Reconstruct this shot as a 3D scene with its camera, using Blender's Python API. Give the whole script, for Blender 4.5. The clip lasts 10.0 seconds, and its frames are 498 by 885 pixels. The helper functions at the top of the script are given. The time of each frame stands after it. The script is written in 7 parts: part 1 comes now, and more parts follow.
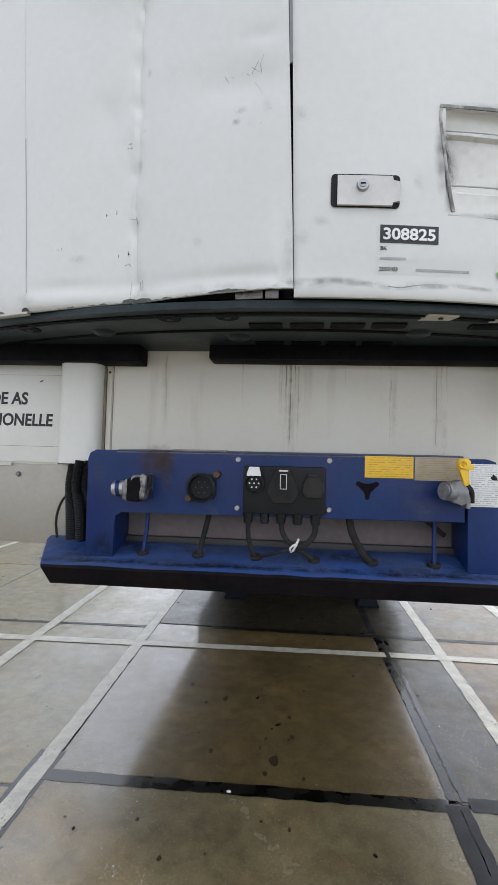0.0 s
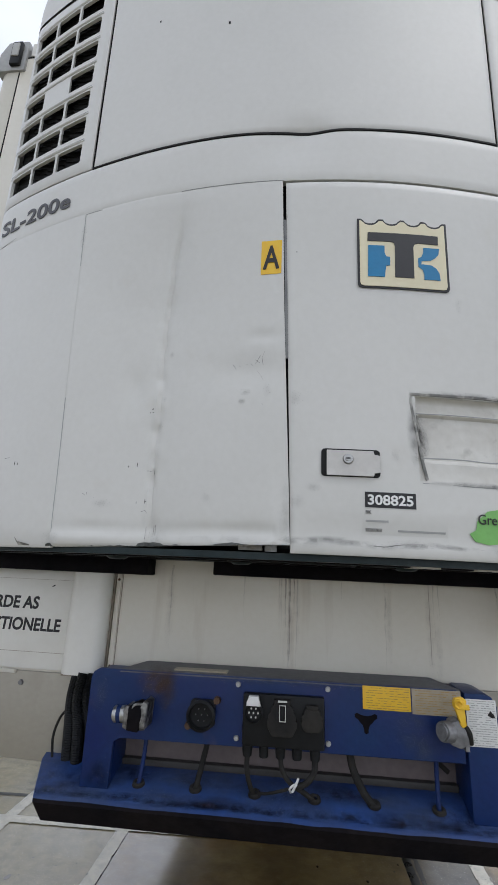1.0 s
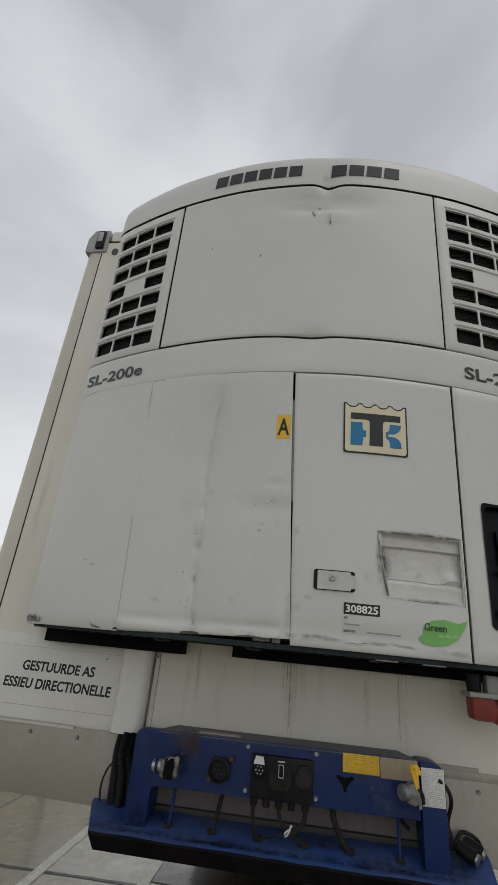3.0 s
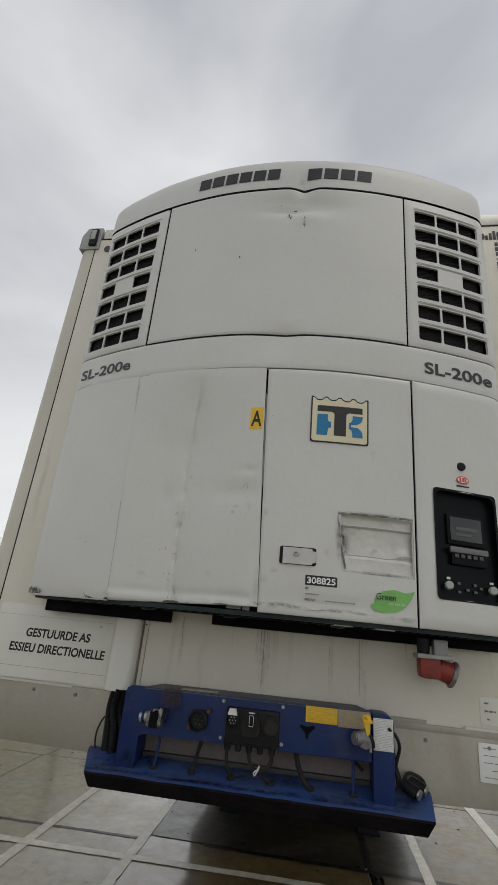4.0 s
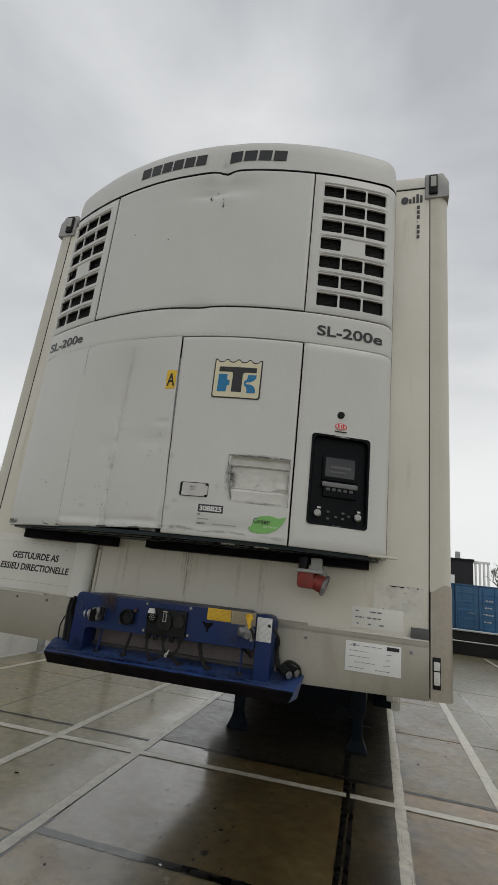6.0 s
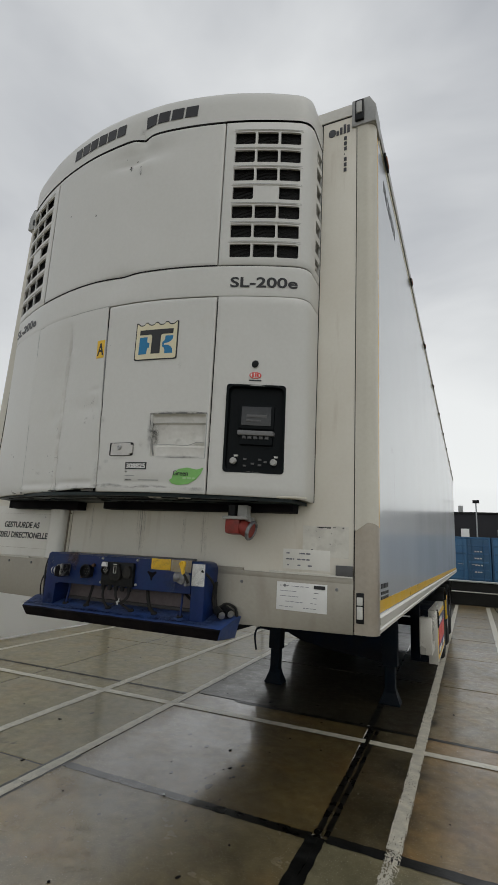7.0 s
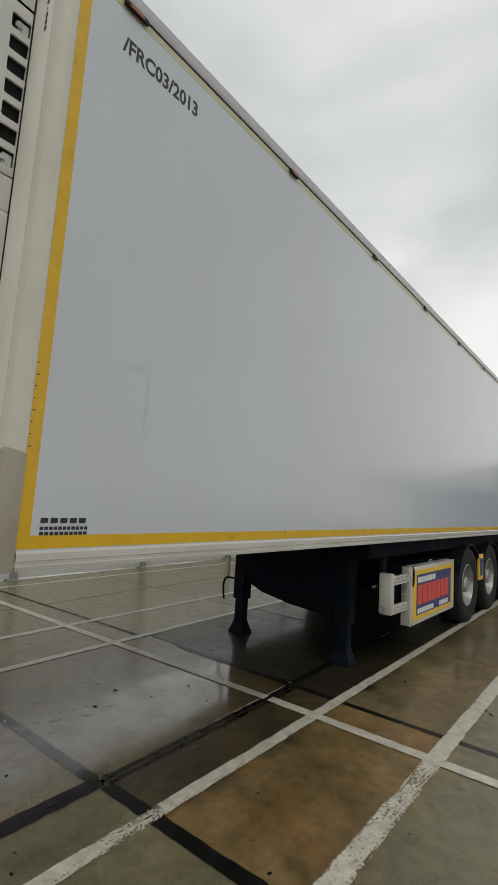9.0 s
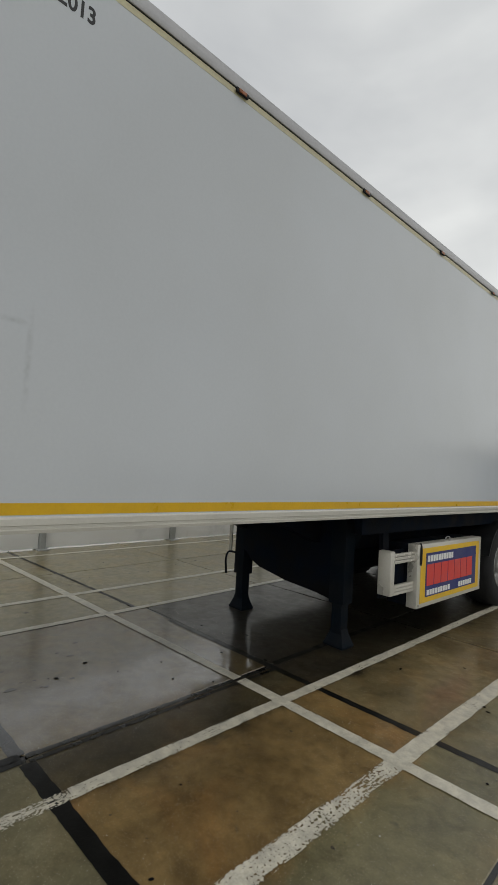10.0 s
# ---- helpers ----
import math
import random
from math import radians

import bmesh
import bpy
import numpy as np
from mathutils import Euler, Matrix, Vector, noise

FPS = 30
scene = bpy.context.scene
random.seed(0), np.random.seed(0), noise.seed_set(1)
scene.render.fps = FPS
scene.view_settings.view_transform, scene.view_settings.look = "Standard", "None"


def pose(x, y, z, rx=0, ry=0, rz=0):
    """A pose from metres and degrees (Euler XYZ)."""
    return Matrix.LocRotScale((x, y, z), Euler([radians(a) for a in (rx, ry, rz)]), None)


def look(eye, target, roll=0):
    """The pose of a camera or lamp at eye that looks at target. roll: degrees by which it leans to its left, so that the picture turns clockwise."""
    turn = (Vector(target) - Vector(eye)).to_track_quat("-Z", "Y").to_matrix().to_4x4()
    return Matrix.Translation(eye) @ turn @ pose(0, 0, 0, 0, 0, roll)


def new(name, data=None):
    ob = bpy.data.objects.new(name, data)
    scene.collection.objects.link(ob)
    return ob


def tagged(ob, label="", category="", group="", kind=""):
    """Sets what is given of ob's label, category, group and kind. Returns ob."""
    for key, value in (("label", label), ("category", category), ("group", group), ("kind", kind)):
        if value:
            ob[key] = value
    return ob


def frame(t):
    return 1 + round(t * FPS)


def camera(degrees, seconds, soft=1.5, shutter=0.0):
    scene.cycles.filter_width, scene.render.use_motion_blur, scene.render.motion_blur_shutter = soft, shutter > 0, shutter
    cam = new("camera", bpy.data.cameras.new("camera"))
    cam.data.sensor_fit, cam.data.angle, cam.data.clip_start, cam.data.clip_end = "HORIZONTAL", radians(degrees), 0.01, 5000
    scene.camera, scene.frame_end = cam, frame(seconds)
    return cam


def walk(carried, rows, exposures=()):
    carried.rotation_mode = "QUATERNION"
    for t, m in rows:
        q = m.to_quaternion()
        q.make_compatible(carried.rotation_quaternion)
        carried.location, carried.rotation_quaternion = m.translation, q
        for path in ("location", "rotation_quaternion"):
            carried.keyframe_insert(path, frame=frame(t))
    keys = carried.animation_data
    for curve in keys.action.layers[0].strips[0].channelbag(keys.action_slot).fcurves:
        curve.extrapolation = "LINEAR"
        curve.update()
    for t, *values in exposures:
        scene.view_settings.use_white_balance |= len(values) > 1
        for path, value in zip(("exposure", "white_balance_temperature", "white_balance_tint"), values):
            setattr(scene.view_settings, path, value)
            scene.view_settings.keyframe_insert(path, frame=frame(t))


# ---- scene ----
import itertools

# ------------------------------------------------------------ camera and walk
cam = camera(55.7, 10.0, soft=1.2)
PATH = [
    (0, (0.059, -1.293, 1.52), (-0.151, 0.696, 1.567), 1.7),
    (0.5, (0.096, -1.355, 1.643), (-0.079, 0.615, 1.938), 0.9),
    (1, (0.071, -1.434, 1.785), (-0.166, 0.483, 2.307), 2.6),
    (1.5, (0.043, -1.516, 1.805), (-0.297, 0.349, 2.442), 4.0),
    (2, (0.094, -1.657, 1.829), (-0.287, 0.161, 2.569), 4.8),
    (2.5, (0.101, -1.823, 1.824), (-0.201, -0.017, 2.628), 5.7),
    (4, (0.254, -2.113, 1.78), (-0.065, -0.274, 2.498), 5.6),
    (4.5, (0.382, -2.193, 1.766), (-0.024, -0.361, 2.458), 5.2),
    (5, (0.5, -2.318, 1.743), (0.057, -0.48, 2.397), 6.0),
    (6.5, (1.291, -2.324, 1.633), (0.629, -0.5, 2.119), 5.2),
    (7, (1.654, -2.126, 1.613), (0.822, -0.357, 2.037), 3.1),
    (7.5, (2.104, -1.927, 1.641), (1.123, -0.228, 2.033), 3.1),
    (8, (2.431, -1.591, 1.636), (1.354, 0.053, 2.004), 4.0),
    (8.5, (2.82, -1.243, 1.633), (1.615, 0.322, 1.949), 3.9),
    (9, (3.105, -0.791, 1.604), (1.842, 0.744, 1.829), 3.4),
    (9.5, (3.278, -0.396, 1.599), (1.929, 1.074, 1.736), 3.5),
    (10, (3.43, -0.044, 1.607), (1.97, 1.32, 1.71), 3.2),
]
EXPOSURES = [(0, 0.55, 6080, 11), (0.5, 0.66, 6010, 10), (1, 0.07, 6090, 11), (1.5, -0.16, 6170, 10), (2, -0.36, 6260, 10), (2.5, -0.57, 6460, 9), (4, -0.49, 6640, 8), (5, -0.54, 6660, 8), (6.5, -0.54, 6680, 7), (7, -0.55, 6640, 7), (7.5, -0.43, 6680, 6), (8, -0.52, 6700, 6), (8.5, -0.54, 6740, 6), (9, -0.45, 6800, 6), (9.5, -0.57, 6800, 6), (10, -0.51, 6780, 6)]
walk(cam, [(t, look(eye, target, roll)) for t, eye, target, roll in PATH], EXPOSURES)

# ------------------------------------------------------------ world and sun
world = bpy.data.worlds.new("overcast_sky")
scene.world = world
world.use_nodes = True
wt = world.node_tree
for n in list(wt.nodes):
    wt.nodes.remove(n)


def wnode(kind, **values):
    n = wt.nodes.new(kind)
    for k, v in values.items():
        n.inputs[k].default_value = v
    return n


wl = wt.links.new
w_out, w_bg = wnode("ShaderNodeOutputWorld"), wnode("ShaderNodeBackground")
sky = wt.nodes.new("ShaderNodeTexSky")
sky.sky_type, sky.sun_disc = "NISHITA", False
sky.sun_elevation, sky.sun_rotation = radians(58), radians(125)
w_bg.inputs["Strength"].default_value = 0.1
w_co = wnode("ShaderNodeTexCoord")
w_map = wnode("ShaderNodeMapping")
w_map.inputs["Scale"].default_value = (1.0, 1.0, 2.4)
cloud = wnode("ShaderNodeTexNoise", Scale=1.7, Detail=5.0, Roughness=0.47, Distortion=0.35)
cloud_big = wnode("ShaderNodeTexNoise", Scale=0.7, Detail=2.0)
w_add = wt.nodes.new("ShaderNodeMath")
w_add.operation = "ADD"
ramp = wt.nodes.new("ShaderNodeValToRGB")
w_half = wt.nodes.new("ShaderNodeMath")
w_half.operation, w_half.inputs[1].default_value = "MULTIPLY", 0.5
ramp.color_ramp.elements[0].position, ramp.color_ramp.elements[0].color = 0.40, (6.8, 7.05, 7.75, 1)
ramp.color_ramp.elements[1].position, ramp.color_ramp.elements[1].color = 0.62, (12.4, 12.6, 13.1, 1)
w_sep = wt.nodes.new("ShaderNodeSeparateXYZ")
w_low = wnode("ShaderNodeMapRange")
w_low.inputs["From Min"].default_value, w_low.inputs["From Max"].default_value = 0.0, 0.52
w_low.inputs["To Min"].default_value, w_low.inputs["To Max"].default_value = 0.74, 0.0
w_pale = wt.nodes.new("ShaderNodeMixRGB")
w_pale.inputs["Color2"].default_value = (14.1, 14.3, 14.5, 1)
wl(w_co.outputs["Generated"], w_sep.inputs[0])
wl(w_sep.outputs["Z"], w_low.inputs["Value"])
wl(w_low.outputs["Result"], w_pale.inputs["Fac"])
w_mix = wt.nodes.new("ShaderNodeMixRGB")
w_mix.inputs["Fac"].default_value = 0.93
wl(w_co.outputs["Generated"], w_map.inputs["Vector"])
wl(w_map.outputs["Vector"], cloud.inputs["Vector"])
wl(w_map.outputs["Vector"], cloud_big.inputs["Vector"])
wl(cloud.outputs["Fac"], w_add.inputs[0])
wl(cloud_big.outputs["Fac"], w_add.inputs[1])
wl(w_add.outputs[0], w_half.inputs[0])
wl(w_half.outputs[0], ramp.inputs["Fac"])
wl(ramp.outputs["Color"], w_pale.inputs["Color1"])
wl(sky.outputs["Color"], w_mix.inputs["Color1"])
wl(w_pale.outputs["Color"], w_mix.inputs["Color2"])
wl(w_mix.outputs["Color"], w_bg.inputs["Color"])
wl(w_bg.outputs["Background"], w_out.inputs["Surface"])

sun = new("sun", bpy.data.lights.new("sun", "SUN"))
sun.data.energy, sun.data.angle, sun.data.color = 0.6, radians(30), (1.0, 0.95, 0.88)
sun.matrix_world = look((7, -3, 14), (0, 2, 0))


# ------------------------------------------------------------ materials
def mat(name, base, rough=0.5, metal=0.0, var=0.12, scale=6.0, fine=60.0, bump=0.05, tint=None, stretch=(1, 1, 1), rough_var=0.1,
        coat=0.0, stain=None, stain_at=(0.55, 0.75), stain_scale=2.0, stain_stretch=(1, 1, 1), spec=0.5, per_object=0.0, coat_ior=1.5, coat_rough=0.1):
    """A painted, metal or mineral surface with a broad and a fine variation, stains and relief."""
    m = bpy.data.materials.new(name)
    m.use_nodes = True
    nt = m.node_tree
    b = nt.nodes["Principled BSDF"]
    ln = nt.links.new
    co = nt.nodes.new("ShaderNodeTexCoord")
    mp = nt.nodes.new("ShaderNodeMapping")
    mp.inputs["Scale"].default_value = stretch
    ln(co.outputs["Object"], mp.inputs["Vector"])
    big, small = nt.nodes.new("ShaderNodeTexNoise"), nt.nodes.new("ShaderNodeTexNoise")
    for n, s, d in ((big, scale, 5), (small, fine, 3)):
        n.inputs["Scale"].default_value, n.inputs["Detail"].default_value = s, d
        ln(mp.outputs["Vector"], n.inputs["Vector"])
    other = tint or tuple(c * (1 - 2 * var) for c in base)
    r = nt.nodes.new("ShaderNodeValToRGB")
    r.color_ramp.elements[0].position, r.color_ramp.elements[1].position = 0.32, 0.68
    r.color_ramp.elements[0].color, r.color_ramp.elements[1].color = (*other, 1), (*base, 1)
    ln(big.outputs["Fac"], r.inputs["Fac"])
    mul = nt.nodes.new("ShaderNodeMixRGB")
    mul.blend_type = "OVERLAY"
    mul.inputs["Fac"].default_value = min(1.0, var * 2)
    ln(r.outputs["Color"], mul.inputs["Color1"])
    ln(small.outputs["Fac"], mul.inputs["Color2"])
    colour = mul.outputs["Color"]
    if stain:
        smp = nt.nodes.new("ShaderNodeMapping")
        smp.inputs["Scale"].default_value = stain_stretch
        ln(co.outputs["Object"], smp.inputs["Vector"])
        sn = nt.nodes.new("ShaderNodeTexNoise")
        sn.inputs["Scale"].default_value, sn.inputs["Detail"].default_value = stain_scale, 6
        ln(smp.outputs["Vector"], sn.inputs["Vector"])
        sr = nt.nodes.new("ShaderNodeMapRange")
        sr.inputs["From Min"].default_value, sr.inputs["From Max"].default_value = stain_at
        ln(sn.outputs["Fac"], sr.inputs["Value"])
        sm = nt.nodes.new("ShaderNodeMixRGB")
        ln(sr.outputs["Result"], sm.inputs["Fac"])
        ln(colour, sm.inputs["Color1"])
        sm.inputs["Color2"].default_value = (*stain, 1)
        colour = sm.outputs["Color"]
    if per_object:
        oi = nt.nodes.new("ShaderNodeObjectInfo")
        pr = nt.nodes.new("ShaderNodeMapRange")
        pr.inputs["To Min"].default_value, pr.inputs["To Max"].default_value = 1 - per_object, 1 + per_object
        ln(oi.outputs["Random"], pr.inputs["Value"])
        pm = nt.nodes.new("ShaderNodeVectorMath")
        pm.operation = "SCALE"
        ln(colour, pm.inputs[0])
        ln(pr.outputs["Result"], pm.inputs["Scale"])
        colour = pm.outputs["Vector"]
    ln(colour, b.inputs["Base Color"])
    rr = nt.nodes.new("ShaderNodeMapRange")
    rr.inputs["From Min"].default_value, rr.inputs["From Max"].default_value = 0.3, 0.7
    rr.inputs["To Min"].default_value, rr.inputs["To Max"].default_value = max(0.02, rough - rough_var), min(1, rough + rough_var)
    ln(big.outputs["Fac"], rr.inputs["Value"])
    ln(rr.outputs["Result"], b.inputs["Roughness"])
    b.inputs["Metallic"].default_value = metal
    b.inputs["Specular IOR Level"].default_value = spec
    b.inputs["Coat Weight"].default_value = coat
    b.inputs["Coat Roughness"].default_value = coat_rough
    b.inputs["Coat IOR"].default_value = coat_ior
    if bump:
        bp = nt.nodes.new("ShaderNodeBump")
        bp.inputs["Strength"].default_value, bp.inputs["Distance"].default_value = bump, 0.01
        ln(small.outputs["Fac"], bp.inputs["Height"])
        ln(bp.outputs["Normal"], b.inputs["Normal"])
    return m


M_UNIT = mat("white_cowling_paint", (0.62, 0.615, 0.585), 0.36, var=0.03, scale=1.6, bump=0.01, tint=(0.575, 0.572, 0.54),
             stain=(0.55, 0.53, 0.48), stain_at=(0.66, 0.9), stain_scale=7)
M_FRONT = mat("white_front_panel", (0.74, 0.712, 0.63), 0.42, var=0.04, scale=2.0, bump=0.02, tint=(0.66, 0.62, 0.53),
              stain=(0.42, 0.35, 0.26), stain_at=(0.6, 0.95), stain_scale=3.0, stain_stretch=(5, 1, 0.5))
M_POSTW = mat("cream_post_paint", (0.62, 0.595, 0.51), 0.4, var=0.04, scale=2.0, bump=0.02, tint=(0.55, 0.52, 0.44))
M_SIDE = mat("white_side_panel", (0.555, 0.583, 0.62), 0.22, var=0.02, scale=0.8, bump=0.0, rough_var=0.02, tint=(0.525, 0.548, 0.575), coat=0.22, coat_rough=0.06)
M_ALU = mat("dull_aluminium", (0.385, 0.360, 0.305), 0.45, 0.4, var=0.04, scale=3, bump=0.03, stretch=(1, 1, 1.3),
            stain=(0.26, 0.23, 0.18), stain_at=(0.55, 0.9), stain_scale=2.5, stain_stretch=(3, 1, 1))
M_KICK = mat("tanned_aluminium_plate", (0.365, 0.325, 0.27), 0.38, 0.6, var=0.06, scale=3, bump=0.03, stain=(0.26, 0.21, 0.15), stain_at=(0.5, 0.85), stain_scale=4)
M_RAIL = mat("pale_aluminium_profile", (0.62, 0.60, 0.54), 0.36, 0.35, var=0.05, scale=3, bump=0.02)
M_ROOFRAIL = mat("grey_aluminium_rail", (0.47, 0.465, 0.47), 0.38, 0.35, var=0.05, scale=3, bump=0.02)
M_RIMDARK = mat("dark_rim_shade_and_marks", (0.19, 0.19, 0.18), 0.55, var=0.15, scale=20, stain=(0.42, 0.41, 0.38), stain_at=(0.45, 0.6), stain_scale=40)
M_EDGE = mat("bare_grey_edge", (0.22, 0.222, 0.218), 0.45, 0.3, var=0.15, scale=12)
M_CHIP = mat("dark_chipped_edge", (0.045, 0.052, 0.052), 0.6, var=0.3, scale=30, bump=0.2, tint=(0.12, 0.125, 0.12))
M_CAP = mat("grey_corner_cap", (0.35, 0.35, 0.335), 0.4, 0.3, var=0.08, scale=9)
M_YELLOW = mat("yellow_reflective_tape", (0.70, 0.415, 0.008), 0.35, var=0.06, scale=8, bump=0.03)
M_FADED = mat("faded_yellow_tape", (0.58, 0.535, 0.35), 0.4, var=0.08, scale=8, bump=0.03)
M_BLACK = mat("black_plastic", (0.012, 0.013, 0.014), 0.42, var=0.15, scale=12, bump=0.05, spec=0.18)
M_RUBBER = mat("black_rubber", (0.018, 0.018, 0.018), 0.75, var=0.2, scale=20, bump=0.15, tint=(0.03, 0.028, 0.025), spec=0.18)
M_SEAM = mat("dark_seal_and_shade", (0.02, 0.02, 0.02), 0.7, var=0.1, spec=0.18)
M_UNDER = mat("dark_teal_base_tray", (0.015, 0.025, 0.027), 0.42, var=0.2, scale=6, bump=0.06, tint=(0.022, 0.033, 0.035), spec=0.2)
M_BLUE = mat("worn_blue_paint", (0.006, 0.027, 0.103), 0.42, var=0.1, scale=7, bump=0.06, tint=(0.006, 0.017, 0.098), spec=0.3,
             stain=(0.10, 0.07, 0.07), stain_at=(0.60, 0.80), stain_scale=6)
M_BLUELIP = mat("scuffed_blue_paint", (0.016, 0.051, 0.194), 0.45, var=0.15, scale=8, bump=0.1, tint=(0.035, 0.058, 0.14),
                stain=(0.012, 0.016, 0.035), stain_at=(0.58, 0.78), stain_scale=7, stain_stretch=(0.6, 2, 2))
M_DUST = mat("dusty_grey_paint", (0.13, 0.13, 0.14), 0.6, var=0.15, scale=9, tint=(0.07, 0.07, 0.085))
M_INNER = mat("mauve_grey_paint", (0.16, 0.13, 0.13), 0.6, var=0.12, scale=8)
M_RAILDARK = mat("dirty_grey_rail", (0.05, 0.047, 0.045), 0.6, var=0.15, scale=9)
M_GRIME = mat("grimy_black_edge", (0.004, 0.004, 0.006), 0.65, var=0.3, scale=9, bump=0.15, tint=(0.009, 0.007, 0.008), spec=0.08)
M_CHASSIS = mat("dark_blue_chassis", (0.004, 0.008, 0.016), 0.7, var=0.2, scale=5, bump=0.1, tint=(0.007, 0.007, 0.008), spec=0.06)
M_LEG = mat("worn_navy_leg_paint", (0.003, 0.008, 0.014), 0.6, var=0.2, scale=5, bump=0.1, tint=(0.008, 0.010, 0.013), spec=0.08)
M_LOCK = mat("dull_lock_steel", (0.53, 0.515, 0.485), 0.4, 0.2, var=0.06, scale=20, bump=0.03)
M_STEEL = mat("galvanised_steel", (0.48, 0.48, 0.47), 0.35, 0.85, var=0.15, scale=14, bump=0.05)
M_CORR = mat("corroded_steel", (0.30, 0.30, 0.29), 0.5, 0.5, var=0.25, scale=30, bump=0.3, tint=(0.22, 0.21, 0.20), stain=(0.03, 0.028, 0.027), stain_at=(0.48, 0.62), stain_scale=38)
M_ZINC = mat("dull_zinc_casting", (0.27, 0.275, 0.285), 0.5, 0.45, var=0.2, scale=30, bump=0.2, tint=(0.17, 0.17, 0.175))
M_RUST = mat("rusty_steel", (0.13, 0.075, 0.045), 0.7, 0.3, var=0.2, scale=25, bump=0.2)
M_STICKY = mat("yellow_sticker", (0.80, 0.50, 0.03), 0.45, var=0.06, scale=10)
M_PALE = mat("faded_sticker", (0.38, 0.33, 0.24), 0.5, var=0.1, scale=12)
M_PAPER = mat("white_sticker", (0.78, 0.78, 0.76), 0.5, var=0.04, scale=14)
M_SHEET = mat("cream_white_sheet", (0.74, 0.73, 0.68), 0.45, var=0.04, scale=5, tint=(0.68, 0.665, 0.61))
M_FILM = mat("worn_film", (0.50, 0.48, 0.45), 0.35, var=0.06, scale=12)
M_TORN = mat("torn_yellowed_film", (0.68, 0.66, 0.59), 0.35, var=0.06, scale=12, stain=(0.57, 0.55, 0.49), stain_at=(0.5, 0.6), stain_scale=16)
M_OLDINK = mat("faded_brown_print", (0.36, 0.22, 0.05), 0.5, var=0.05)
M_PENCIL = mat("grey_pen_marks", (0.16, 0.16, 0.19), 0.5, var=0.05)
M_INK = mat("black_print", (0.015, 0.015, 0.017), 0.5, var=0.05)
M_MARK = mat("dark_grey_print", (0.05, 0.05, 0.055), 0.45, var=0.08)
M_CYAN = mat("blue_print", (0.003, 0.18, 0.385), 0.45, var=0.05)
M_CREAM = mat("cream_print", (0.72, 0.66, 0.46), 0.45, var=0.04)
M_GREEN = mat("green_print", (0.22, 0.52, 0.14), 0.45, var=0.06)
M_PALEGREEN = mat("pale_green_print", (0.38, 0.60, 0.30), 0.45, var=0.05)
M_REDPR = mat("red_print", (0.68, 0.06, 0.05), 0.45, var=0.05)
M_NAVY = mat("navy_print", (0.02, 0.03, 0.16), 0.45, var=0.08)
M_RED = mat("red_socket_plastic", (0.29, 0.032, 0.022), 0.5, var=0.15, scale=18, tint=(0.17, 0.03, 0.022))
M_GREYPL = mat("grey_plastic", (0.42, 0.42, 0.40), 0.5, var=0.06, scale=14)
M_DIAL = mat("dark_control_panel", (0.004, 0.006, 0.007), 0.4, var=0.1, scale=10, bump=0.0, spec=0.10)
M_KEYS = mat("dark_grey_keys", (0.09, 0.09, 0.09), 0.5, var=0.06, scale=14)
M_LEDGE = mat("grey_key_ledge", (0.16, 0.16, 0.16), 0.5, var=0.06, scale=14)
M_SCREEN = mat("grey_screen", (0.026, 0.028, 0.029), 0.15, var=0.1, scale=8, bump=0.0)
M_LENS = mat("milky_lamp_lens", (0.62, 0.62, 0.58), 0.25, var=0.05, scale=20)
M_AMBER = mat("amber_lamp_lens", (0.32, 0.10, 0.03), 0.25, var=0.1, scale=20)
M_CONT = mat("blue_container_paint", (0.02, 0.09, 0.20), 0.5, var=0.1, scale=1.2, tint=(0.03, 0.11, 0.21), per_object=0.25)
M_DARKB = mat("dark_facade", (0.03, 0.03, 0.034), 0.6, var=0.15, scale=0.6, spec=0.18)
M_DARKW = mat("dark_low_wall", (0.022, 0.022, 0.02), 0.7, var=0.2, scale=2, bump=0.1, spec=0.18)
M_WALL = mat("white_wall_panel", (0.82, 0.82, 0.80), 0.5, var=0.04, scale=0.7, bump=0.02, stain=(0.45, 0.45, 0.43), stain_at=(0.6, 0.9))
M_POST = mat("grey_post_paint", (0.40, 0.41, 0.40), 0.5, 0.2, var=0.1, scale=5)
M_TAR = mat("wet_tar_joint", (0.010, 0.009, 0.007), 0.3, var=0.3, scale=9, bump=0.05, rough_var=0.12, spec=0.3, coat=0.9, coat_ior=1.5, coat_rough=0.08)
M_BITUMEN = mat("dull_bitumen_band", (0.007, 0.007, 0.006), 0.45, var=0.3, scale=9, bump=0.08, rough_var=0.15, spec=0.25, coat=0.35, coat_rough=0.2)
M_SPOT = mat("oily_concrete", (0.042, 0.029, 0.014), 0.4, var=0.3, scale=20, bump=0.02, spec=0.3, coat=1.0, coat_ior=1.85)
M_BARK = mat("bare_bark", (0.07, 0.06, 0.05), 0.9, var=0.2, scale=6)
M_TYRE = mat("tyre_rubber", (0.02, 0.02, 0.021), 0.8, var=0.2, scale=10, bump=0.2, spec=0.25)
M_RIM = mat("aluminium_rim", (0.40, 0.40, 0.39), 0.42, 0.7, var=0.12, scale=10)
M_MESH = mat("dark_condenser_fins", (0.02, 0.02, 0.022), 0.5, 0.4, var=0.3, scale=30, fine=220, bump=0.4, spec=0.18)
M_TIE = mat("white_cable_tie", (0.75, 0.75, 0.74), 0.4, var=0.02)


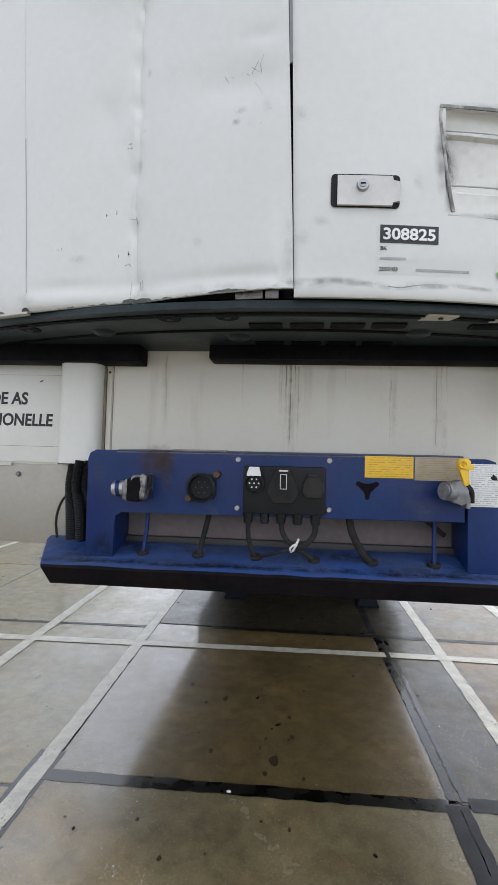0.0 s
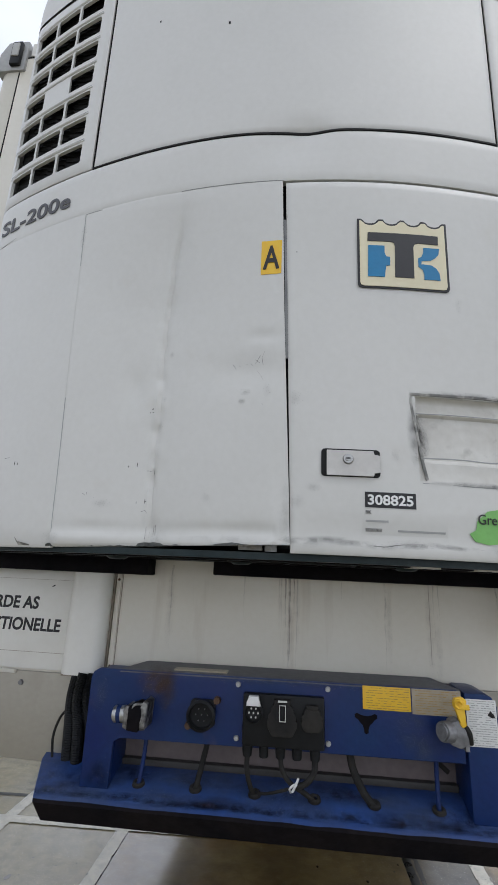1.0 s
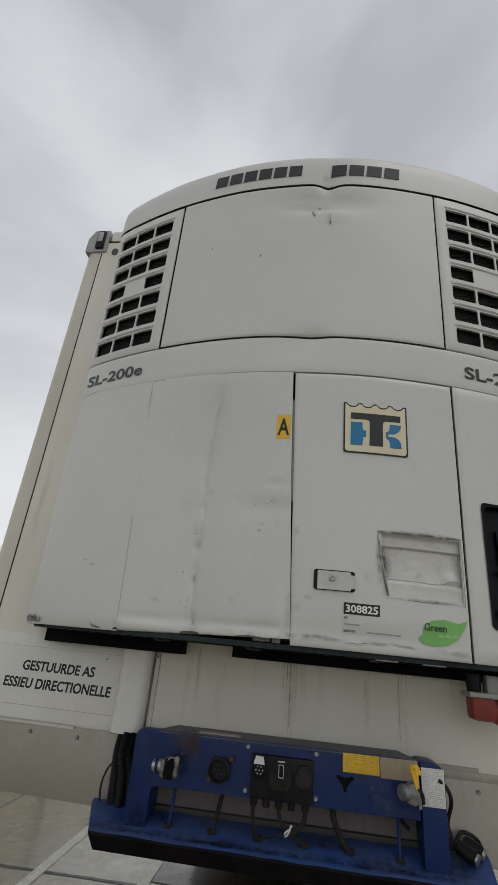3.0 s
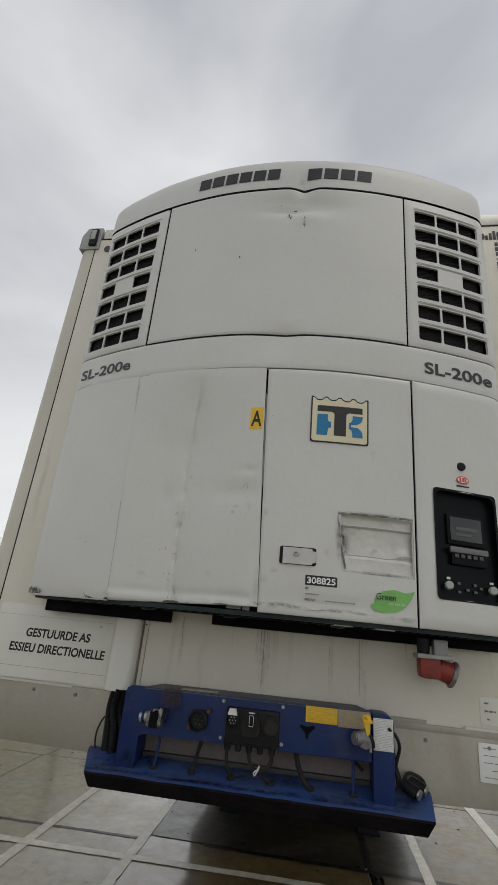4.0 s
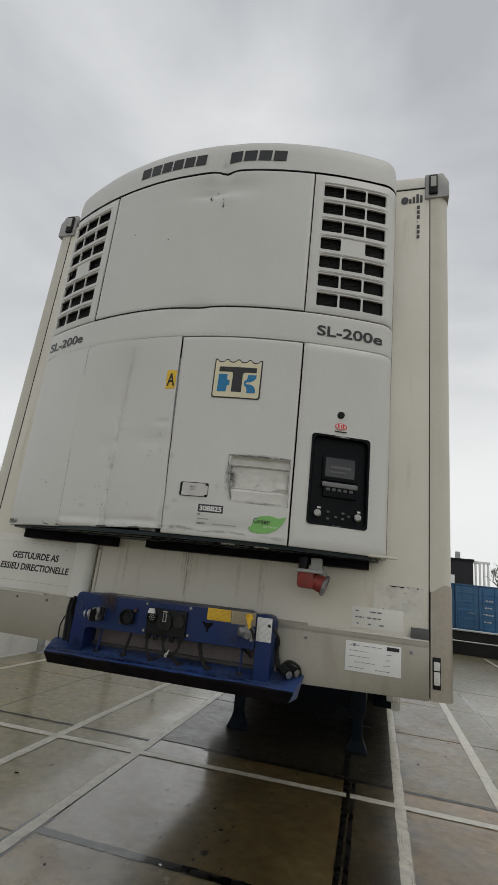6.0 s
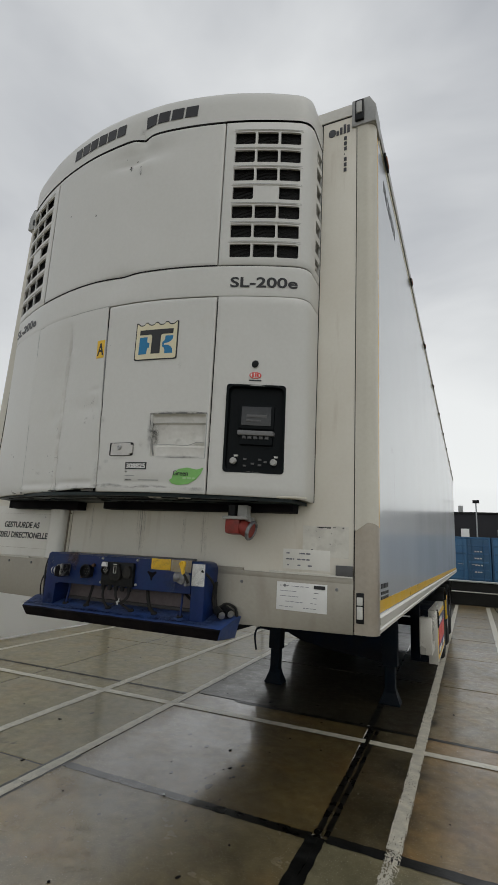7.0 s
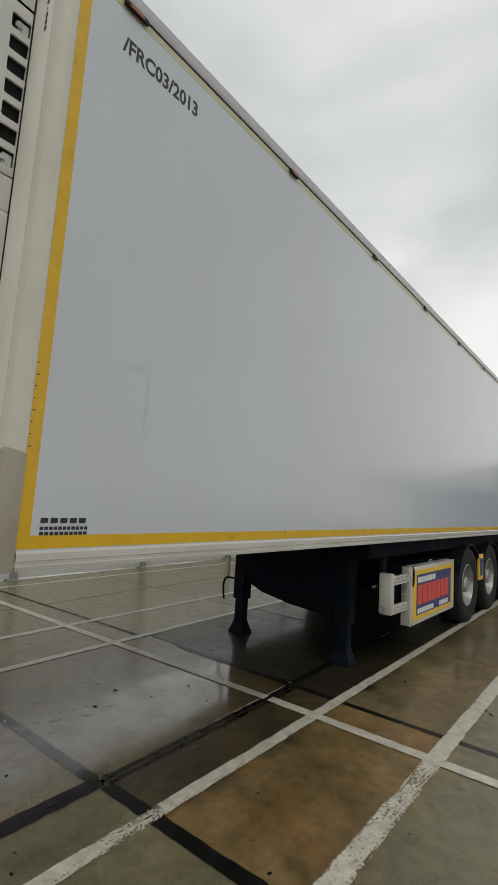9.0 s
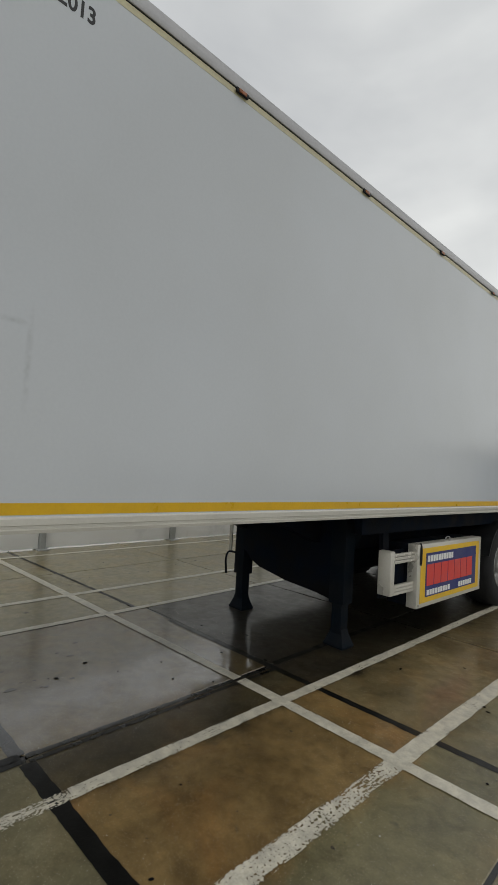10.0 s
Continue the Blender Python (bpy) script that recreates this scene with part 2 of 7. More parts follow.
def road_paint(name, wear, streaks):
    """White line paint on wet concrete, worn through in specks, along its edges and in scraped streaks."""
    m = mat(name, (0.68, 0.64, 0.525), 0.42, var=0.16, scale=14, fine=120, bump=0.12, tint=(0.47, 0.445, 0.37), coat=0.35)
    nt = m.node_tree
    ln = nt.links.new
    uv = nt.nodes.new("ShaderNodeUVMap")

    def add(one, two, op="ADD"):
        n = nt.nodes.new("ShaderNodeMath")
        n.operation = op
        for slot, v in enumerate((one, two)):
            if isinstance(v, (int, float)):
                n.inputs[slot].default_value = v
            else:
                ln(v, n.inputs[slot])
        return n.outputs[0]

    def grain(along, across, detail, share):
        mp = nt.nodes.new("ShaderNodeMapping")
        mp.inputs["Scale"].default_value = (along, across, 1)
        ln(uv.outputs["UV"], mp.inputs["Vector"])
        n = nt.nodes.new("ShaderNodeTexNoise")
        n.inputs["Scale"].default_value, n.inputs["Detail"].default_value = 1.0, detail
        ln(mp.outputs["Vector"], n.inputs["Vector"])
        return add(add(n.outputs["Fac"], -0.5), share, "MULTIPLY")

    sep = nt.nodes.new("ShaderNodeSeparateXYZ")
    ln(uv.outputs["UV"], sep.inputs[0])
    rim = add(add(add(sep.outputs["Y"], -0.5), 0.0), 2.0, "MULTIPLY")
    rim = add(add(rim, rim, "MULTIPLY"), add(rim, rim, "MULTIPLY"), "MULTIPLY")
    loss = add(grain(2.2, 0.4, 2, 0.7), grain(8, 11, 4, streaks))
    loss = add(loss, grain(70, 7, 5, 1.1))
    loss = add(loss, add(rim, 0.20, "MULTIPLY"))
    keep = nt.nodes.new("ShaderNodeMapRange")
    keep.inputs["From Min"].default_value, keep.inputs["From Max"].default_value = 0.36 - wear, 0.41 - wear
    keep.inputs["To Min"].default_value, keep.inputs["To Max"].default_value = 1.0, 0.0
    ln(loss, keep.inputs["Value"])
    ln(keep.outputs["Result"], nt.nodes["Principled BSDF"].inputs["Alpha"])
    return m


M_STRIPE = road_paint("worn_white_road_paint", 0.085, 0.8)
M_STRIPE_OLD = road_paint("flaked_white_road_paint", 0.26, 0.7)
M_STRIPE_SCRAPED = road_paint("scraped_white_road_paint", 0.14, 1.0)


def wet_concrete(name, per_slab, low_tone=(0.26, 0.225, 0.145), high_tone=(0.46, 0.42, 0.305), rusty=0.2, shine=1.55, film=(0.07, 0.17), lanes=(), pebbly=0.0, wet=1.0):
    """Worn concrete under a film of water: brown and grey patches, uneven gloss, pits and pale pebbles."""
    m = bpy.data.materials.new(name)
    m.use_nodes = True
    nt = m.node_tree
    b, ln = nt.nodes["Principled BSDF"], nt.links.new
    geo = nt.nodes.new("ShaderNodeNewGeometry")

    def noise_at(scale, detail, rough=0.55, bend=0.0):
        n = nt.nodes.new("ShaderNodeTexNoise")
        n.inputs["Scale"].default_value, n.inputs["Detail"].default_value, n.inputs["Roughness"].default_value, n.inputs["Distortion"].default_value = scale, detail, rough, bend
        ln(geo.outputs["Position"], n.inputs["Vector"])
        return n.outputs["Fac"]

    def ranged(value, a, b, c=0.0, d=1.0):
        n = nt.nodes.new("ShaderNodeMapRange")
        n.inputs["From Min"].default_value, n.inputs["From Max"].default_value = a, b
        n.inputs["To Min"].default_value, n.inputs["To Max"].default_value = c, d
        ln(value, n.inputs["Value"])
        return n.outputs["Result"]

    def mixed(fac, one, two, blend="MIX"):
        n = nt.nodes.new("ShaderNodeMixRGB")
        n.blend_type = blend
        for slot, v in (("Fac", fac), ("Color1", one), ("Color2", two)):
            if isinstance(v, (int, float)):
                n.inputs[slot].default_value = v
            elif isinstance(v, tuple):
                n.inputs[slot].default_value = (*v, 1)
            else:
                ln(v, n.inputs[slot])
        return n.outputs["Color"]

    def maths(op, one, two):
        n = nt.nodes.new("ShaderNodeMath")
        n.operation = op
        for slot, v in enumerate((one, two)):
            if isinstance(v, (int, float)):
                n.inputs[slot].default_value = v
            else:
                ln(v, n.inputs[slot])
        return n.outputs[0]

    broad, mid, small, grain = noise_at(0.8, 3, 0.5, 0.4), noise_at(2.6, 6, 0.62, 0.3), noise_at(11, 5, 0.6), noise_at(95, 4)
    tone = maths("ADD", maths("MULTIPLY", broad, 0.5), maths("MULTIPLY", mid, 0.5))
    if per_slab:
        oi = nt.nodes.new("ShaderNodeObjectInfo")
        tone = maths("ADD", tone, ranged(oi.outputs["Random"], 0, 1, -0.06, 0.06))
    colour = mixed(ranged(tone, 0.36, 0.64), low_tone, high_tone)
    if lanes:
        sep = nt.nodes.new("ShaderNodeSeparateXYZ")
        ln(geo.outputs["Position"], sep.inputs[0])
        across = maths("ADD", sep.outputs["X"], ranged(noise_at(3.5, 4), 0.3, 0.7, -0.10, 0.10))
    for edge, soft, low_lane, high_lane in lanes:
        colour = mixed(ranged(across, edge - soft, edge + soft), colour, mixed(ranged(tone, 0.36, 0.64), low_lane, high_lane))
    colour = mixed(ranged(noise_at(1.7, 5, 0.6, 0.6), 0.50, 0.68, 0.0, 0.75 * rusty), colour, mixed(1.0, colour, (1.35, 0.95, 0.60), "MULTIPLY"))
    colour = mixed(ranged(noise_at(6, 6, 0.7, 1.2), 0.42, 0.66, 0.0, 0.5), colour, mixed(1.0, colour, (0.52, 0.48, 0.42), "MULTIPLY"))
    colour = mixed(ranged(small, 0.3, 0.7, 0.0, 0.5), colour, mixed(1.0, colour, (0.45, 0.43, 0.40), "MULTIPLY"))
    colour = mixed(ranged(noise_at(17, 2), 0.72, 0.76), colour, (0.022, 0.017, 0.012))
    colour = mixed(ranged(noise_at(5, 3), 0.70, 0.78, 0.0, 0.8), colour, (0.03, 0.024, 0.017))
    colour = mixed(ranged(noise_at(150, 1), 0.68, 0.73, 0.0, 0.85), colour, (0.55, 0.50, 0.40))
    colour = mixed(0.32, colour, grain, "OVERLAY")
    ln(colour, b.inputs["Base Color"])
    gloss = maths("ADD", maths("MULTIPLY", mid, 0.6), maths("MULTIPLY", small, 0.4))
    ln(ranged(gloss, 0.38, 0.64, 0.32, 0.55), b.inputs["Roughness"])
    b.inputs["Specular IOR Level"].default_value = 0.4
    ln(ranged(mid, 0.35, 0.65, wet, 0.75 * wet), b.inputs["Coat Weight"])
    ln(ranged(gloss, 0.36, 0.62, *film), b.inputs["Coat Roughness"])
    b.inputs["Coat IOR"].default_value = shine
    bp = nt.nodes.new("ShaderNodeBump")
    bp.inputs["Strength"].default_value, bp.inputs["Distance"].default_value = 0.09, 0.006
    ln(grain, bp.inputs["Height"])
    if pebbly:
        stones = nt.nodes.new("ShaderNodeBump")
        stones.inputs["Strength"].default_value, stones.inputs["Distance"].default_value = pebbly, 0.004
        ln(noise_at(85, 2), stones.inputs["Height"])
        ln(bp.outputs["Normal"], stones.inputs["Normal"])
        bp = stones
    ln(bp.outputs["Normal"], b.inputs["Normal"])
    return m


M_SLAB = wet_concrete("wet_grey_concrete_slab", True, (0.205, 0.174, 0.083), (0.335, 0.287, 0.145), 0.35, 1.6)
M_MOSS = wet_concrete("wet_olive_concrete_slab", True, (0.13, 0.118, 0.066), (0.245, 0.222, 0.132), 0.25, 1.5, wet=0.65)
# The dark tone short of x = 1.23 paints in the trailer's shade.
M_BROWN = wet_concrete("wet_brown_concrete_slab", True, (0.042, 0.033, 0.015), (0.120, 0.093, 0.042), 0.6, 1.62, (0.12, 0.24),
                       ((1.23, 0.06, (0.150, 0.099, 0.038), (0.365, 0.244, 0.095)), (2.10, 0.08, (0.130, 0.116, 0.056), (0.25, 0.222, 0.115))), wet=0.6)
M_STAINED = wet_concrete("wet_stained_concrete_slab", True, (0.084, 0.060, 0.022), (0.214, 0.153, 0.057), 0.55, 2.15, pebbly=0.3)
M_WASHED = wet_concrete("wet_washed_concrete_slab", True, (0.142, 0.114, 0.056), (0.335, 0.270, 0.136), 0.6, 1.8, (0.16, 0.30), pebbly=0.3)
# Same split further back: near-black trailer shade in the colour up to x = 1.23.
M_HALFSHADE = wet_concrete("half_shade_toned_concrete_slab", True, (0.016, 0.013, 0.007), (0.052, 0.041, 0.021), 0.5, 1.5, (0.10, 0.22),
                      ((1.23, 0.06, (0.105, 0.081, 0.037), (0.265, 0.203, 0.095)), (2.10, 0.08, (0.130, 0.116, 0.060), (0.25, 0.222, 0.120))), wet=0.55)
# Slabs wholly below the trailer: its shade is put into the base colour.
M_UNDERSHADE = wet_concrete("shade_toned_concrete_slab", True, (0.015, 0.012, 0.007), (0.045, 0.037, 0.020), 0.3, 1.5, wet=0.6)
M_GROUND = wet_concrete("wet_concrete_ground", False, (0.22, 0.205, 0.15), (0.36, 0.335, 0.25), 0.2, 1.7)


# ------------------------------------------------------------ builders
def finish(bm, name, material, smooth=40):
    bmesh.ops.recalc_face_normals(bm, faces=bm.faces)
    me = bpy.data.meshes.new(name)
    bm.to_mesh(me)
    bm.free()
    me.materials.append(material)
    if smooth:
        me.polygons.foreach_set("use_smooth", [True] * len(me.polygons))
        me.set_sharp_from_angle(angle=radians(smooth))
    return me


def part(name, bm, material, parent, label="", smooth=40):
    ob = new(name, finish(bm, name, material, smooth))
    ob.parent = parent
    if label:
        tagged(ob, label)
    return ob


def thing(name, label, category, m=None, group="", kind=""):
    ob = new(name)
    ob.empty_display_size = 0.2
    if m is not None:
        ob.matrix_world = m
    return tagged(ob, label, category, group, kind)


def solo(name, bm, material, label, category="", kind="", smooth=40, group=""):
    return tagged(new(name, finish(bm, name, material, smooth)), label, category, group, kind)


def box(x0, x1, y0, y1, z0, z1, bevel=0.0, bm=None, seg=2):
    bm = bm or bmesh.new()
    made = bmesh.ops.create_cube(bm, size=1, matrix=Matrix.LocRotScale(((x0 + x1) / 2, (y0 + y1) / 2, (z0 + z1) / 2), None, (abs(x1 - x0), abs(y1 - y0), abs(z1 - z0))))
    if bevel:
        edges = list({e for v in made["verts"] for e in v.link_edges})
        bmesh.ops.bevel(bm, geom=edges, offset=bevel, segments=seg, profile=0.6, affect="EDGES")
    return bm


def prism(points, axis, a, b, bevel=0.0, bm=None):
    """A polygon, given in the two other axes in order, drawn out along an axis from a to b."""
    bm = bm or bmesh.new()

    def at(p, d):
        return {"x": (d, *p), "y": (p[0], d, p[1]), "z": (*p, d)}[axis]

    lo, hi = [bm.verts.new(at(p, a)) for p in points], [bm.verts.new(at(p, b)) for p in points]
    n = len(points)
    faces = [bm.faces.new(lo), bm.faces.new(hi[::-1])]
    faces += [bm.faces.new((lo[i], hi[i], hi[(i + 1) % n], lo[(i + 1) % n])) for i in range(n)]
    if bevel:
        edges = list({e for f in faces for e in f.edges})
        bmesh.ops.bevel(bm, geom=edges, offset=bevel, segments=2, profile=0.6, affect="EDGES")
    return bm


def rounded(x0, x1, z0, z1, r, n=5):
    pts = []
    for cx, cz, a in ((x1 - r, z1 - r, 0), (x0 + r, z1 - r, 90), (x0 + r, z0 + r, 180), (x1 - r, z0 + r, 270)):
        pts += [(cx + r * math.cos(radians(a + 90 * i / n)), cz + r * math.sin(radians(a + 90 * i / n))) for i in range(n + 1)]
    return pts


def rod(p, q, r, r2=None, seg=14, bm=None, bevel=0.0):
    bm = bm or bmesh.new()
    p, q = Vector(p), Vector(q)
    m = Matrix.Translation((p + q) / 2) @ (q - p).to_track_quat("Z", "Y").to_matrix().to_4x4()
    made = bmesh.ops.create_cone(bm, cap_ends=True, segments=seg, radius1=r, radius2=r if r2 is None else r2, depth=(q - p).length, matrix=m)
    if bevel:
        edges = [e for e in {e for v in made["verts"] for e in v.link_edges} if any(len(f.verts) > 4 for f in e.link_faces)]
        bmesh.ops.bevel(bm, geom=edges, offset=bevel, segments=2, affect="EDGES")
    return bm


def tube(points, r, seg=8, steps=6, bm=None):
    """A hose through some points, smoothed."""
    bm = bm or bmesh.new()
    p = [Vector(v) for v in points]
    p = [2 * p[0] - p[1]] + p + [2 * p[-1] - p[-2]]
    path = []
    for i in range(1, len(p) - 2):
        for k in range(steps):
            t = k / steps
            a, b, c, d = p[i - 1:i + 3]
            path.append(0.5 * (2 * b + (c - a) * t + (2 * a - 5 * b + 4 * c - d) * t * t + (3 * b - a - 3 * c + d) * t ** 3))
    path.append(p[-2])
    rings, side = [], None
    for i, c in enumerate(path):
        way = (path[min(i + 1, len(path) - 1)] - path[max(i - 1, 0)]).normalized()
        side = way.orthogonal() if side is None else side - way * side.dot(way)
        side.normalize()
        up = way.cross(side)
        rings.append([bm.verts.new(c + r * (math.cos(2 * math.pi * k / seg) * side + math.sin(2 * math.pi * k / seg) * up)) for k in range(seg)])
    for a, b in zip(rings, rings[1:]):
        for k in range(seg):
            bm.faces.new((a[k], a[(k + 1) % seg], b[(k + 1) % seg], b[k]))
    bm.faces.new(rings[0][::-1])
    bm.faces.new(rings[-1])
    return bm


def corrugated(points, r, pitch=0.0045, seg=12):
    """A ribbed hose through some points: thick and thin rings by turns."""
    span = sum((Vector(b) - Vector(a)).length for a, b in zip(points, points[1:]))
    count = max(2, int(span / pitch / (len(points) - 1)) * 2)
    bm = tube(points, r, seg, count)
    bm.verts.ensure_lookup_table()
    for ring in range(len(bm.verts) // seg):
        ring_verts = [bm.verts[ring * seg + k] for k in range(seg)]
        mid = sum((v.co for v in ring_verts), Vector()) / seg
        if ring % 2:
            for v in ring_verts:
                v.co = mid + (v.co - mid) * 0.92
    return bm


def lathe(profile, m, seg=28, bm=None):
    """Rings of (radius, height) about the z axis of m, closed at both ends where the radius is 0."""
    bm = bm or bmesh.new()
    rings = []
    for r, h in profile:
        if r < 1e-6:
            rings.append([bm.verts.new(m @ Vector((0, 0, h)))])
        else:
            rings.append([bm.verts.new(m @ Vector((r * math.cos(2 * math.pi * k / seg), r * math.sin(2 * math.pi * k / seg), h))) for k in range(seg)])
    for a, b in zip(rings, rings[1:]):
        for k in range(seg):
            q = [a[k % len(a)], a[(k + 1) % len(a)], b[(k + 1) % len(b)], b[k % len(b)]]
            q = list(dict.fromkeys(q))
            if len(q) > 2:
                bm.faces.new(q)
    return bm


def letters(text, size, depth=0.0015, bold=0.0, wide=1.0, shear=0.0, align="CENTER", fit=0.0, tall=0.0):
    """The mesh of a line of writing, in the x-y plane, as a bmesh."""
    cu = bpy.data.curves.new("writing", "FONT")
    cu.body, cu.size, cu.extrude, cu.offset, cu.align_x, cu.align_y, cu.shear = text, size, depth, bold, align, "CENTER", shear
    cu.resolution_u = 4
    ob = new("writing", cu)
    bpy.context.view_layer.update()
    me = ob.to_mesh()
    bm = bmesh.new()
    bm.from_mesh(me)
    ob.to_mesh_clear()
    bpy.data.objects.remove(ob)
    bpy.data.curves.remove(cu)
    xs, ys = [v.co.x for v in bm.verts], [v.co.y for v in bm.verts]
    if fit:
        wide = fit / (max(xs) - min(xs))
    high = tall / (max(ys) - min(ys)) if tall else 1.0
    mid = (max(ys) + min(ys)) / 2
    for v in bm.verts:
        v.co.x *= wide
        v.co.y = (v.co.y - mid) * high if tall else v.co.y
    return bm


def on_front(bm, x, y, z):
    """Stands flat writing up on a face that looks towards -y."""
    for v in bm.verts:
        a, b, c = v.co
        v.co = (x + a, y - c, z + b)
    return bm


# ------------------------------------------------------------ the yard
TURN = radians(1.6)
RIGHT, AHEAD = Vector((math.cos(TURN), math.sin(TURN), 0)), Vector((-math.sin(TURN), math.cos(TURN), 0))
CORNER = Vector((0.79, 0.905, 0))
PITCH = 1.95

g = bmesh.new()
bmesh.ops.create_grid(g, x_segments=8, y_segments=8, size=700)
for v in g.verts:
    v.co.z = -0.022
ground = solo("ground", g, M_GROUND, "wide wet concrete ground of the lorry yard", "ground", "structure", 0)

floor = thing("floor", "wet worn concrete slabs with dark tar joints", "floor", kind="structure")
joint_bed = bmesh.new()
joint_bed_corners = [CORNER + RIGHT * a + AHEAD * b for a, b in ((-5.6, -7.4), (9.5, -7.4), (9.5, 15.2), (-5.6, 15.2))]
lo = [joint_bed.verts.new((p.x, p.y, -0.02)) for p in joint_bed_corners]
hi = [joint_bed.verts.new((p.x, p.y, -0.005)) for p in joint_bed_corners]
joint_bed.faces.new(hi)
for i in range(4):
    joint_bed.faces.new((lo[i], lo[(i + 1) % 4], hi[(i + 1) % 4], hi[i]))
part("joint_filling", joint_bed, M_TAR, floor, smooth=0)

# ------------------------------------------------------------ trailer frame of reference: nose slightly up
NOSE, LEAN = radians(0.45), radians(0.85)


def nosed(angle):
    """A turn that lifts the nose, about the lower edge of the front wall."""
    return Matrix.Translation((0, 0, 1.35)) @ Matrix.Rotation(-angle, 4, "X") @ Matrix.Translation((0, 0, -1.35))


TRAILER, UNIT = nosed(NOSE), nosed(LEAN)


def foot(y):
    """The trailer's own height of the ground at y."""
    return y * math.sin(NOSE)


trailer = thing("refrigerated_trailer", "white refrigerated semi-trailer with yellow reflective tape, parked on landing legs", "trailer", TRAILER)
LENGTH, HALF, TOP, BASE = 13.2, 1.285, 4.03, 1.265

# ---- the insulated box
part("front_wall", box(-1.2035, 1.19, 0.0, 0.09, 1.274, 3.945, 0.002), M_FRONT, trailer, "cream-white front wall with rust streaks")
part("side_wall", box(1.20, 1.281, 0.066, LENGTH - 0.05, 1.34, 3.93), M_SIDE, trailer, "glossy plain white side wall")
part("side_wall", box(-1.296, -1.21, 0.066, LENGTH - 0.05, 1.34, 3.93), M_SIDE, trailer, "glossy plain white side wall")
part("rear_wall", box(-1.2, 1.2, LENGTH - 0.09, LENGTH - 0.02, 1.3, 3.95), M_SIDE, trailer)
part("roof", box(-1.2, 1.2, 0.05, LENGTH - 0.05, 3.95, 4.015, 0.01), M_RAIL, trailer)
part("floor_pan", box(-1.15, 1.15, 0.06, LENGTH - 0.05, 1.268, 1.335), M_CHASSIS, trailer)
for s in (1, -1.012):
    prof = [(1.20, 3.919), (1.288, 3.919), (1.293, 3.926), (1.293, 3.955), (1.286, 3.960), (1.286, 3.998), (1.268, 4.022), (1.20, 4.028)]
    part("roof_rail", prism([(s * a, b) for a, b in prof], "y", 0.12, LENGTH, 0.0), M_ROOFRAIL, trailer, "grey aluminium roof rail")
    x0, x1 = sorted((s * 1.27, s * 1.2828))
    part("rail_seam", box(x0, x1, 0.13, LENGTH - 0.06, 3.9125, 3.9195), M_SEAM, trailer, smooth=0)
    prof = [(1.16, 1.270), (1.291, 1.270), (1.293, 1.285), (1.287, 1.290), (1.287, 1.303), (1.294, 1.306), (1.294, 1.334), (1.286, 1.342), (1.16, 1.342)]
    part("bottom_rail", prism([(s * a, b) for a, b in prof], "y", 0.072, LENGTH, 0.0), M_RAIL, trailer, "ribbed pale aluminium bottom rail")
    # rounded corner post
    arc = [(1.288 - 0.05 + 0.05 * math.cos(radians(a)), 0.05 - 0.05 * math.sin(radians(a)) - 0.002) for a in range(0, 91, 15)]
    post = [(1.288, 0.064)] + arc + [(1.194, -0.002), (1.194, 0.064)]
    part("corner_post", prism([(s * a, b) for a, b in post], "z", 1.70, 3.87, 0.0), M_POSTW, trailer, "rounded cream corner post")
    arc = [(1.292 - 0.055 + 0.055 * math.cos(radians(a)), 0.055 - 0.055 * math.sin(radians(a)) - 0.008) for a in range(0, 91, 15)]
    kick = [(1.292, 0.068)] + arc + [(1.197, -0.008), (1.197, 0.068)]
    kb = prism([(s * a, b) for a, b in kick], "z", 1.266, 1.735, 0.0)
    for v in kb.verts:
        if v.co.z > 1.7:
            v.co.z -= 0.04 * max(0.0, min(1.0, (abs(v.co.x) - 1.25) / -0.05)) + 0.03 * max(0, v.co.y) / 0.1
    part("post_kick_plate", kb, M_KICK, trailer, "dull aluminium plate over the corner post")
    part("post_seam", box(s * 1.1905, s * 1.1945, -0.001, 0.02, 1.275, 3.86), M_SEAM, trailer)
    # cap with its lamp
    cap = [(s * a, b) for a, b in ((1.165, 3.865), (1.295, 3.865), (1.295, 3.97), (1.262, 4.035), (1.165, 4.035))]
    cap_part = part("corner_cap", prism(cap, "y", -0.012, 0.135, 0.008), M_CAP, trailer, "scuffed grey corner cap")
    part("lamp_housing", box(s * 1.185, s * 1.232, -0.028, -0.010, 3.885, 4.015, 0.006), M_BLACK, cap_part)
    part("lamp_lens", box(s * 1.193, s * 1.224, -0.034, -0.026, 3.925, 4.0, 0.006), M_GREYPL, cap_part)
    # low marker lamp on the post
    low = part("marker_lamp", box(s * 1.205, s * 1.238, -0.016, -0.006, 1.312, 1.437, 0.004), M_BLACK, trailer, "clear white marker lamp in a black holder")
    part("lens", box(s * 1.209, s * 1.234, -0.024, -0.014, 1.330, 1.382, 0.004), M_LENS, low)
    part("lens", box(s * 1.209, s * 1.234, -0.024, -0.014, 1.386, 1.420, 0.004), M_LENS, low)
    # tape and roof-edge lamps
    x0, x1 = sorted((s * 1.2795, s * 1.2822))
    part("reflective_tape", box(x0, x1, 0.070, 0.122, 1.350, 3.868), M_YELLOW, trailer, "yellow reflective tape")
    part("reflective_tape", box(x0, x1, 0.122, LENGTH - 0.06, 1.350, 1.402), M_YELLOW, trailer, "yellow reflective tape")
    part("reflective_tape", box(x0, x1, 0.122, LENGTH - 0.06, 3.873, 3.9115), M_FADED, trailer, "yellow reflective tape")
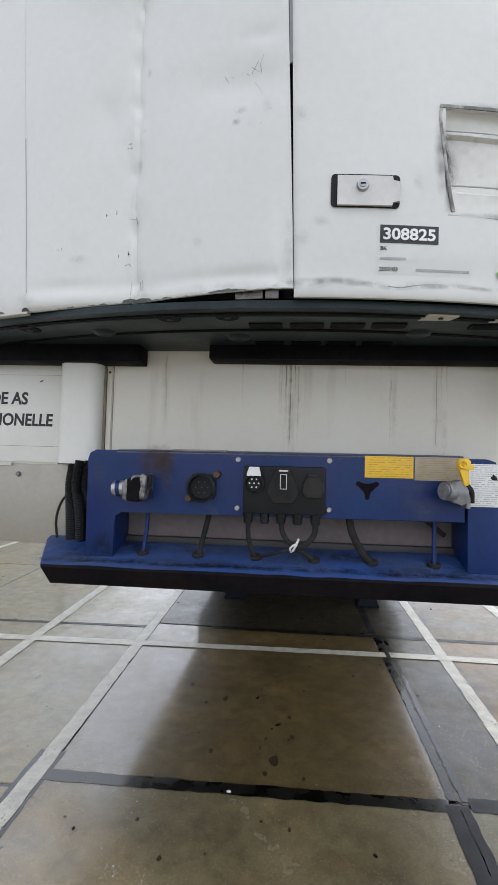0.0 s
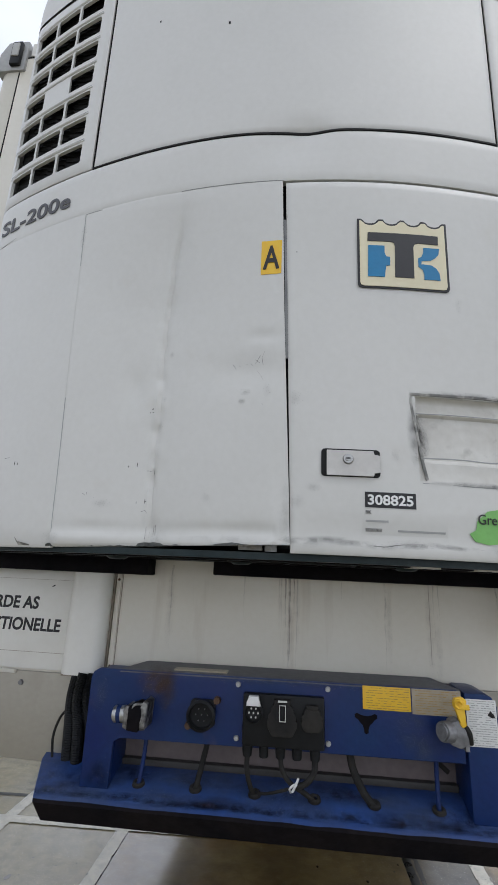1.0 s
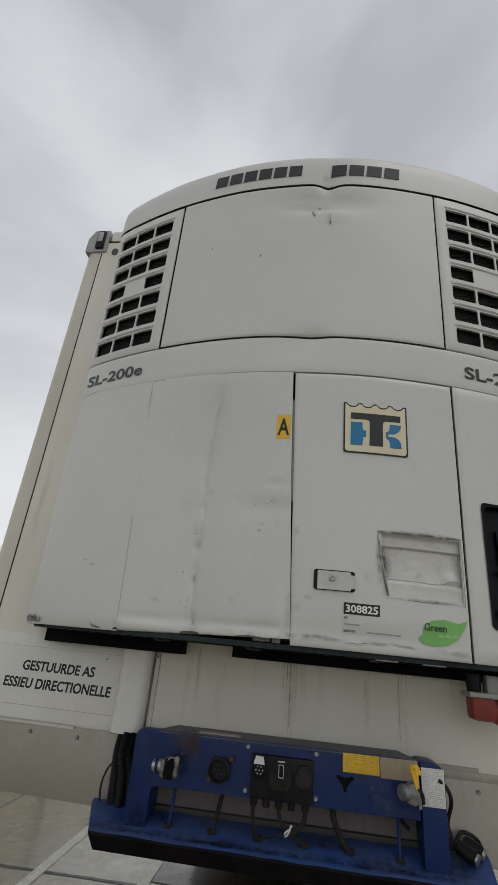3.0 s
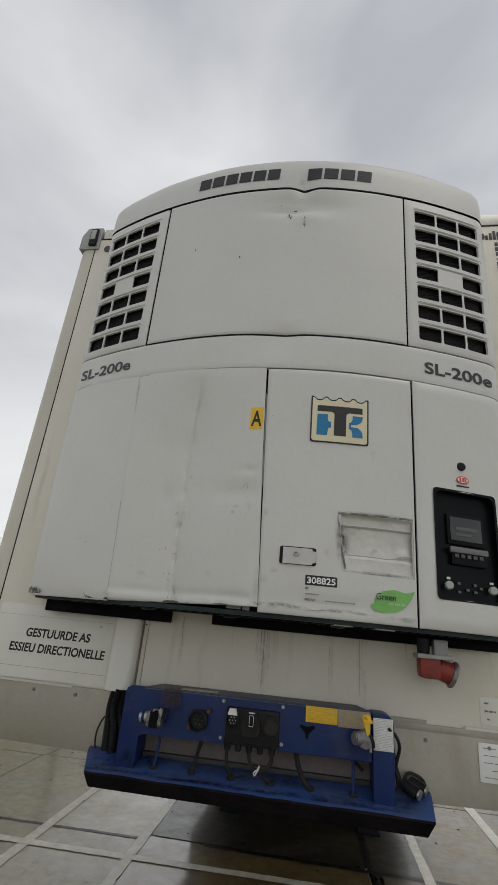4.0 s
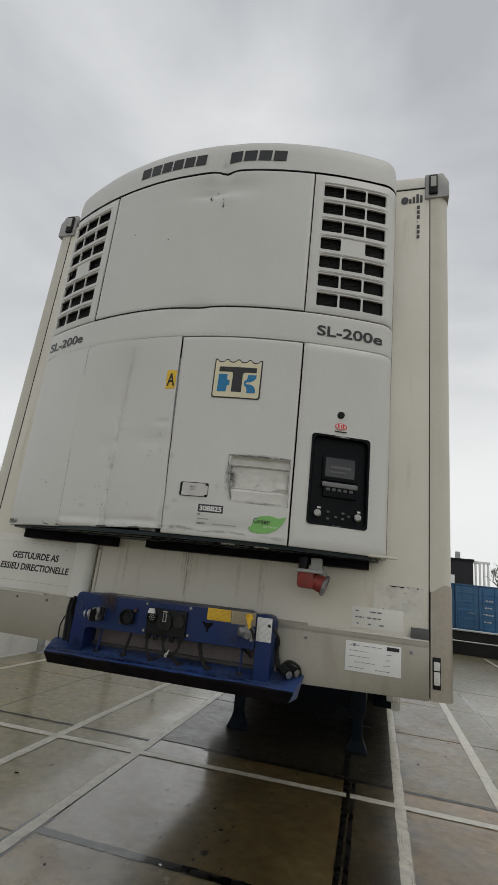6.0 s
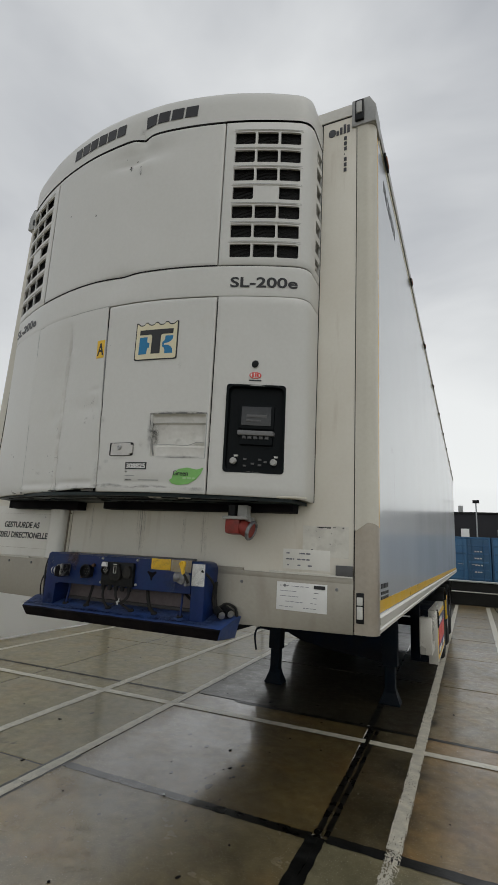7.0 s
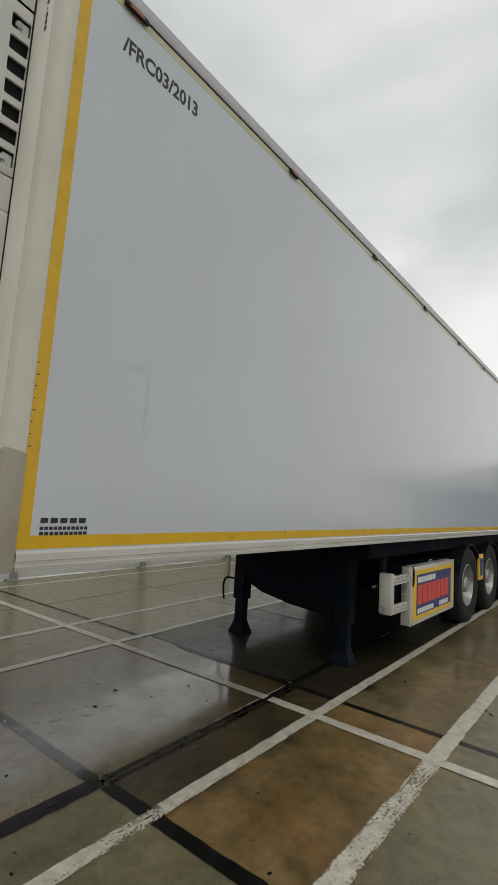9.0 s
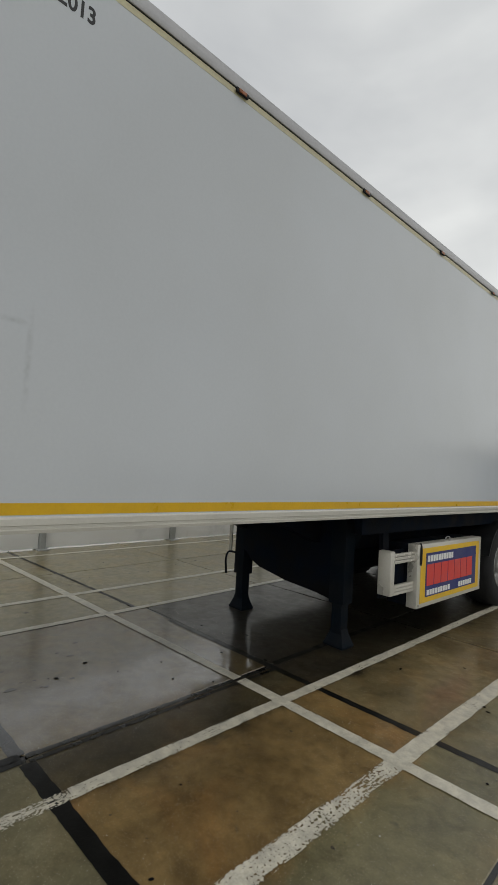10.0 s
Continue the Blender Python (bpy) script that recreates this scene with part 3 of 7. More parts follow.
    for k in range(8):
        part("tape_mark", box(sorted((s * 1.2820, s * 1.2826))[0], sorted((s * 1.2820, s * 1.2826))[1], 0.072, 0.080 + 0.006 * (k % 3 == 0), 1.745 + 0.048 * k, 1.749 + 0.048 * k), M_INK, trailer, smooth=0)
    for k in range(9):
        y = 0.342 + 1.370 * k
        big = 0.07 if k == 0 else 0.05
        x0, x1 = sorted((s * 1.288, s * 1.302))
        lamp = part("roof_marker_lamp", box(x0, x1, y - big, y + big, 3.884, 3.914, 0.006), M_BLACK, trailer, "small amber side marker lamp")
        x0, x1 = sorted((s * 1.300, s * 1.306))
        part("lens", box(x0, x1, y - 0.6 * big, y + 0.6 * big, 3.888, 3.910, 0.002), M_AMBER, lamp)

part("top_rail", box(-1.165, 1.165, -0.006, 0.06, 3.95, 4.025, 0.006), M_RAIL, trailer)
part("top_seam", box(-1.19, 1.19, -0.001, 0.03, 3.943, 3.951), M_SEAM, trailer)

# ---- aluminium apron with its screws
apron = part("front_apron", prism([(-1.192, 1.250), (0.50, 1.243), (1.192, 1.264), (1.192, 1.472), (-1.192, 1.472)], "y", -0.012, 0.05, 0.003), M_ALU, trailer, "dull stained aluminium apron")
for x in (-1.1, -0.93, -0.74, 0.66, 0.88, 1.12):
    part("screw", rod((x, -0.010, 1.442), (x, -0.018, 1.442), 0.0085, 0.006, 10), M_ZINC, apron)
part("apron_lip", box(-1.19, -0.76, -0.018, -0.010, 1.466, 1.476), M_RAIL, apron)
part("apron_flap", box(0.44, 1.192, -0.012, 0.0, 1.468, 1.494, 0.002), M_ALU, apron)
part("apron_lip", box(0.80, 1.19, -0.017, -0.006, 1.494, 1.503), M_RAIL, apron)
part("apron_lip", box(0.44, 0.665, -0.016, -0.002, 1.494, 1.506), M_ALU, apron)
part("apron_clip", box(1.115, 1.19, -0.018, -0.008, 1.500, 1.545, 0.002), M_KEYS, apron)

M_DUCTDIRT = mat("brown_grey_grime", (0.20, 0.17, 0.13), 0.7, var=0.2, scale=18, tint=(0.30, 0.26, 0.20))
M_JOIN = mat("dirty_joint_line", (0.38, 0.33, 0.27), 0.6, var=0.1)
# ---- duct, ribs and pipes beside the bumper
arc = lambda cx, a0, a1: [(cx + 0.030 * math.cos(radians(a0 + (a1 - a0) * k / 8)), -0.022 + 0.030 * math.sin(radians(a0 + (a1 - a0) * k / 8))) for k in range(9)]
duct = part("cable_duct", prism([(-0.614, 0.0)] + arc(-0.584, 180, 270) + arc(-0.526, 270, 360) + [(-0.496, 0.0)], "z", 1.478, 1.775), M_SHEET, trailer, "rounded cream cable duct cover", 60)
part("duct_edge", box(-0.4955, -0.4900, -0.012, 0.0, 1.480, 1.775, 0.002), M_DUCTDIRT, duct)
part("duct_sill", box(-0.606, -0.500, -0.046, 0.0, 1.474, 1.4785), M_DUCTDIRT, duct)
part("duct_strip", box(-0.489, -0.474, -0.005, 0.0, 1.47, 1.78, 0.002), M_FRONT, trailer)
part("duct_slot", box(-0.4725, -0.4708, -0.0010, 0.003, 1.47, 1.78), M_DUCTDIRT, trailer)
for z in (1.50, 1.74):
    part("screw", rod((-0.4815, -0.004, z), (-0.4815, -0.009, z), 0.0045, 0.003, 8), M_RUST, trailer)
for x, z in ((0.42, 1.56),):
    part("wall_joint", box(x - 0.0006, x + 0.0006, -0.0008, 0.003, z, 1.80), M_JOIN, trailer)
for i, (x, y) in enumerate(((-0.560, -0.035), (-0.538, -0.045), (-0.516, -0.038))):
    part("corrugated_hose", corrugated([(x, y, 1.485), (x - 0.004, y - 0.01, 1.42), (x + 0.008 * i, y - 0.01, 1.35), (x + 0.010 * i, y, 1.245)], 0.0165), M_BLACK, trailer, smooth=20)
part("thin_cable", tube([(-0.565, -0.045, 1.40), (-0.590, -0.045, 1.37), (-0.606, -0.04, 1.32), (-0.602, -0.035, 1.26)], 0.0035, 6), M_RUBBER, trailer)

# ---- sheets and stickers on the front
text_sheet = part("text_sheet", box(-1.183, -0.616, -0.004, 0.002, 1.478, 1.775, 0.001), M_SHEET, trailer, "white sheet lettered in black")
part("lettering", on_front(letters("GESTUURDE AS", 0.055, 0.0003, bold=0.0016, shear=0.05, fit=0.305, tall=0.037), -0.880, -0.0046, 1.661), M_INK, text_sheet)
part("lettering", on_front(letters("ESSIEU DIRECTIONELLE", 0.055, 0.0003, bold=0.0016, shear=0.05, fit=0.448, tall=0.037), -0.873, -0.0046, 1.599), M_INK, text_sheet)
part("sheet_edge", box(-0.6165, -0.6150, -0.0046, 0.0, 1.478, 1.775), M_DUCTDIRT, text_sheet)
part("sheet_edge", box(-1.180, -0.6175, -0.0046, -0.0036, 1.5225, 1.5237), M_JOIN, text_sheet)
part("sheet_edge", box(-1.180, -0.6175, -0.0046, -0.0036, 1.7290, 1.7298), M_JOIN, text_sheet)
part("fleck", prism([(-0.692, 1.7085), (-0.686, 1.7105), (-0.681, 1.7145), (-0.684, 1.7150), (-0.690, 1.7120)], "y", -0.0052, -0.0036), M_INK, text_sheet)


def sheet_with_bars(x0, x1, z0, z1, y, paper, ink, rows, parent, label, seed, fill=0.8, bar=0.35):
    """A paper with rows of writing that nobody can read, as plain bars."""
    rnd = random.Random(seed)
    sheet = part("paper", box(x0, x1, y - 0.002, y, z0, z1, 0.0004), paper, parent, label)
    bars = bmesh.new()
    w, h = x1 - x0, z1 - z0
    for r in range(rows):
        z = z1 - h * (r + 0.7) / (rows + 0.4)
        x = x0 + 0.07 * w
        while x < x0 + w * (0.07 + fill):
            step = w * rnd.uniform(0.03, 0.12)
            if rnd.random() < 0.8:
                box(x, min(x + step * 0.8, x1 - 0.03 * w), y - 0.0032, y - 0.0018, z - bar * h / rows / 2, z + bar * h / rows / 2, bm=bars)
            x += step
    tagged(part("small_print", bars, ink, sheet, smooth=0), kind="stuff")
    return sheet


card = sheet_with_bars(0.842, 1.078, 1.335, 1.457, -0.013, M_PAPER, M_PENCIL, 5, trailer, "white card with dark handwriting", 3, 0.7, 0.09)
part("card_logo", box(1.018, 1.070, -0.0166, -0.0148, 1.436, 1.451), M_INK, card)
sheet_with_bars(0.862, 1.085, 1.515, 1.605, -0.0005, M_SHEET, M_PENCIL, 3, trailer, "thin film with handwriting", 5, 0.5, 0.2)
film = part("torn_film", box(0.955, 1.168, -0.0004, 0.001, 1.575, 1.715), M_TORN, trailer, "torn yellowed film")
fb = bmesh.new()
rnd = random.Random(8)
for i in range(11):
    x = rnd.uniform(1.02, 1.14)
    box(x, x + rnd.uniform(0.004, 0.02), -0.0014, -0.0002, 1.7075 - 0.003 * (i % 2), 1.7105, bm=fb)
for i in range(5):
    x, z = rnd.uniform(0.97, 1.15), rnd.uniform(1.60, 1.69)
    box(x, x + rnd.uniform(0.003, 0.008), -0.0014, -0.0002, z, z + 0.003, bm=fb)
tagged(part("film_specks", fb, M_INK, film, smooth=0), kind="stuff")

# ---- maker's mark and plate column near the top of the front: plain shapes
mark = part("maker_mark", prism(rounded(1.035, 1.075, 3.845, 3.895, 0.02), "y", -0.003, 0.001), M_MARK, trailer, "dark blue rounded maker's mark")
for i, (x, h) in enumerate(((1.085, 0.03), (1.105, 0.045), (1.125, 0.06), (1.145, 0.05))):
    part("mark_stroke", box(x - 0.007, x + 0.007, -0.003, 0.001, 3.848, 3.848 + h, 0.001), M_MARK, mark)
for i in range(7):
    z, h = 3.815 - 0.034 * i, 0.011 if i != 3 else 0.003
    part("plate_bar", box(1.122, 1.137 if i != 3 else 1.127, -0.003, 0.001, z - h, z + h), M_MARK, trailer, smooth=0)
mark2 = part("maker_mark", prism(rounded(-1.145, -1.105, 3.845, 3.895, 0.02), "y", -0.003, 0.001), M_MARK, trailer, "dark blue rounded maker's mark")
for x, h in ((-1.095, 0.03), (-1.075, 0.045), (-1.055, 0.06)):
    part("mark_stroke", box(x - 0.007, x + 0.007, -0.003, 0.001, 3.848, 3.848 + h, 0.001), M_MARK, mark2)

# ---- writing on the side wall
fr = letters("/FRC03/2013", 0.098, bold=0.0026, align="LEFT", fit=0.492, tall=0.085)
for v in fr.verts:
    a, b, c = v.co
    v.co = (1.2812 + 0.5 * c, 0.298 + a, 3.710 + b)
part("lettering", fr, M_INK, trailer, "black approval lettering")
rnd = random.Random(4)
for z, h, n, w in ((1.461, 0.021, 5, 0.21), (1.430, 0.013, 11, 0.215), (1.409, 0.013, 10, 0.215)):
    for i in range(n):
        y = 0.158 + w * i / n
        part("coachbuilder_bar", box(1.2805, 1.2835, y, y + w / n * 0.72, z - h / 2, z + h / 2), M_INK, trailer, smooth=0)

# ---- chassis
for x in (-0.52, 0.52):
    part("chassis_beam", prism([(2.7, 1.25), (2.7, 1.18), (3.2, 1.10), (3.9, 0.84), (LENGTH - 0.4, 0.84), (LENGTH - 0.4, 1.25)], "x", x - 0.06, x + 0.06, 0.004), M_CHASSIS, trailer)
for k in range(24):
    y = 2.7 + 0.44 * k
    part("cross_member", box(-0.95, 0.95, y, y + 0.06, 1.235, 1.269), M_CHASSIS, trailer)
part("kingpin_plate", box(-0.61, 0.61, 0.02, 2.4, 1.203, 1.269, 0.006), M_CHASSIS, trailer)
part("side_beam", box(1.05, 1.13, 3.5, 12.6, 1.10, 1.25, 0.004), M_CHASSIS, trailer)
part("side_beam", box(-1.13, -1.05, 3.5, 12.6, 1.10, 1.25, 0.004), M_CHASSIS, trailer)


def landing_leg(x, y, crank, half=0.075):
    z0 = foot(y)
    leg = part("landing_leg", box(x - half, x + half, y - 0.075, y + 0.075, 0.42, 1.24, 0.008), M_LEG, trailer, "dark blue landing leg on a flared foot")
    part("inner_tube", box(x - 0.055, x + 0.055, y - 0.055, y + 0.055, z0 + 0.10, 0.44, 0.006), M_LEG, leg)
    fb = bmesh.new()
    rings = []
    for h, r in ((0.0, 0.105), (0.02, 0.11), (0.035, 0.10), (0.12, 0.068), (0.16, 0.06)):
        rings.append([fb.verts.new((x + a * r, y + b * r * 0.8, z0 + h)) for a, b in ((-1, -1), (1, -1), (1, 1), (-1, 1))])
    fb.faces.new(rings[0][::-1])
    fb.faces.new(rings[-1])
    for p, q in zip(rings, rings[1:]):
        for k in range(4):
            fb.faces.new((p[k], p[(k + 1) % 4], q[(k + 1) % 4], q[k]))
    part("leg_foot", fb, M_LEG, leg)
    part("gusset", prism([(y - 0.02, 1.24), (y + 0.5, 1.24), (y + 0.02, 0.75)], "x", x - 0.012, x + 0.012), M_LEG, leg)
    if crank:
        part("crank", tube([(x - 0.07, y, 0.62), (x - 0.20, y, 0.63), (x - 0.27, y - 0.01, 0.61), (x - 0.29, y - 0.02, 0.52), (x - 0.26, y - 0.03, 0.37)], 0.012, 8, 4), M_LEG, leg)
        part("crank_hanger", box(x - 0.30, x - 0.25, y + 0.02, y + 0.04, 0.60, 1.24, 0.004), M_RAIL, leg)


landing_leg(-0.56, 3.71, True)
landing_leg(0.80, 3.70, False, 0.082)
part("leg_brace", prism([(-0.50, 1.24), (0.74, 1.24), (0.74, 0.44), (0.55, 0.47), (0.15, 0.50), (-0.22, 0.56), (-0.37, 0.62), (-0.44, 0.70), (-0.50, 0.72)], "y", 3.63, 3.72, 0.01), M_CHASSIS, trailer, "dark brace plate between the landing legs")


def wheel(x, y, s):
    z = 0.53 + foot(y) - 0.012
    m = Matrix.Translation((x, y, z)) @ Matrix.Rotation(radians(90 * s), 4, "Y")
    prof = [(0.30, -0.17), (0.40, -0.19), (0.485, -0.185), (0.515, -0.165), (0.53, -0.12), (0.53, 0.12), (0.515, 0.165), (0.485, 0.185), (0.40, 0.19), (0.29, 0.165), (0.27, 0.10)]
    hub = part("wheel", lathe([(0.0, -0.15), (0.14, -0.15), (0.14, 0.03), (0.11, 0.06), (0.11, 0.14), (0.09, 0.16), (0.0, 0.16)], m, 18), M_RIM, trailer, "road wheel with a silver rim")
    part("tyre", lathe(prof, m, 44), M_TYRE, hub)
    part("rim", lathe([(0.14, 0.03), (0.19, 0.03), (0.215, 0.055), (0.255, 0.05), (0.275, 0.10), (0.295, 0.165), (0.288, 0.17), (0.262, 0.10), (0.24, 0.02), (0.14, 0.0)], m, 32), M_RIM, hub)
    for k in range(10):
        a = 2 * math.pi * k / 10
        c = m @ Vector((0.165 * math.cos(a), 0.165 * math.sin(a), 0.04))
        part("wheel_nut", rod(c, c + Vector((s * 0.03, 0, 0)), 0.014, 0.012, 6), M_STEEL, hub)


for y in (6.67, 7.98, 9.29):
    for s in (1, -1):
        wheel(s * 1.04, y, s)
        arch = bmesh.new()
        pts = [(y + 0.62 * math.cos(radians(a)), 0.55 + 0.60 * math.sin(radians(a))) for a in range(18, 163, 9)]
        pts += [(y + 0.60 * math.cos(radians(a)), 0.55 + 0.58 * math.sin(radians(a))) for a in range(162, 17, -9)]
        x0, x1 = sorted((s * 0.83, s * 1.25))
        part("mudguard", prism(pts, "x", x0, x1, bm=arch), M_BLACK, trailer)
    part("axle", rod((-0.9, y, 0.5 + foot(y)), (0.9, y, 0.5 + foot(y)), 0.065), M_CHASSIS, trailer)
x = 1.20
side_sign = part("side_sign", box(1.22, 1.25, 7.13, 7.38, 0.60, 0.98, 0.003), M_STICKY, trailer, "yellow edged sign between the wheels")
part("sign_field", box(1.248, 1.253, 7.18, 7.34, 0.66, 0.92), M_NAVY, side_sign)

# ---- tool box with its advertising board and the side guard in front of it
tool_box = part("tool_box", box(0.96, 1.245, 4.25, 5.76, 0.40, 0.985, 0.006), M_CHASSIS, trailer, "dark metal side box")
sign = part("sign_board", box(1.165, 1.268, 4.247, 5.763, 0.39, 0.99, 0.004), M_RAIL, tool_box, "printed board in a metal frame")
part("yellow_border", box(1.266, 1.271, 4.31, 5.70, 0.43, 0.95), M_STICKY, tool_box)
part("blue_field", box(1.268, 1.274, 4.41, 5.61, 0.48, 0.90), M_NAVY, tool_box)
for i in range(7):
    y = 4.43 + 0.155 * i
    part("red_bar", box(1.272, 1.277, y, y + 0.142, 0.585, 0.79), M_REDPR, tool_box, smooth=0)
for y0, n, z, h in ((4.44, 10, 0.845, 0.06), (4.44, 9, 0.52, 0.05), (5.16, 6, 0.52, 0.05)):
    for i in range(n):
        part("white_bar", box(1.272, 1.277, y0 + 0.058 * i, y0 + 0.058 * i + 0.044, z - h / 2, z + h / 2), M_PAPER, tool_box, smooth=0)
part("box_hook", tube([(1.22, 4.93, 0.99), (1.22, 4.95, 1.02), (1.22, 5.03, 1.02), (1.22, 5.05, 0.99)], 0.006, 6), M_STEEL, tool_box)
part("strap", tube([(1.26, 4.31, 1.0), (1.275, 4.30, 0.945), (1.276, 4.30, 0.845), (1.272, 4.30, 0.795)], 0.012, 6), M_BLACK, tool_box)
part("sign_latch", rod((1.266, 4.28, 0.415), (1.274, 4.28, 0.415), 0.012), M_STEEL, tool_box)
guard = part("side_guard", box(1.10, 1.235, 3.82, 3.90, 0.55, 0.95, 0.02), M_RAIL, trailer, "pale aluminium side guard with two ribbed rails")
for z in (0.59, 0.87):
    for k in range(3):
        part("guard_rail", box(1.205, 1.235, 3.89, 4.26, z - 0.035 + 0.031 * k, z - 0.008 + 0.031 * k, 0.004), M_RAIL, guard)
part("guard_back", box(1.10, 1.13, 3.89, 4.25, 0.57, 0.93), M_CHASSIS, guard)
part("guard_hanger", box(1.06, 1.10, 3.9, 4.0, 0.5, 1.2), M_CHASSIS, guard)
part("air_tank", rod((0.25, 4.3, 0.72), (0.25, 5.9, 0.72), 0.2, None, 24, None, 0.03), M_CHASSIS, trailer)
part("pallet_rack", box(-1.10, -0.45, 4.4, 5.9, 0.50, 1.0, 0.01), M_CHASSIS, trailer)

# ------------------------------------------------------------ cooling unit on the front wall
unit = thing("refrigeration_unit", "dented white cooling unit with grilles, fixed to the trailer front", "cooling unit", UNIT)


def bow(x, z):
    """How far the bowed front of the unit stands out."""
    return -0.426 + 0.25 * x * x - 0.035 * (z - 2.5)


def wrap(s, z, out=0.0):
    """A place on the cowling: s is x on the front, and runs on round the corner to the wall (at 1.19)."""
    a, sg = abs(s), 1 if s > 0 else -1
    if a <= 0.94:
        return Vector((s, bow(s, z) - out, z))
    y0 = bow(0.94, z)
    t = a - 0.94
    if t < 0.09:
        u = t / 0.09
        p0, p1, p2 = Vector((0.94, y0)), Vector((0.998, y0 + 0.028)), Vector((1.003, y0 + 0.085))
        p = (1 - u) ** 2 * p0 + 2 * u * (1 - u) * p1 + u * u * p2
        n = Vector((0.45 + 0.55 * u, -0.9 + 0.9 * u)).normalized()
        return Vector((sg * (p.x + n.x * out), p.y + n.y * out, z))
    y = (y0 + 0.085) * (1 - (t - 0.09) / 0.16)
    return Vector((sg * (1.003 + out), y, z))


def dents(s, z):
    """The knocks in the sheet metal, in metres inwards."""
    d = 0.0
    for cx, cz, rx, rz, deep in ((0.10, 3.655, 0.17, 0.055, 0.026), (0.14, 3.60, 0.06, 0.05, -0.010), (0.12, 3.82, 0.05, 0.10, 0.010), (0.112, 3.765, 0.035, 0.05, 0.016), (0.075, 2.94, 0.05, 0.03, 0.008), (0.03, 2.90, 0.09, 0.06, 0.012),
                                 (-0.06, 2.24, 0.10, 0.04, 0.006),
                                 (-0.30, 2.62, 0.05, 0.12, 0.007), (0.30, 1.86, 0.30, 0.03, 0.006), (-0.60, 1.95, 0.05, 0.2, 0.006),
                                 (-0.36, 2.22, 0.03, 0.05, 0.007), (0.03, 1.98, 0.03, 0.10, 0.005), (-0.300, 2.335, 0.011, 0.020, 0.007), (-0.298, 2.24, 0.012, 0.016, 0.006), (-0.302, 2.40, 0.010, 0.022, 0.005),
                                 (-0.302, 2.10, 0.011, 0.018, 0.006), (-0.287, 2.17, 0.014, 0.018, -0.004), (-0.298, 1.98, 0.011, 0.022, 0.006), (-0.284, 2.05, 0.013, 0.018, -0.003), (-0.29, 1.87, 0.014, 0.020, 0.006), (-0.287, 2.46, 0.014, 0.05, 0.004), (-0.275, 2.62, 0.02, 0.08, 0.006), (0.05, 3.625, 0.10, 0.016, 0.010), (0.05, 3.66, 0.12, 0.018, -0.006), (-0.03, 2.33, 0.04, 0.015, 0.004)):
        d += deep * math.exp(-((s - cx) / rx) ** 2 - ((z - cz) / rz) ** 2)
    if -0.58 < s < 0.005 and z < 2.745:
        k = (s + 0.58) / 0.27 if s < -0.31 else -s / 0.31
        d += 0.030 * max(0.0, min(1.0, k)) * min(1.0, (2.745 - z) / 0.30)
        e = s + 0.292 - 0.10 * max(0.0, z - 2.45) - 0.007 * noise.noise((z * 11, 0.0, 7.7)) - 0.004 * noise.noise((z * 37, 2.0, 1.3))
        d += 0.0105 * (math.exp(-e / 0.055) if e > 0 else max(0.0, 1 + e / 0.009)) * min(1.0, (2.745 - z) / 0.15)
    if s < 0.006 and z < 1.90:
        d += 0.0035 * math.exp(-((z - 1.862) / 0.012) ** 2) * (0.5 + noise.noise((s * 9, 1.0, 5.5))) - 0.0030 * math.exp(-((z - 1.836) / 0.012) ** 2) + 0.006 * max(0.0, min(1.0, (1.826 - z) / 0.011)) ** 2
    d += 0.004 * max(0.0, noise.noise((s * 7, z * 5, 4.2)) - 0.15) * (z < 2.77) * (s < 0.0)
    return d + 0.0016 * noise.noise((s * 5, z * 4, 1.7))


def skin(xs, zs, hole=None, thick=0.02, out=0.0, rim=0.004, lean=None):
    """A curved panel of the cowling over a grid, with openings where hole(i, j) says so, and rounded rims."""
    bm = bmesh.new()
    nx, nz = len(xs), len(zs)

    def at(i, j, o):
        s, z = xs[i], zs[j]
        edge = i in (0, nx - 1) or j in (0, nz - 1)
        if lean:
            s, z = lean(s, z)
        return wrap(s, z, o - dents(s, z) - (rim if edge and o == out else 0))

    front = [[bm.verts.new(at(i, j, out)) for j in range(nz)] for i in range(nx)]
    back = [[bm.verts.new(at(i, j, out - thick)) for j in range(nz)] for i in range(nx)]

    def solid(i, j):
        return 0 <= i < nx - 1 and 0 <= j < nz - 1 and not (hole and hole(i, j))

    for i in range(nx - 1):
        for j in range(nz - 1):
            if not solid(i, j):
                continue
            f = [(i, j), (i + 1, j), (i + 1, j + 1), (i, j + 1)]
            bm.faces.new([front[a][b] for a, b in f])
            bm.faces.new([back[a][b] for a, b in reversed(f)])
            for k, (di, dj) in enumerate(((0, -1), (1, 0), (0, 1), (-1, 0))):
                if not solid(i + di, j + dj):
                    (a, b), (c, d) = f[k], f[(k + 1) % 4]
                    bm.faces.new((front[a][b], back[a][b], back[c][d], front[c][d]))
    for v in [v for v in bm.verts if not v.link_faces]:
        bm.verts.remove(v)
    return bm


def steps(a, b, n, rim=0.006):
    """Even grid lines from a to b with one close to either end."""
    return [a, a + rim] + [a + (b - a) * i / n for i in range(1, n)] + [b - rim, b]


def round_steps(a, b, n):
    """Grid lines that stay close together round a corner of the cowling."""
    lines = set(round(v, 4) for v in steps(a, b, n))
    for k in range(10):
        v = 0.94 + 0.01 * k
        for w in (v, -v):
            if min(a, b) + 0.01 < w < max(a, b) - 0.01:
                lines.add(round(w, 4))
    out = []
    for v in sorted(lines):
        if not out or v - out[-1] > 0.003:
            out.append(v)
    return out


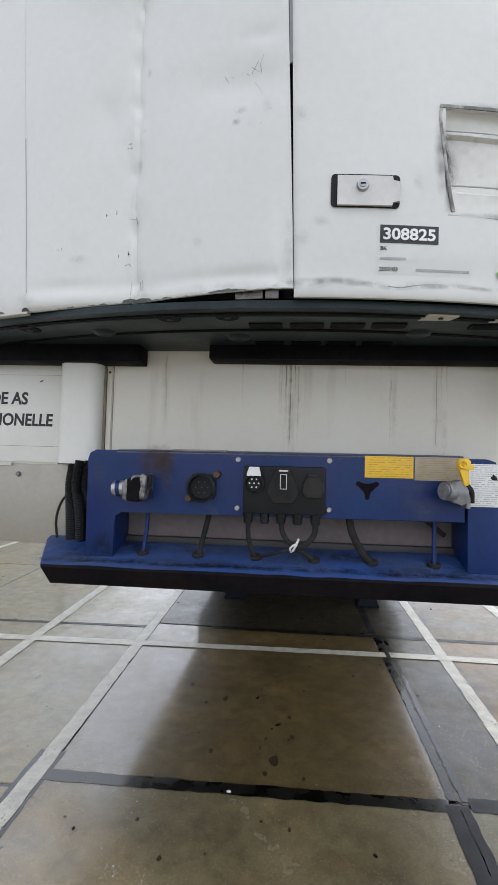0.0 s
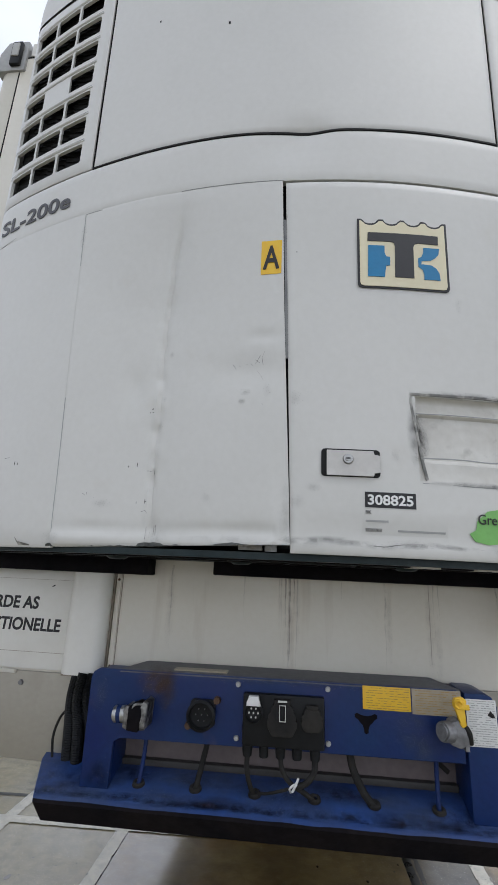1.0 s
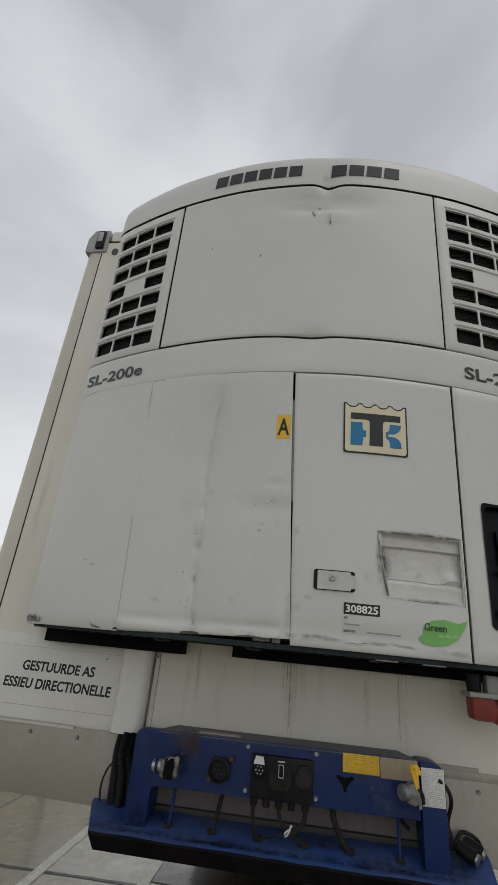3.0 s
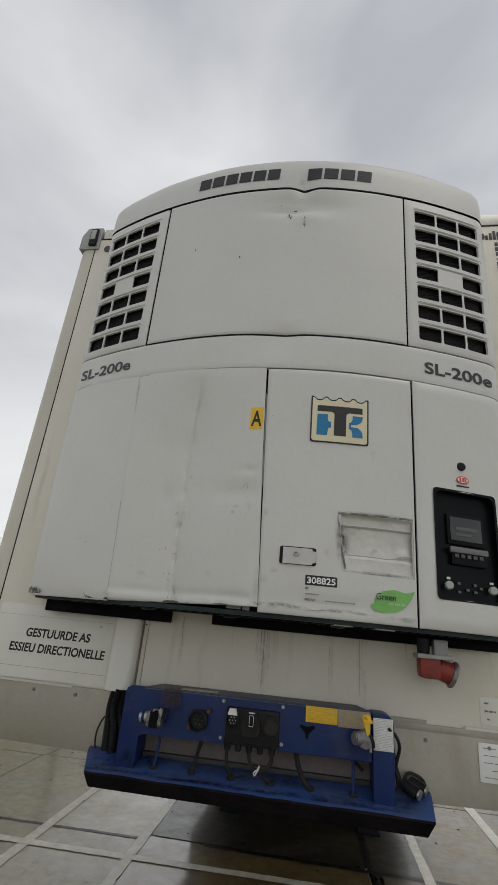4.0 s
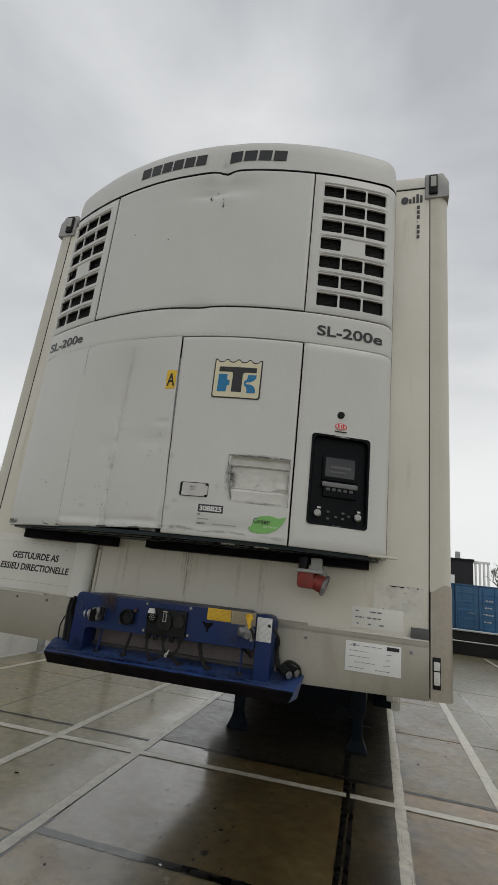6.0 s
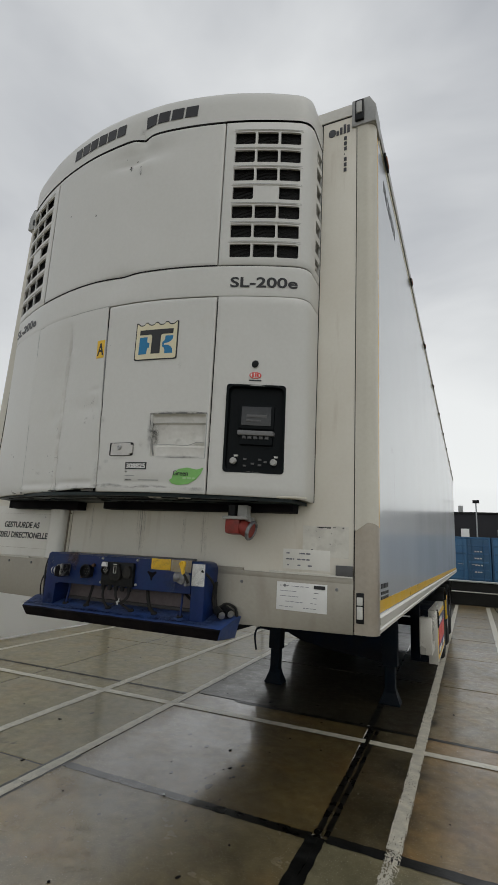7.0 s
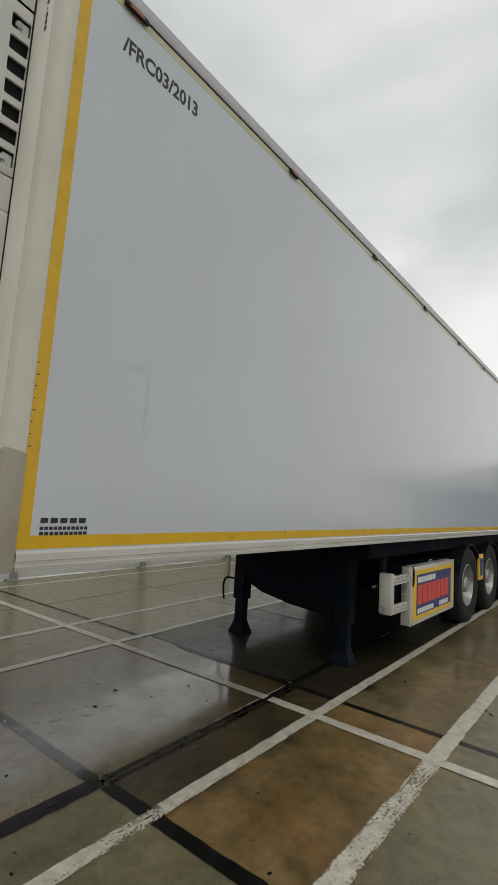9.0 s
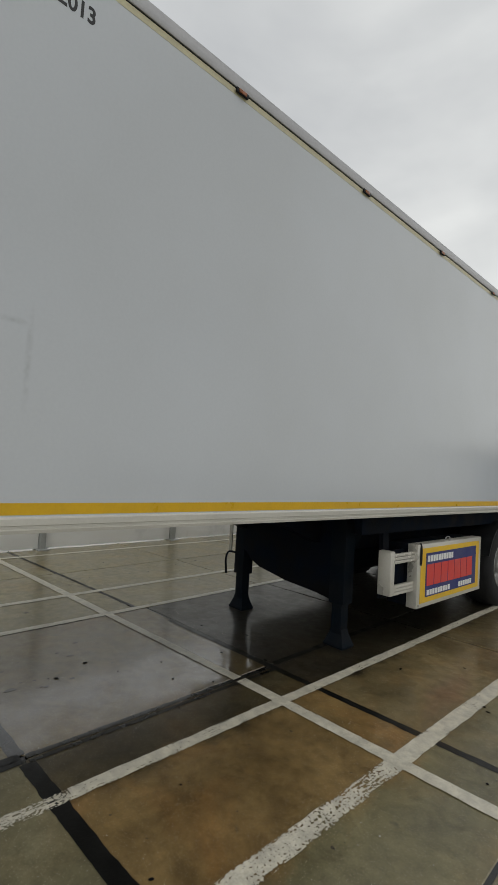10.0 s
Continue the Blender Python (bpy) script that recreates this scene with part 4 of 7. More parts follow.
# dark core behind the panels
core = bmesh.new()
plan = [(1.0, -0.004)] + [(s, bow(s, 2.9) + 0.085) for s in [0.93 - 0.0775 * i for i in range(25)]] + [(-1.0, -0.004)]
prism([(a * 0.93, b) for a, b in plan], "z", 1.83, 3.90, bm=core)
part("core", core, M_SEAM, unit, smooth=0)

part("liner", skin(round_steps(-1.17, 1.17, 60), steps(2.90, 3.80, 14), out=-0.028, thick=0.006, rim=0.0), M_SEAM, unit, smooth=0)

# panels
part("upper_panel", skin(steps(-0.580, 0.583, 64), steps(2.942, 3.762, 46)), M_UNIT, unit, "white panel, creased below its top edge")
part("panel_gap", skin(steps(-0.583, 0.586, 48), [2.9355, 2.938, 2.9405], out=0.0008, thick=0.004, rim=0.0), M_SEAM, unit, smooth=0)
part("panel_gap", skin(steps(-0.583, 0.586, 48), [3.7645, 3.767, 3.770], out=0.0008, thick=0.004, rim=0.0), M_SEAM, unit, smooth=0)
part("band", skin(round_steps(-1.19, 1.19, 70), steps(2.776, 2.934, 6), rim=0.002), M_UNIT, unit, "white band across the cowling")


def left_lean(s, z):
    k = max(0.0, min(1.0, (2.77 - z) / 0.95))
    lift = 0.0
    if z < 1.9 and s > -0.55:
        lift = (1.9 - z) / 0.085 * max(0.0, (s + 0.55)) * 0.035
    return s + 0.032 * k * max(0.0, min(1.0, (1.0 - abs(s)) / 0.2)), z + lift


part("left_corner_panel", skin(round_steps(-1.19, -0.5817, 22), steps(1.812, 2.7755, 20), lean=left_lean, rim=0.0), M_UNIT, unit, "white rounded corner panel")
part("left_panel", skin(steps(-0.5815, 0.0085, 120), steps(1.815, 2.7755, 110), lean=lambda s, z: (left_lean(s, z)[0] - 0.005 * max(0.0, min(1.0, (z - 1.95) / 0.45)) * max(0.0, 1 + (s - 0.0085) / 0.03), left_lean(s, z)[1]), rim=0.0006, thick=0.006), M_UNIT, unit, "white panel creased by knocks")
dx, dz = sorted(set(steps(0.012, 0.592, 34)) | {0.312, 0.580}), sorted(set(steps(1.818, 2.7705, 40)) | {1.986, 2.184})
door = part("service_door", skin(dx, dz, lambda i, j: dx[i] > 0.311 and dx[i + 1] < 0.581 and dz[j] > 1.985 and dz[j + 1] < 2.185, thick=0.012,
            lean=lambda s, z: (s + 0.03 * max(0.0, (2.77 - z) / 0.95) * max(0.0, 1 - (s - 0.012) / 0.58), z)), M_UNIT, unit, "white service door with a lock")
door_lean = lambda s, z: (s + 0.03 * max(0.0, (2.77 - z) / 0.95) * max(0.0, 1 - (s - 0.012) / 0.58), z)
part("door_edge", skin([0.0060, 0.0122], steps(2.27, 2.655, 8), out=-0.0025, thick=0.003, rim=0.0, lean=door_lean), M_EDGE, door, "bare grey metal edge", 0)
part("door_shadow_gap", skin([0.018, 0.03], [2.66, 2.76], out=0.002, thick=0.004), M_SEAM, door)


def clear_of_panel(a, b, c, d, xs, zs):
    return lambda i, j: xs[i] >= a - 1e-4 and xs[i + 1] <= b + 1e-4 and zs[j] >= c - 1e-4 and zs[j + 1] <= d + 1e-4


rx = sorted(set(round_steps(0.600, 1.19, 22)) | {0.672, 0.914})
rz = sorted(set(steps(1.818, 2.7745, 22)) | {1.926, 2.326})
part("right_panel", skin(rx, rz, clear_of_panel(0.672, 0.914, 1.926, 2.326, rx, rz)), M_UNIT, unit, "white panel round the controls")

# top cap: closes backwards to the wall in a soft curve
cap = bmesh.new()
cap_s = round_steps(-1.19, 1.19, 64)
rows = []
for z, back in ((3.772, 0.0), (3.80, 0.0), (3.87, 0.0), (3.915, 0.004), (3.938, 0.014), (3.952, 0.032), (3.960, 0.06), (3.966, 0.12), (3.970, 0.20)):
    row = []
    for s in cap_s:
        p = wrap(s, z, -dents(s, z))
        inward = Vector((-p.x * 0.25, 0.42 - 0.25 * abs(p.x), 0)).normalized()
        side = max(0.0, (abs(s) - 0.94) / 0.25)
        p = p + inward * back * (1 - 0.55 * side)
        p.y = min(p.y, 0.0)
        p.z += 0.030 * max(0.0, (z - 3.80) / 0.17) * (1 - min(1.0, abs(s)) ** 4)
        row.append(cap.verts.new(p))
    rows.append(row)
for a, b in zip(rows, rows[1:]):
    for k in range(len(cap_s) - 1):
        cap.faces.new((a[k], a[k + 1], b[k + 1], b[k]))
mid = [cap.verts.new((v.co.x * 0.97, -0.002, v.co.z + 0.003)) for v in rows[-1]]
for k in range(len(cap_s) - 1):
    cap.faces.new((rows[-1][k], rows[-1][k + 1], mid[k + 1], mid[k]))
part("top_cap", cap, M_UNIT, unit, "white rounded top cap, dented in its middle", 50)

# grilles: seven rows of three openings, and one column round the corner
ROW_Z = [2.985 + 0.1075 * i for i in range(7)]
for sg in (1, -1):
    cols = [(0.638, 0.738), (0.747, 0.848), (0.857, 0.952)]
    side = (1.080, 1.165)
    lines = {0.590, 0.596, 1.184, 1.19}
    for a, b in cols + [side]:
        lines |= {a, b, (a + b) / 2}
    lines |= {0.952 + 0.012 * k for k in range(1, 8)} | {0.615}
    xs = sorted(lines)
    zs = {2.942, 2.948, 3.756, 3.762}
    for z in ROW_Z:
        zs |= {z - 0.004, z + 0.068}
    zs = sorted(zs)

    def opening(i, j, xs=xs, zs=zs):
        x, z = (xs[i] + xs[i + 1]) / 2, (zs[j] + zs[j + 1]) / 2
        row = next((k for k, r in enumerate(ROW_Z) if r - 0.004 < z < r + 0.068), None)
        if row is None:
            return False
        if side[0] < x < side[1]:
            return True
        col = next((k for k, c in enumerate(cols) if c[0] < x < c[1]), None)
        return col is not None and not (row == 3 and col == 1)

    def mirrored(bm, sg=sg):
        if sg < 0:
            for v in bm.verts:
                v.co.x = -v.co.x
        return bm

    grille = part("grille", mirrored(skin(xs, zs, opening, thick=0.010)), M_UNIT, unit, "white louvred grille over dark fins")
    for r in ROW_Z:
        ridge = skin([0.632 + 0.033 * k for k in range(11)], [r + 0.075, r + 0.078, r + 0.081], thick=0.006, out=0.0045, rim=0.003)
        part("ridge", mirrored(ridge), M_UNIT, grille)
        # Thin grey strip that paints the ridge's shade onto the grille.
        shade = skin([0.634 + 0.0325 * k for k in range(11)], [r + 0.0825, r + 0.085], thick=0.004, out=0.0012, rim=0.0)
        part("ridge_shade", mirrored(shade), M_POST, grille)
    fillets = bmesh.new()
    for k, r in enumerate(ROW_Z):
        for c, (a, b) in enumerate(cols + [side]):
            if k == 3 and c == 1:
                continue
            for u, w, z, h in ((a, 0.009, r - 0.004, 0.009), (b, -0.009, r - 0.004, 0.009), (a, 0.009, r + 0.068, -0.009), (b, -0.009, r + 0.068, -0.009)):
                fillets.faces.new([fillets.verts.new(wrap(p, q, -0.0008 - dents(p, q))) for p, q in ((u, z), (u + w, z), (u + 0.3 * w, z + 0.3 * h), (u, z + h))])
    tagged(part("corner_fillets", mirrored(fillets), M_UNIT, grille, smooth=0), kind="stuff")
    for r in (ROW_Z[0], ROW_Z[6]):
        plate, knob = bmesh.new(), bmesh.new()
        for bm, s0, s1, z0, z1, o in ((plate, 1.112, 1.160, r + 0.006, r + 0.058, -0.014), (knob, 1.100, 1.128, r + 0.018, r + 0.040, -0.004)):
            corner = [wrap(a, z, o - d) for d in (0.0, 0.008) for a, z in ((s0, z0), (s1, z0), (s1, z1), (s0, z1))]
            v = [bm.verts.new(p) for p in corner]
            for f in ((0, 1, 2, 3), (7, 6, 5, 4), (0, 4, 5, 1), (1, 5, 6, 2), (2, 6, 7, 3), (3, 7, 4, 0)):
                bm.faces.new([v[k] for k in f])
        latch = part("latch", mirrored(plate), M_UNIT, grille, "white pull latch")
        mirrored(knob)
        tagged(part("latch_pin", knob, M_LOCK, latch, "dull steel pin"))
    fins = bmesh.new()
    for k in range(40):
        z = 2.97 + 0.0195 * k
        for s in (0.64, 0.72, 0.80, 0.88):
            a, b = wrap(s, z, -0.022), wrap(s + 0.08, z + 0.03, -0.022)
            v = [fins.verts.new(p) for p in (a, b, b + Vector((0, 0.012, 0.008)), a + Vector((0, 0.012, 0.008)))]
            fins.faces.new(v)
    tagged(part("condenser_mesh", mirrored(fins), M_MESH, grille, smooth=0), kind="stuff")

# Black strips in place of the thin shadow between cowling and wall.
for sg in (1, -1):
    x0, x1 = sorted((sg * 1.002, sg * 1.005))
    part("side_shade_strip", prism([(-0.007, 1.82), (0.0, 1.82), (0.0, 3.945), (-0.026, 3.945)], "x", x0, x1), M_SEAM, unit)

# black tray below the cowling
tray = bmesh.new()
plan = [(0.985, -0.004)] + [(s, bow(s, 1.8) + 0.022) for s in [0.96 - 0.08 * i for i in range(25)]] + [(-0.985, -0.004)]
prism([(a * 0.985, b) for a, b in plan], "z", 1.803, 1.818, bm=tray)
tray_part = part("base_tray", tray, M_UNDER, unit, "black base tray under the cowling")
part("tray_beam", box(-0.183, 0.93, -0.080, -0.004, 1.766, 1.806, 0.005), M_GRIME, tray_part)
part("tray_beam", box(-0.93, -0.373, -0.080, -0.004, 1.757, 1.806, 0.005), M_GRIME, tray_part)
for y in (-0.26, -0.105):
    for x in (-0.058, 0.033, 0.121, 0.209):
        slot_y = y - 0.0016 * (x + 0.058)
        part("tray_slot", prism(rounded(x, x + 0.074, slot_y - 0.018, slot_y + 0.018, 0.006), "z", 1.8005, 1.8042), M_GRIME, tray_part)
for x in (0.415, 0.505):
    part("tray_slot", prism(rounded(x, x + 0.070, -0.268, -0.234, 0.006), "z", 1.8005, 1.8042), M_GRIME, tray_part)
for x, y in ((-0.597, -0.225), (-0.226, -0.312), (-0.098, -0.324)):
    well = part("tray_hole", rod((x, y, 1.8045), (x, y, 1.8008), 0.027, 0.025, 18), M_GRIME, tray_part)
    part("hole_hub", rod((x, y, 1.803), (x, y, 1.7985), 0.008, 0.007, 10), M_UNDER, well)
for x, y in ((-0.094, -0.162), (0.323, -0.198), (-0.42, -0.20)):
    part("tray_boss", lathe([(0.0, 0.010), (0.020, 0.009), (0.027, 0.005), (0.031, 0.0)], Matrix.Translation((x, y, 1.8045)) @ Matrix.Rotation(radians(180), 4, "X"), 20), M_UNDER, tray_part)
for lo in (0.030, 0.046, 0.150, 0.158):
    line = [(q, bow(q, 1.8) + 0.022 + lo, 1.8028) for q in [-0.80 + 0.16 * k for k in range(11)]]
    part("tray_rib", tube(line, 0.0030, 6, 4), M_GRIME if lo != 0.046 else M_UNDER, tray_part)
part("tray_flange", prism([(0.93, -0.30), (1.005, -0.285), (1.045, -0.262), (1.05, -0.250), (1.005, -0.246), (0.93, -0.26)], "z", 1.806, 1.815, 0.003), M_POSTW, tray_part, "bent pale metal flange")
for x in (0.0, 0.145):
    back = 0.10 * x
    tray_tag = part("tray_tag", prism([(0.296 + x, -0.304 + back), (0.310 + x, -0.338 + 2 * back), (0.371 + x, -0.329 + 2 * back), (0.360 + x, -0.304 + back)], "z", 1.7995, 1.8035), M_POSTW, tray_part, "pale steel tag")
    part("tag_bolt", rod((0.337 + x, -0.322 + 1.5 * back, 1.800), (0.337 + x, -0.322 + 1.5 * back, 1.797), 0.0055, 0.005, 8), M_BLACK, tray_tag)
chips = bmesh.new()
low_row, high_row = [], []
for k in range(160):
    q = -0.60 + 0.60 * k / 159
    z0 = left_lean(q, 1.8155)[1]
    h = max(0.0, 0.004 * noise.noise((q * 14, 3.1, 0)) + 0.0032 * noise.noise((q * 70, 1.0, 0)) + 0.002 * noise.noise((q * 190, 6.0, 0)) - 0.0004) + 0.0003
    h += sum(deep * max(0.0, 1 - ((q - c) / w) ** 2) ** 0.25 * (1 + 0.3 * noise.noise((q * 60, c, 0))) for c, w, deep in ((-0.318, 0.032, 0.0085), (-0.585, 0.010, 0.006), (-0.13, 0.03, 0.003)))
    low_row.append(chips.verts.new(wrap(left_lean(q, 1.8155)[0], z0, 0.0010 - dents(left_lean(q, 1.8155)[0], z0))))
    high_row.append(chips.verts.new(wrap(left_lean(q, 1.8155)[0], z0 + h, 0.0010 - dents(left_lean(q, 1.8155)[0], z0 + h))))
for k in range(159):
    chips.faces.new((low_row[k], low_row[k + 1], high_row[k + 1], high_row[k]))
tagged(part("chipped_edge", chips, M_CHIP, unit, "paint chipped off the lower edge", 0), kind="stuff")
part("gap_label", skin([-0.075, -0.050, -0.020], [1.822, 1.832, 1.842], out=-0.020, thick=0.004, rim=0.0), M_CORR, unit, "speckled label behind the lifted edge", 0)
part("gap_block", skin([-0.014, 0.0, 0.012], [1.820, 1.832, 1.845], out=-0.014, thick=0.006, rim=0.0), M_EDGE, unit, "", 0)
# torn flakes along the lower edge of the corner panel
for flake_pts in ([(-0.972, 1.822), (-0.955, 1.817), (-0.900, 1.815), (-0.893, 1.829), (-0.902, 1.841), (-0.915, 1.835), (-0.926, 1.846), (-0.941, 1.838), (-0.957, 1.847), (-0.968, 1.836)],
                  [(-0.655, 1.828), (-0.662, 1.839), (-0.650, 1.826), (-0.615, 1.819), (-0.612, 1.816), (-0.648, 1.816)]):
    flake = bmesh.new()
    flake.faces.new([flake.verts.new(wrap(a, z, 0.0012 - dents(a, z))) for a, z in flake_pts])
    part("paint_flake", flake, M_RIMDARK, unit, "dark patch where the paint has flaked off", 0)
for z0, z1 in ((1.817, 2.20), (2.60, 2.77)):
    line = [(left_lean(-0.5816, z0 + (z1 - z0) * k / 8)) for k in range(9)]
    part("panel_seam", tube([wrap(a, z, -dents(a, z) - 0.0002) for a, z in line], 0.0011, 6), M_POST, unit)
part("panel_seam", tube([wrap(-0.275 + 0.035 * k, 2.7765, -dents(-0.275 + 0.035 * k, 2.7765) - 0.0002) for k in range(9)], 0.0011, 6), M_POST, unit)
part("panel_seam", tube([wrap(-0.58 + 0.014 * k, 2.773, -dents(-0.58 + 0.014 * k, 2.773) - 0.0002) for k in range(5)], 0.0010, 6), M_POST, unit)
part("panel_seam", tube([wrap(-0.965 + 0.024 * k, 2.772 + 0.004 * k, -0.0004) for k in range(5)], 0.0010, 6), M_POST, unit)


# things printed or fixed on the bowed front
def patch(x0, x1, z0, z1, material, parent, name, out=0.0015, label="", n=8, outline=None, deep=0.0016):
    """A thin flat shape that follows the bowed front."""
    bm = bmesh.new()
    if outline:
        xs = [p[0] for p in outline]
        lo, hi = min(xs), max(xs)
        prism(outline, "y", 0.0, -0.0016, bm=bm)
        for k in range(1, 6):
            c = lo + (hi - lo) * k / 6
            bmesh.ops.bisect_plane(bm, geom=bm.verts[:] + bm.edges[:] + bm.faces[:], plane_co=(c, 0, 0), plane_no=(1, 0, 0))
        for v in bm.verts:
            v.co.y += bow(v.co.x, v.co.z) + dents(v.co.x, v.co.z) - out
    else:
        for i, j in itertools.product(range(n), range(n)):
            a, b = x0 + (x1 - x0) * i / n, x0 + (x1 - x0) * (i + 1) / n
            lo, hi = z0 + (z1 - z0) * j / n, z0 + (z1 - z0) * (j + 1) / n
            c = [Vector((x, bow(x, z) + dents(x, z) - o, z)) for o in (out + deep, out) for x, z in ((a, lo), (b, lo), (b, hi), (a, hi))]
            v = [bm.verts.new(p) for p in c]
            bm.faces.new(v[:4])
            bm.faces.new((v[4], v[7], v[6], v[5]))
            for k, outer in enumerate((j == 0, i == n - 1, j == n - 1, i == 0)):
                if outer:
                    bm.faces.new((v[k], v[4 + k], v[4 + (k + 1) % 4], v[(k + 1) % 4]))
        bmesh.ops.remove_doubles(bm, verts=bm.verts, dist=0.00001)
    return part(name, bm, material, parent, label)


def write_on(text, x, z, size, material, parent, out=0.002, wide=1.0, bold=0.0, shear=0.0, fit=0.0, tall=0.0):
    bm = letters(text, size, 0.0008, bold, wide, shear, fit=fit, tall=tall)
    for v in bm.verts:
        a, b, c = v.co
        px, pz = x + a, z + b
        v.co = (px, bow(px, pz) + dents(px, pz) - out - c, pz)
    return part("lettering", bm, material, parent)


# Same black print twice; the left one's sheen is put in as dark grey.
for x, ink in ((-0.80, M_MARK), (0.805, M_INK)):
    write_on("SL-200e", x, 2.846, 0.086, ink, unit, bold=0.0017, fit=0.302, tall=0.054)
# maker's name on the cap: a row of plain dark slanted bars
xs = [-0.432 + 0.0715 * i for i in range(6)] + [0.122 + 0.080 * i for i in range(4)]
for i, x in enumerate(xs):
    w = 0.060 if i < 6 else 0.068
    patch(0, 0, 0, 0, M_INK, unit, "name_bar", outline=[(x, 3.826), (x + w, 3.826), (x + w + 0.005, 3.892), (x + 0.005, 3.892)])

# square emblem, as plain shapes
sh = lambda pts: [(0.194 + a * 0.226, 2.457 + b * 0.196) for a, b in pts]
def stamp(inset, top):
    """A square with rounded lower corners and a wavy upper edge."""
    lo, hi = inset, 1.0 - inset
    wavy = []
    for k in range(49):
        u = hi - (hi - lo) * k / 48
        dip = max((max(0.0, 1 - ((u - c) / 0.085) ** 2) ** 0.5 for c in (0.145, 0.38, 0.62, 0.855)))
        wavy.append((u, top - 0.066 * dip))
    return sh([(lo, 0.05 + inset), (lo + 0.012, 0.015 + inset), (lo + 0.05, inset), (hi - 0.05, inset), (hi - 0.012, 0.015 + inset), (hi, 0.05 + inset)] + wavy)


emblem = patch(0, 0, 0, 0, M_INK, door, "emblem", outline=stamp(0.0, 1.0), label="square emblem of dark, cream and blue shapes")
patch(0, 0, 0, 0, M_CREAM, emblem, "emblem_field", out=0.003, outline=stamp(0.026, 0.968))
for name, m, pts in (("emblem_bar", M_INK, [(0.112, 0.665), (0.892, 0.665), (0.895, 0.790), (0.115, 0.790)]),
                     ("emblem_stem", M_INK, [(0.404, 0.158), (0.612, 0.158), (0.615, 0.60), (0.632, 0.648), (0.672, 0.666), (0.368, 0.666), (0.400, 0.648), (0.412, 0.60)]),
                     ("emblem_block", M_CYAN, [(0.110, 0.152), (0.292, 0.155), (0.300, 0.24), (0.311, 0.314), (0.352, 0.320), (0.355, 0.442), (0.311, 0.446), (0.296, 0.503), (0.298, 0.600), (0.117, 0.600)]),
                     ("emblem_block", M_CYAN, [(0.726, 0.608), (0.902, 0.606), (0.892, 0.528), (0.854, 0.469), (0.797, 0.428), (0.699, 0.412), (0.696, 0.366), (0.803, 0.360), (0.855, 0.322), (0.891, 0.259),
                                               (0.899, 0.153), (0.721, 0.150), (0.723, 0.220), (0.708, 0.289), (0.661, 0.332), (0.662, 0.445), (0.698, 0.470), (0.721, 0.531)])):
    patch(0, 0, 0, 0, m, emblem, name, out=0.0045, outline=sh(pts))

plate = patch(-0.046, 0.006, 2.497, 2.592, M_STICKY, unit, "letter_sticker", out=0.0006, deep=0.0004, label="yellow sticker with a black letter A")
write_on("A", -0.020, 2.544, 0.098, M_INK, plate, 0.0016, bold=0.0018, fit=0.042, tall=0.066)

# number label: readable number, the rest plain bars
tag = patch(0.196, 0.380, 1.864, 1.958, M_UNIT, door, "number_label", 0.0004, label="white label with a number on black", deep=0.0001)
patch(0.202, 0.313, 1.922, 1.956, M_INK, tag, "number_field", 0.0012, deep=0.0004)
write_on("308825", 0.2575, 1.939, 0.033, M_PAPER, tag, 0.0020, bold=0.0008, fit=0.099, tall=0.0225)
for a, b, z in ((0.203, 0.252, 1.893), (0.272, 0.375, 1.874)):
    patch(a, b, z - 0.0022, z + 0.0022, M_POST, tag, "print_bar", 0.0012, deep=0.0003)
write_on("BK", 0.209, 1.912, 0.01, M_KEYS, tag, 0.0014, fit=0.012, tall=0.007)
write_on("2007/03", 0.220, 1.874, 0.01, M_KEYS, tag, 0.0014, fit=0.035, tall=0.007)

# leaf sticker
leaf_pts = [(0.428, 1.876), (0.440, 1.86), (0.470, 1.854), (0.515, 1.86), (0.550, 1.88), (0.572, 1.908), (0.584, 1.936), (0.555, 1.926), (0.510, 1.934), (0.470, 1.926), (0.446, 1.904), (0.442, 1.884)]
leaf_mark = patch(0, 0, 0, 0, M_GREEN, door, "leaf_sticker", outline=leaf_pts, label="green leaf-shaped sticker")
write_on("Green", 0.482, 1.908, 0.042, M_INK, leaf_mark, 0.004, fit=0.068, tall=0.022)
for a, b in ((0.492, 0.508), (0.512, 0.530), (0.534, 0.548)):
    patch(a, b, 1.882, 1.89, M_PALEGREEN, leaf_mark, "print_bar", 0.0034, n=2, deep=0.0004)

# lock
lock = patch(0, 0, 0, 0, M_SEAM, door, "lock_recess", 0.001, "steel paddle lock in a dark recess", outline=rounded(0.107, 0.2368, 1.9872, 2.0495, 0.008))
lb = bmesh.new()
prism([(0.119, 1.989), (0.222, 1.989), (0.224, 1.996), (0.236, 1.998), (0.236, 2.036), (0.224, 2.038), (0.222, 2.046), (0.119, 2.046)], "y", 0.0, -0.006, bm=lb)
for v in lb.verts:
    v.co.y += bow(v.co.x, 2.0) - 0.002
part("lock_plate", lb, M_LOCK, lock)
c = Vector((0.166, bow(0.166, 2.02) - 0.008, 2.026))
part("key_cylinder", lathe([(0.0, 0.007), (0.006, 0.007), (0.007, 0.005), (0.010, 0.005), (0.012, 0.0)], Matrix.Translation(c) @ Matrix.Rotation(radians(90), 4, "X"), 18), M_STEEL, lock)

part("key_slot", box(c.x - 0.0045, c.x + 0.0045, c.y - 0.0085, c.y - 0.0065, c.z - 0.0012, c.z + 0.0012), M_BLACK, lock)

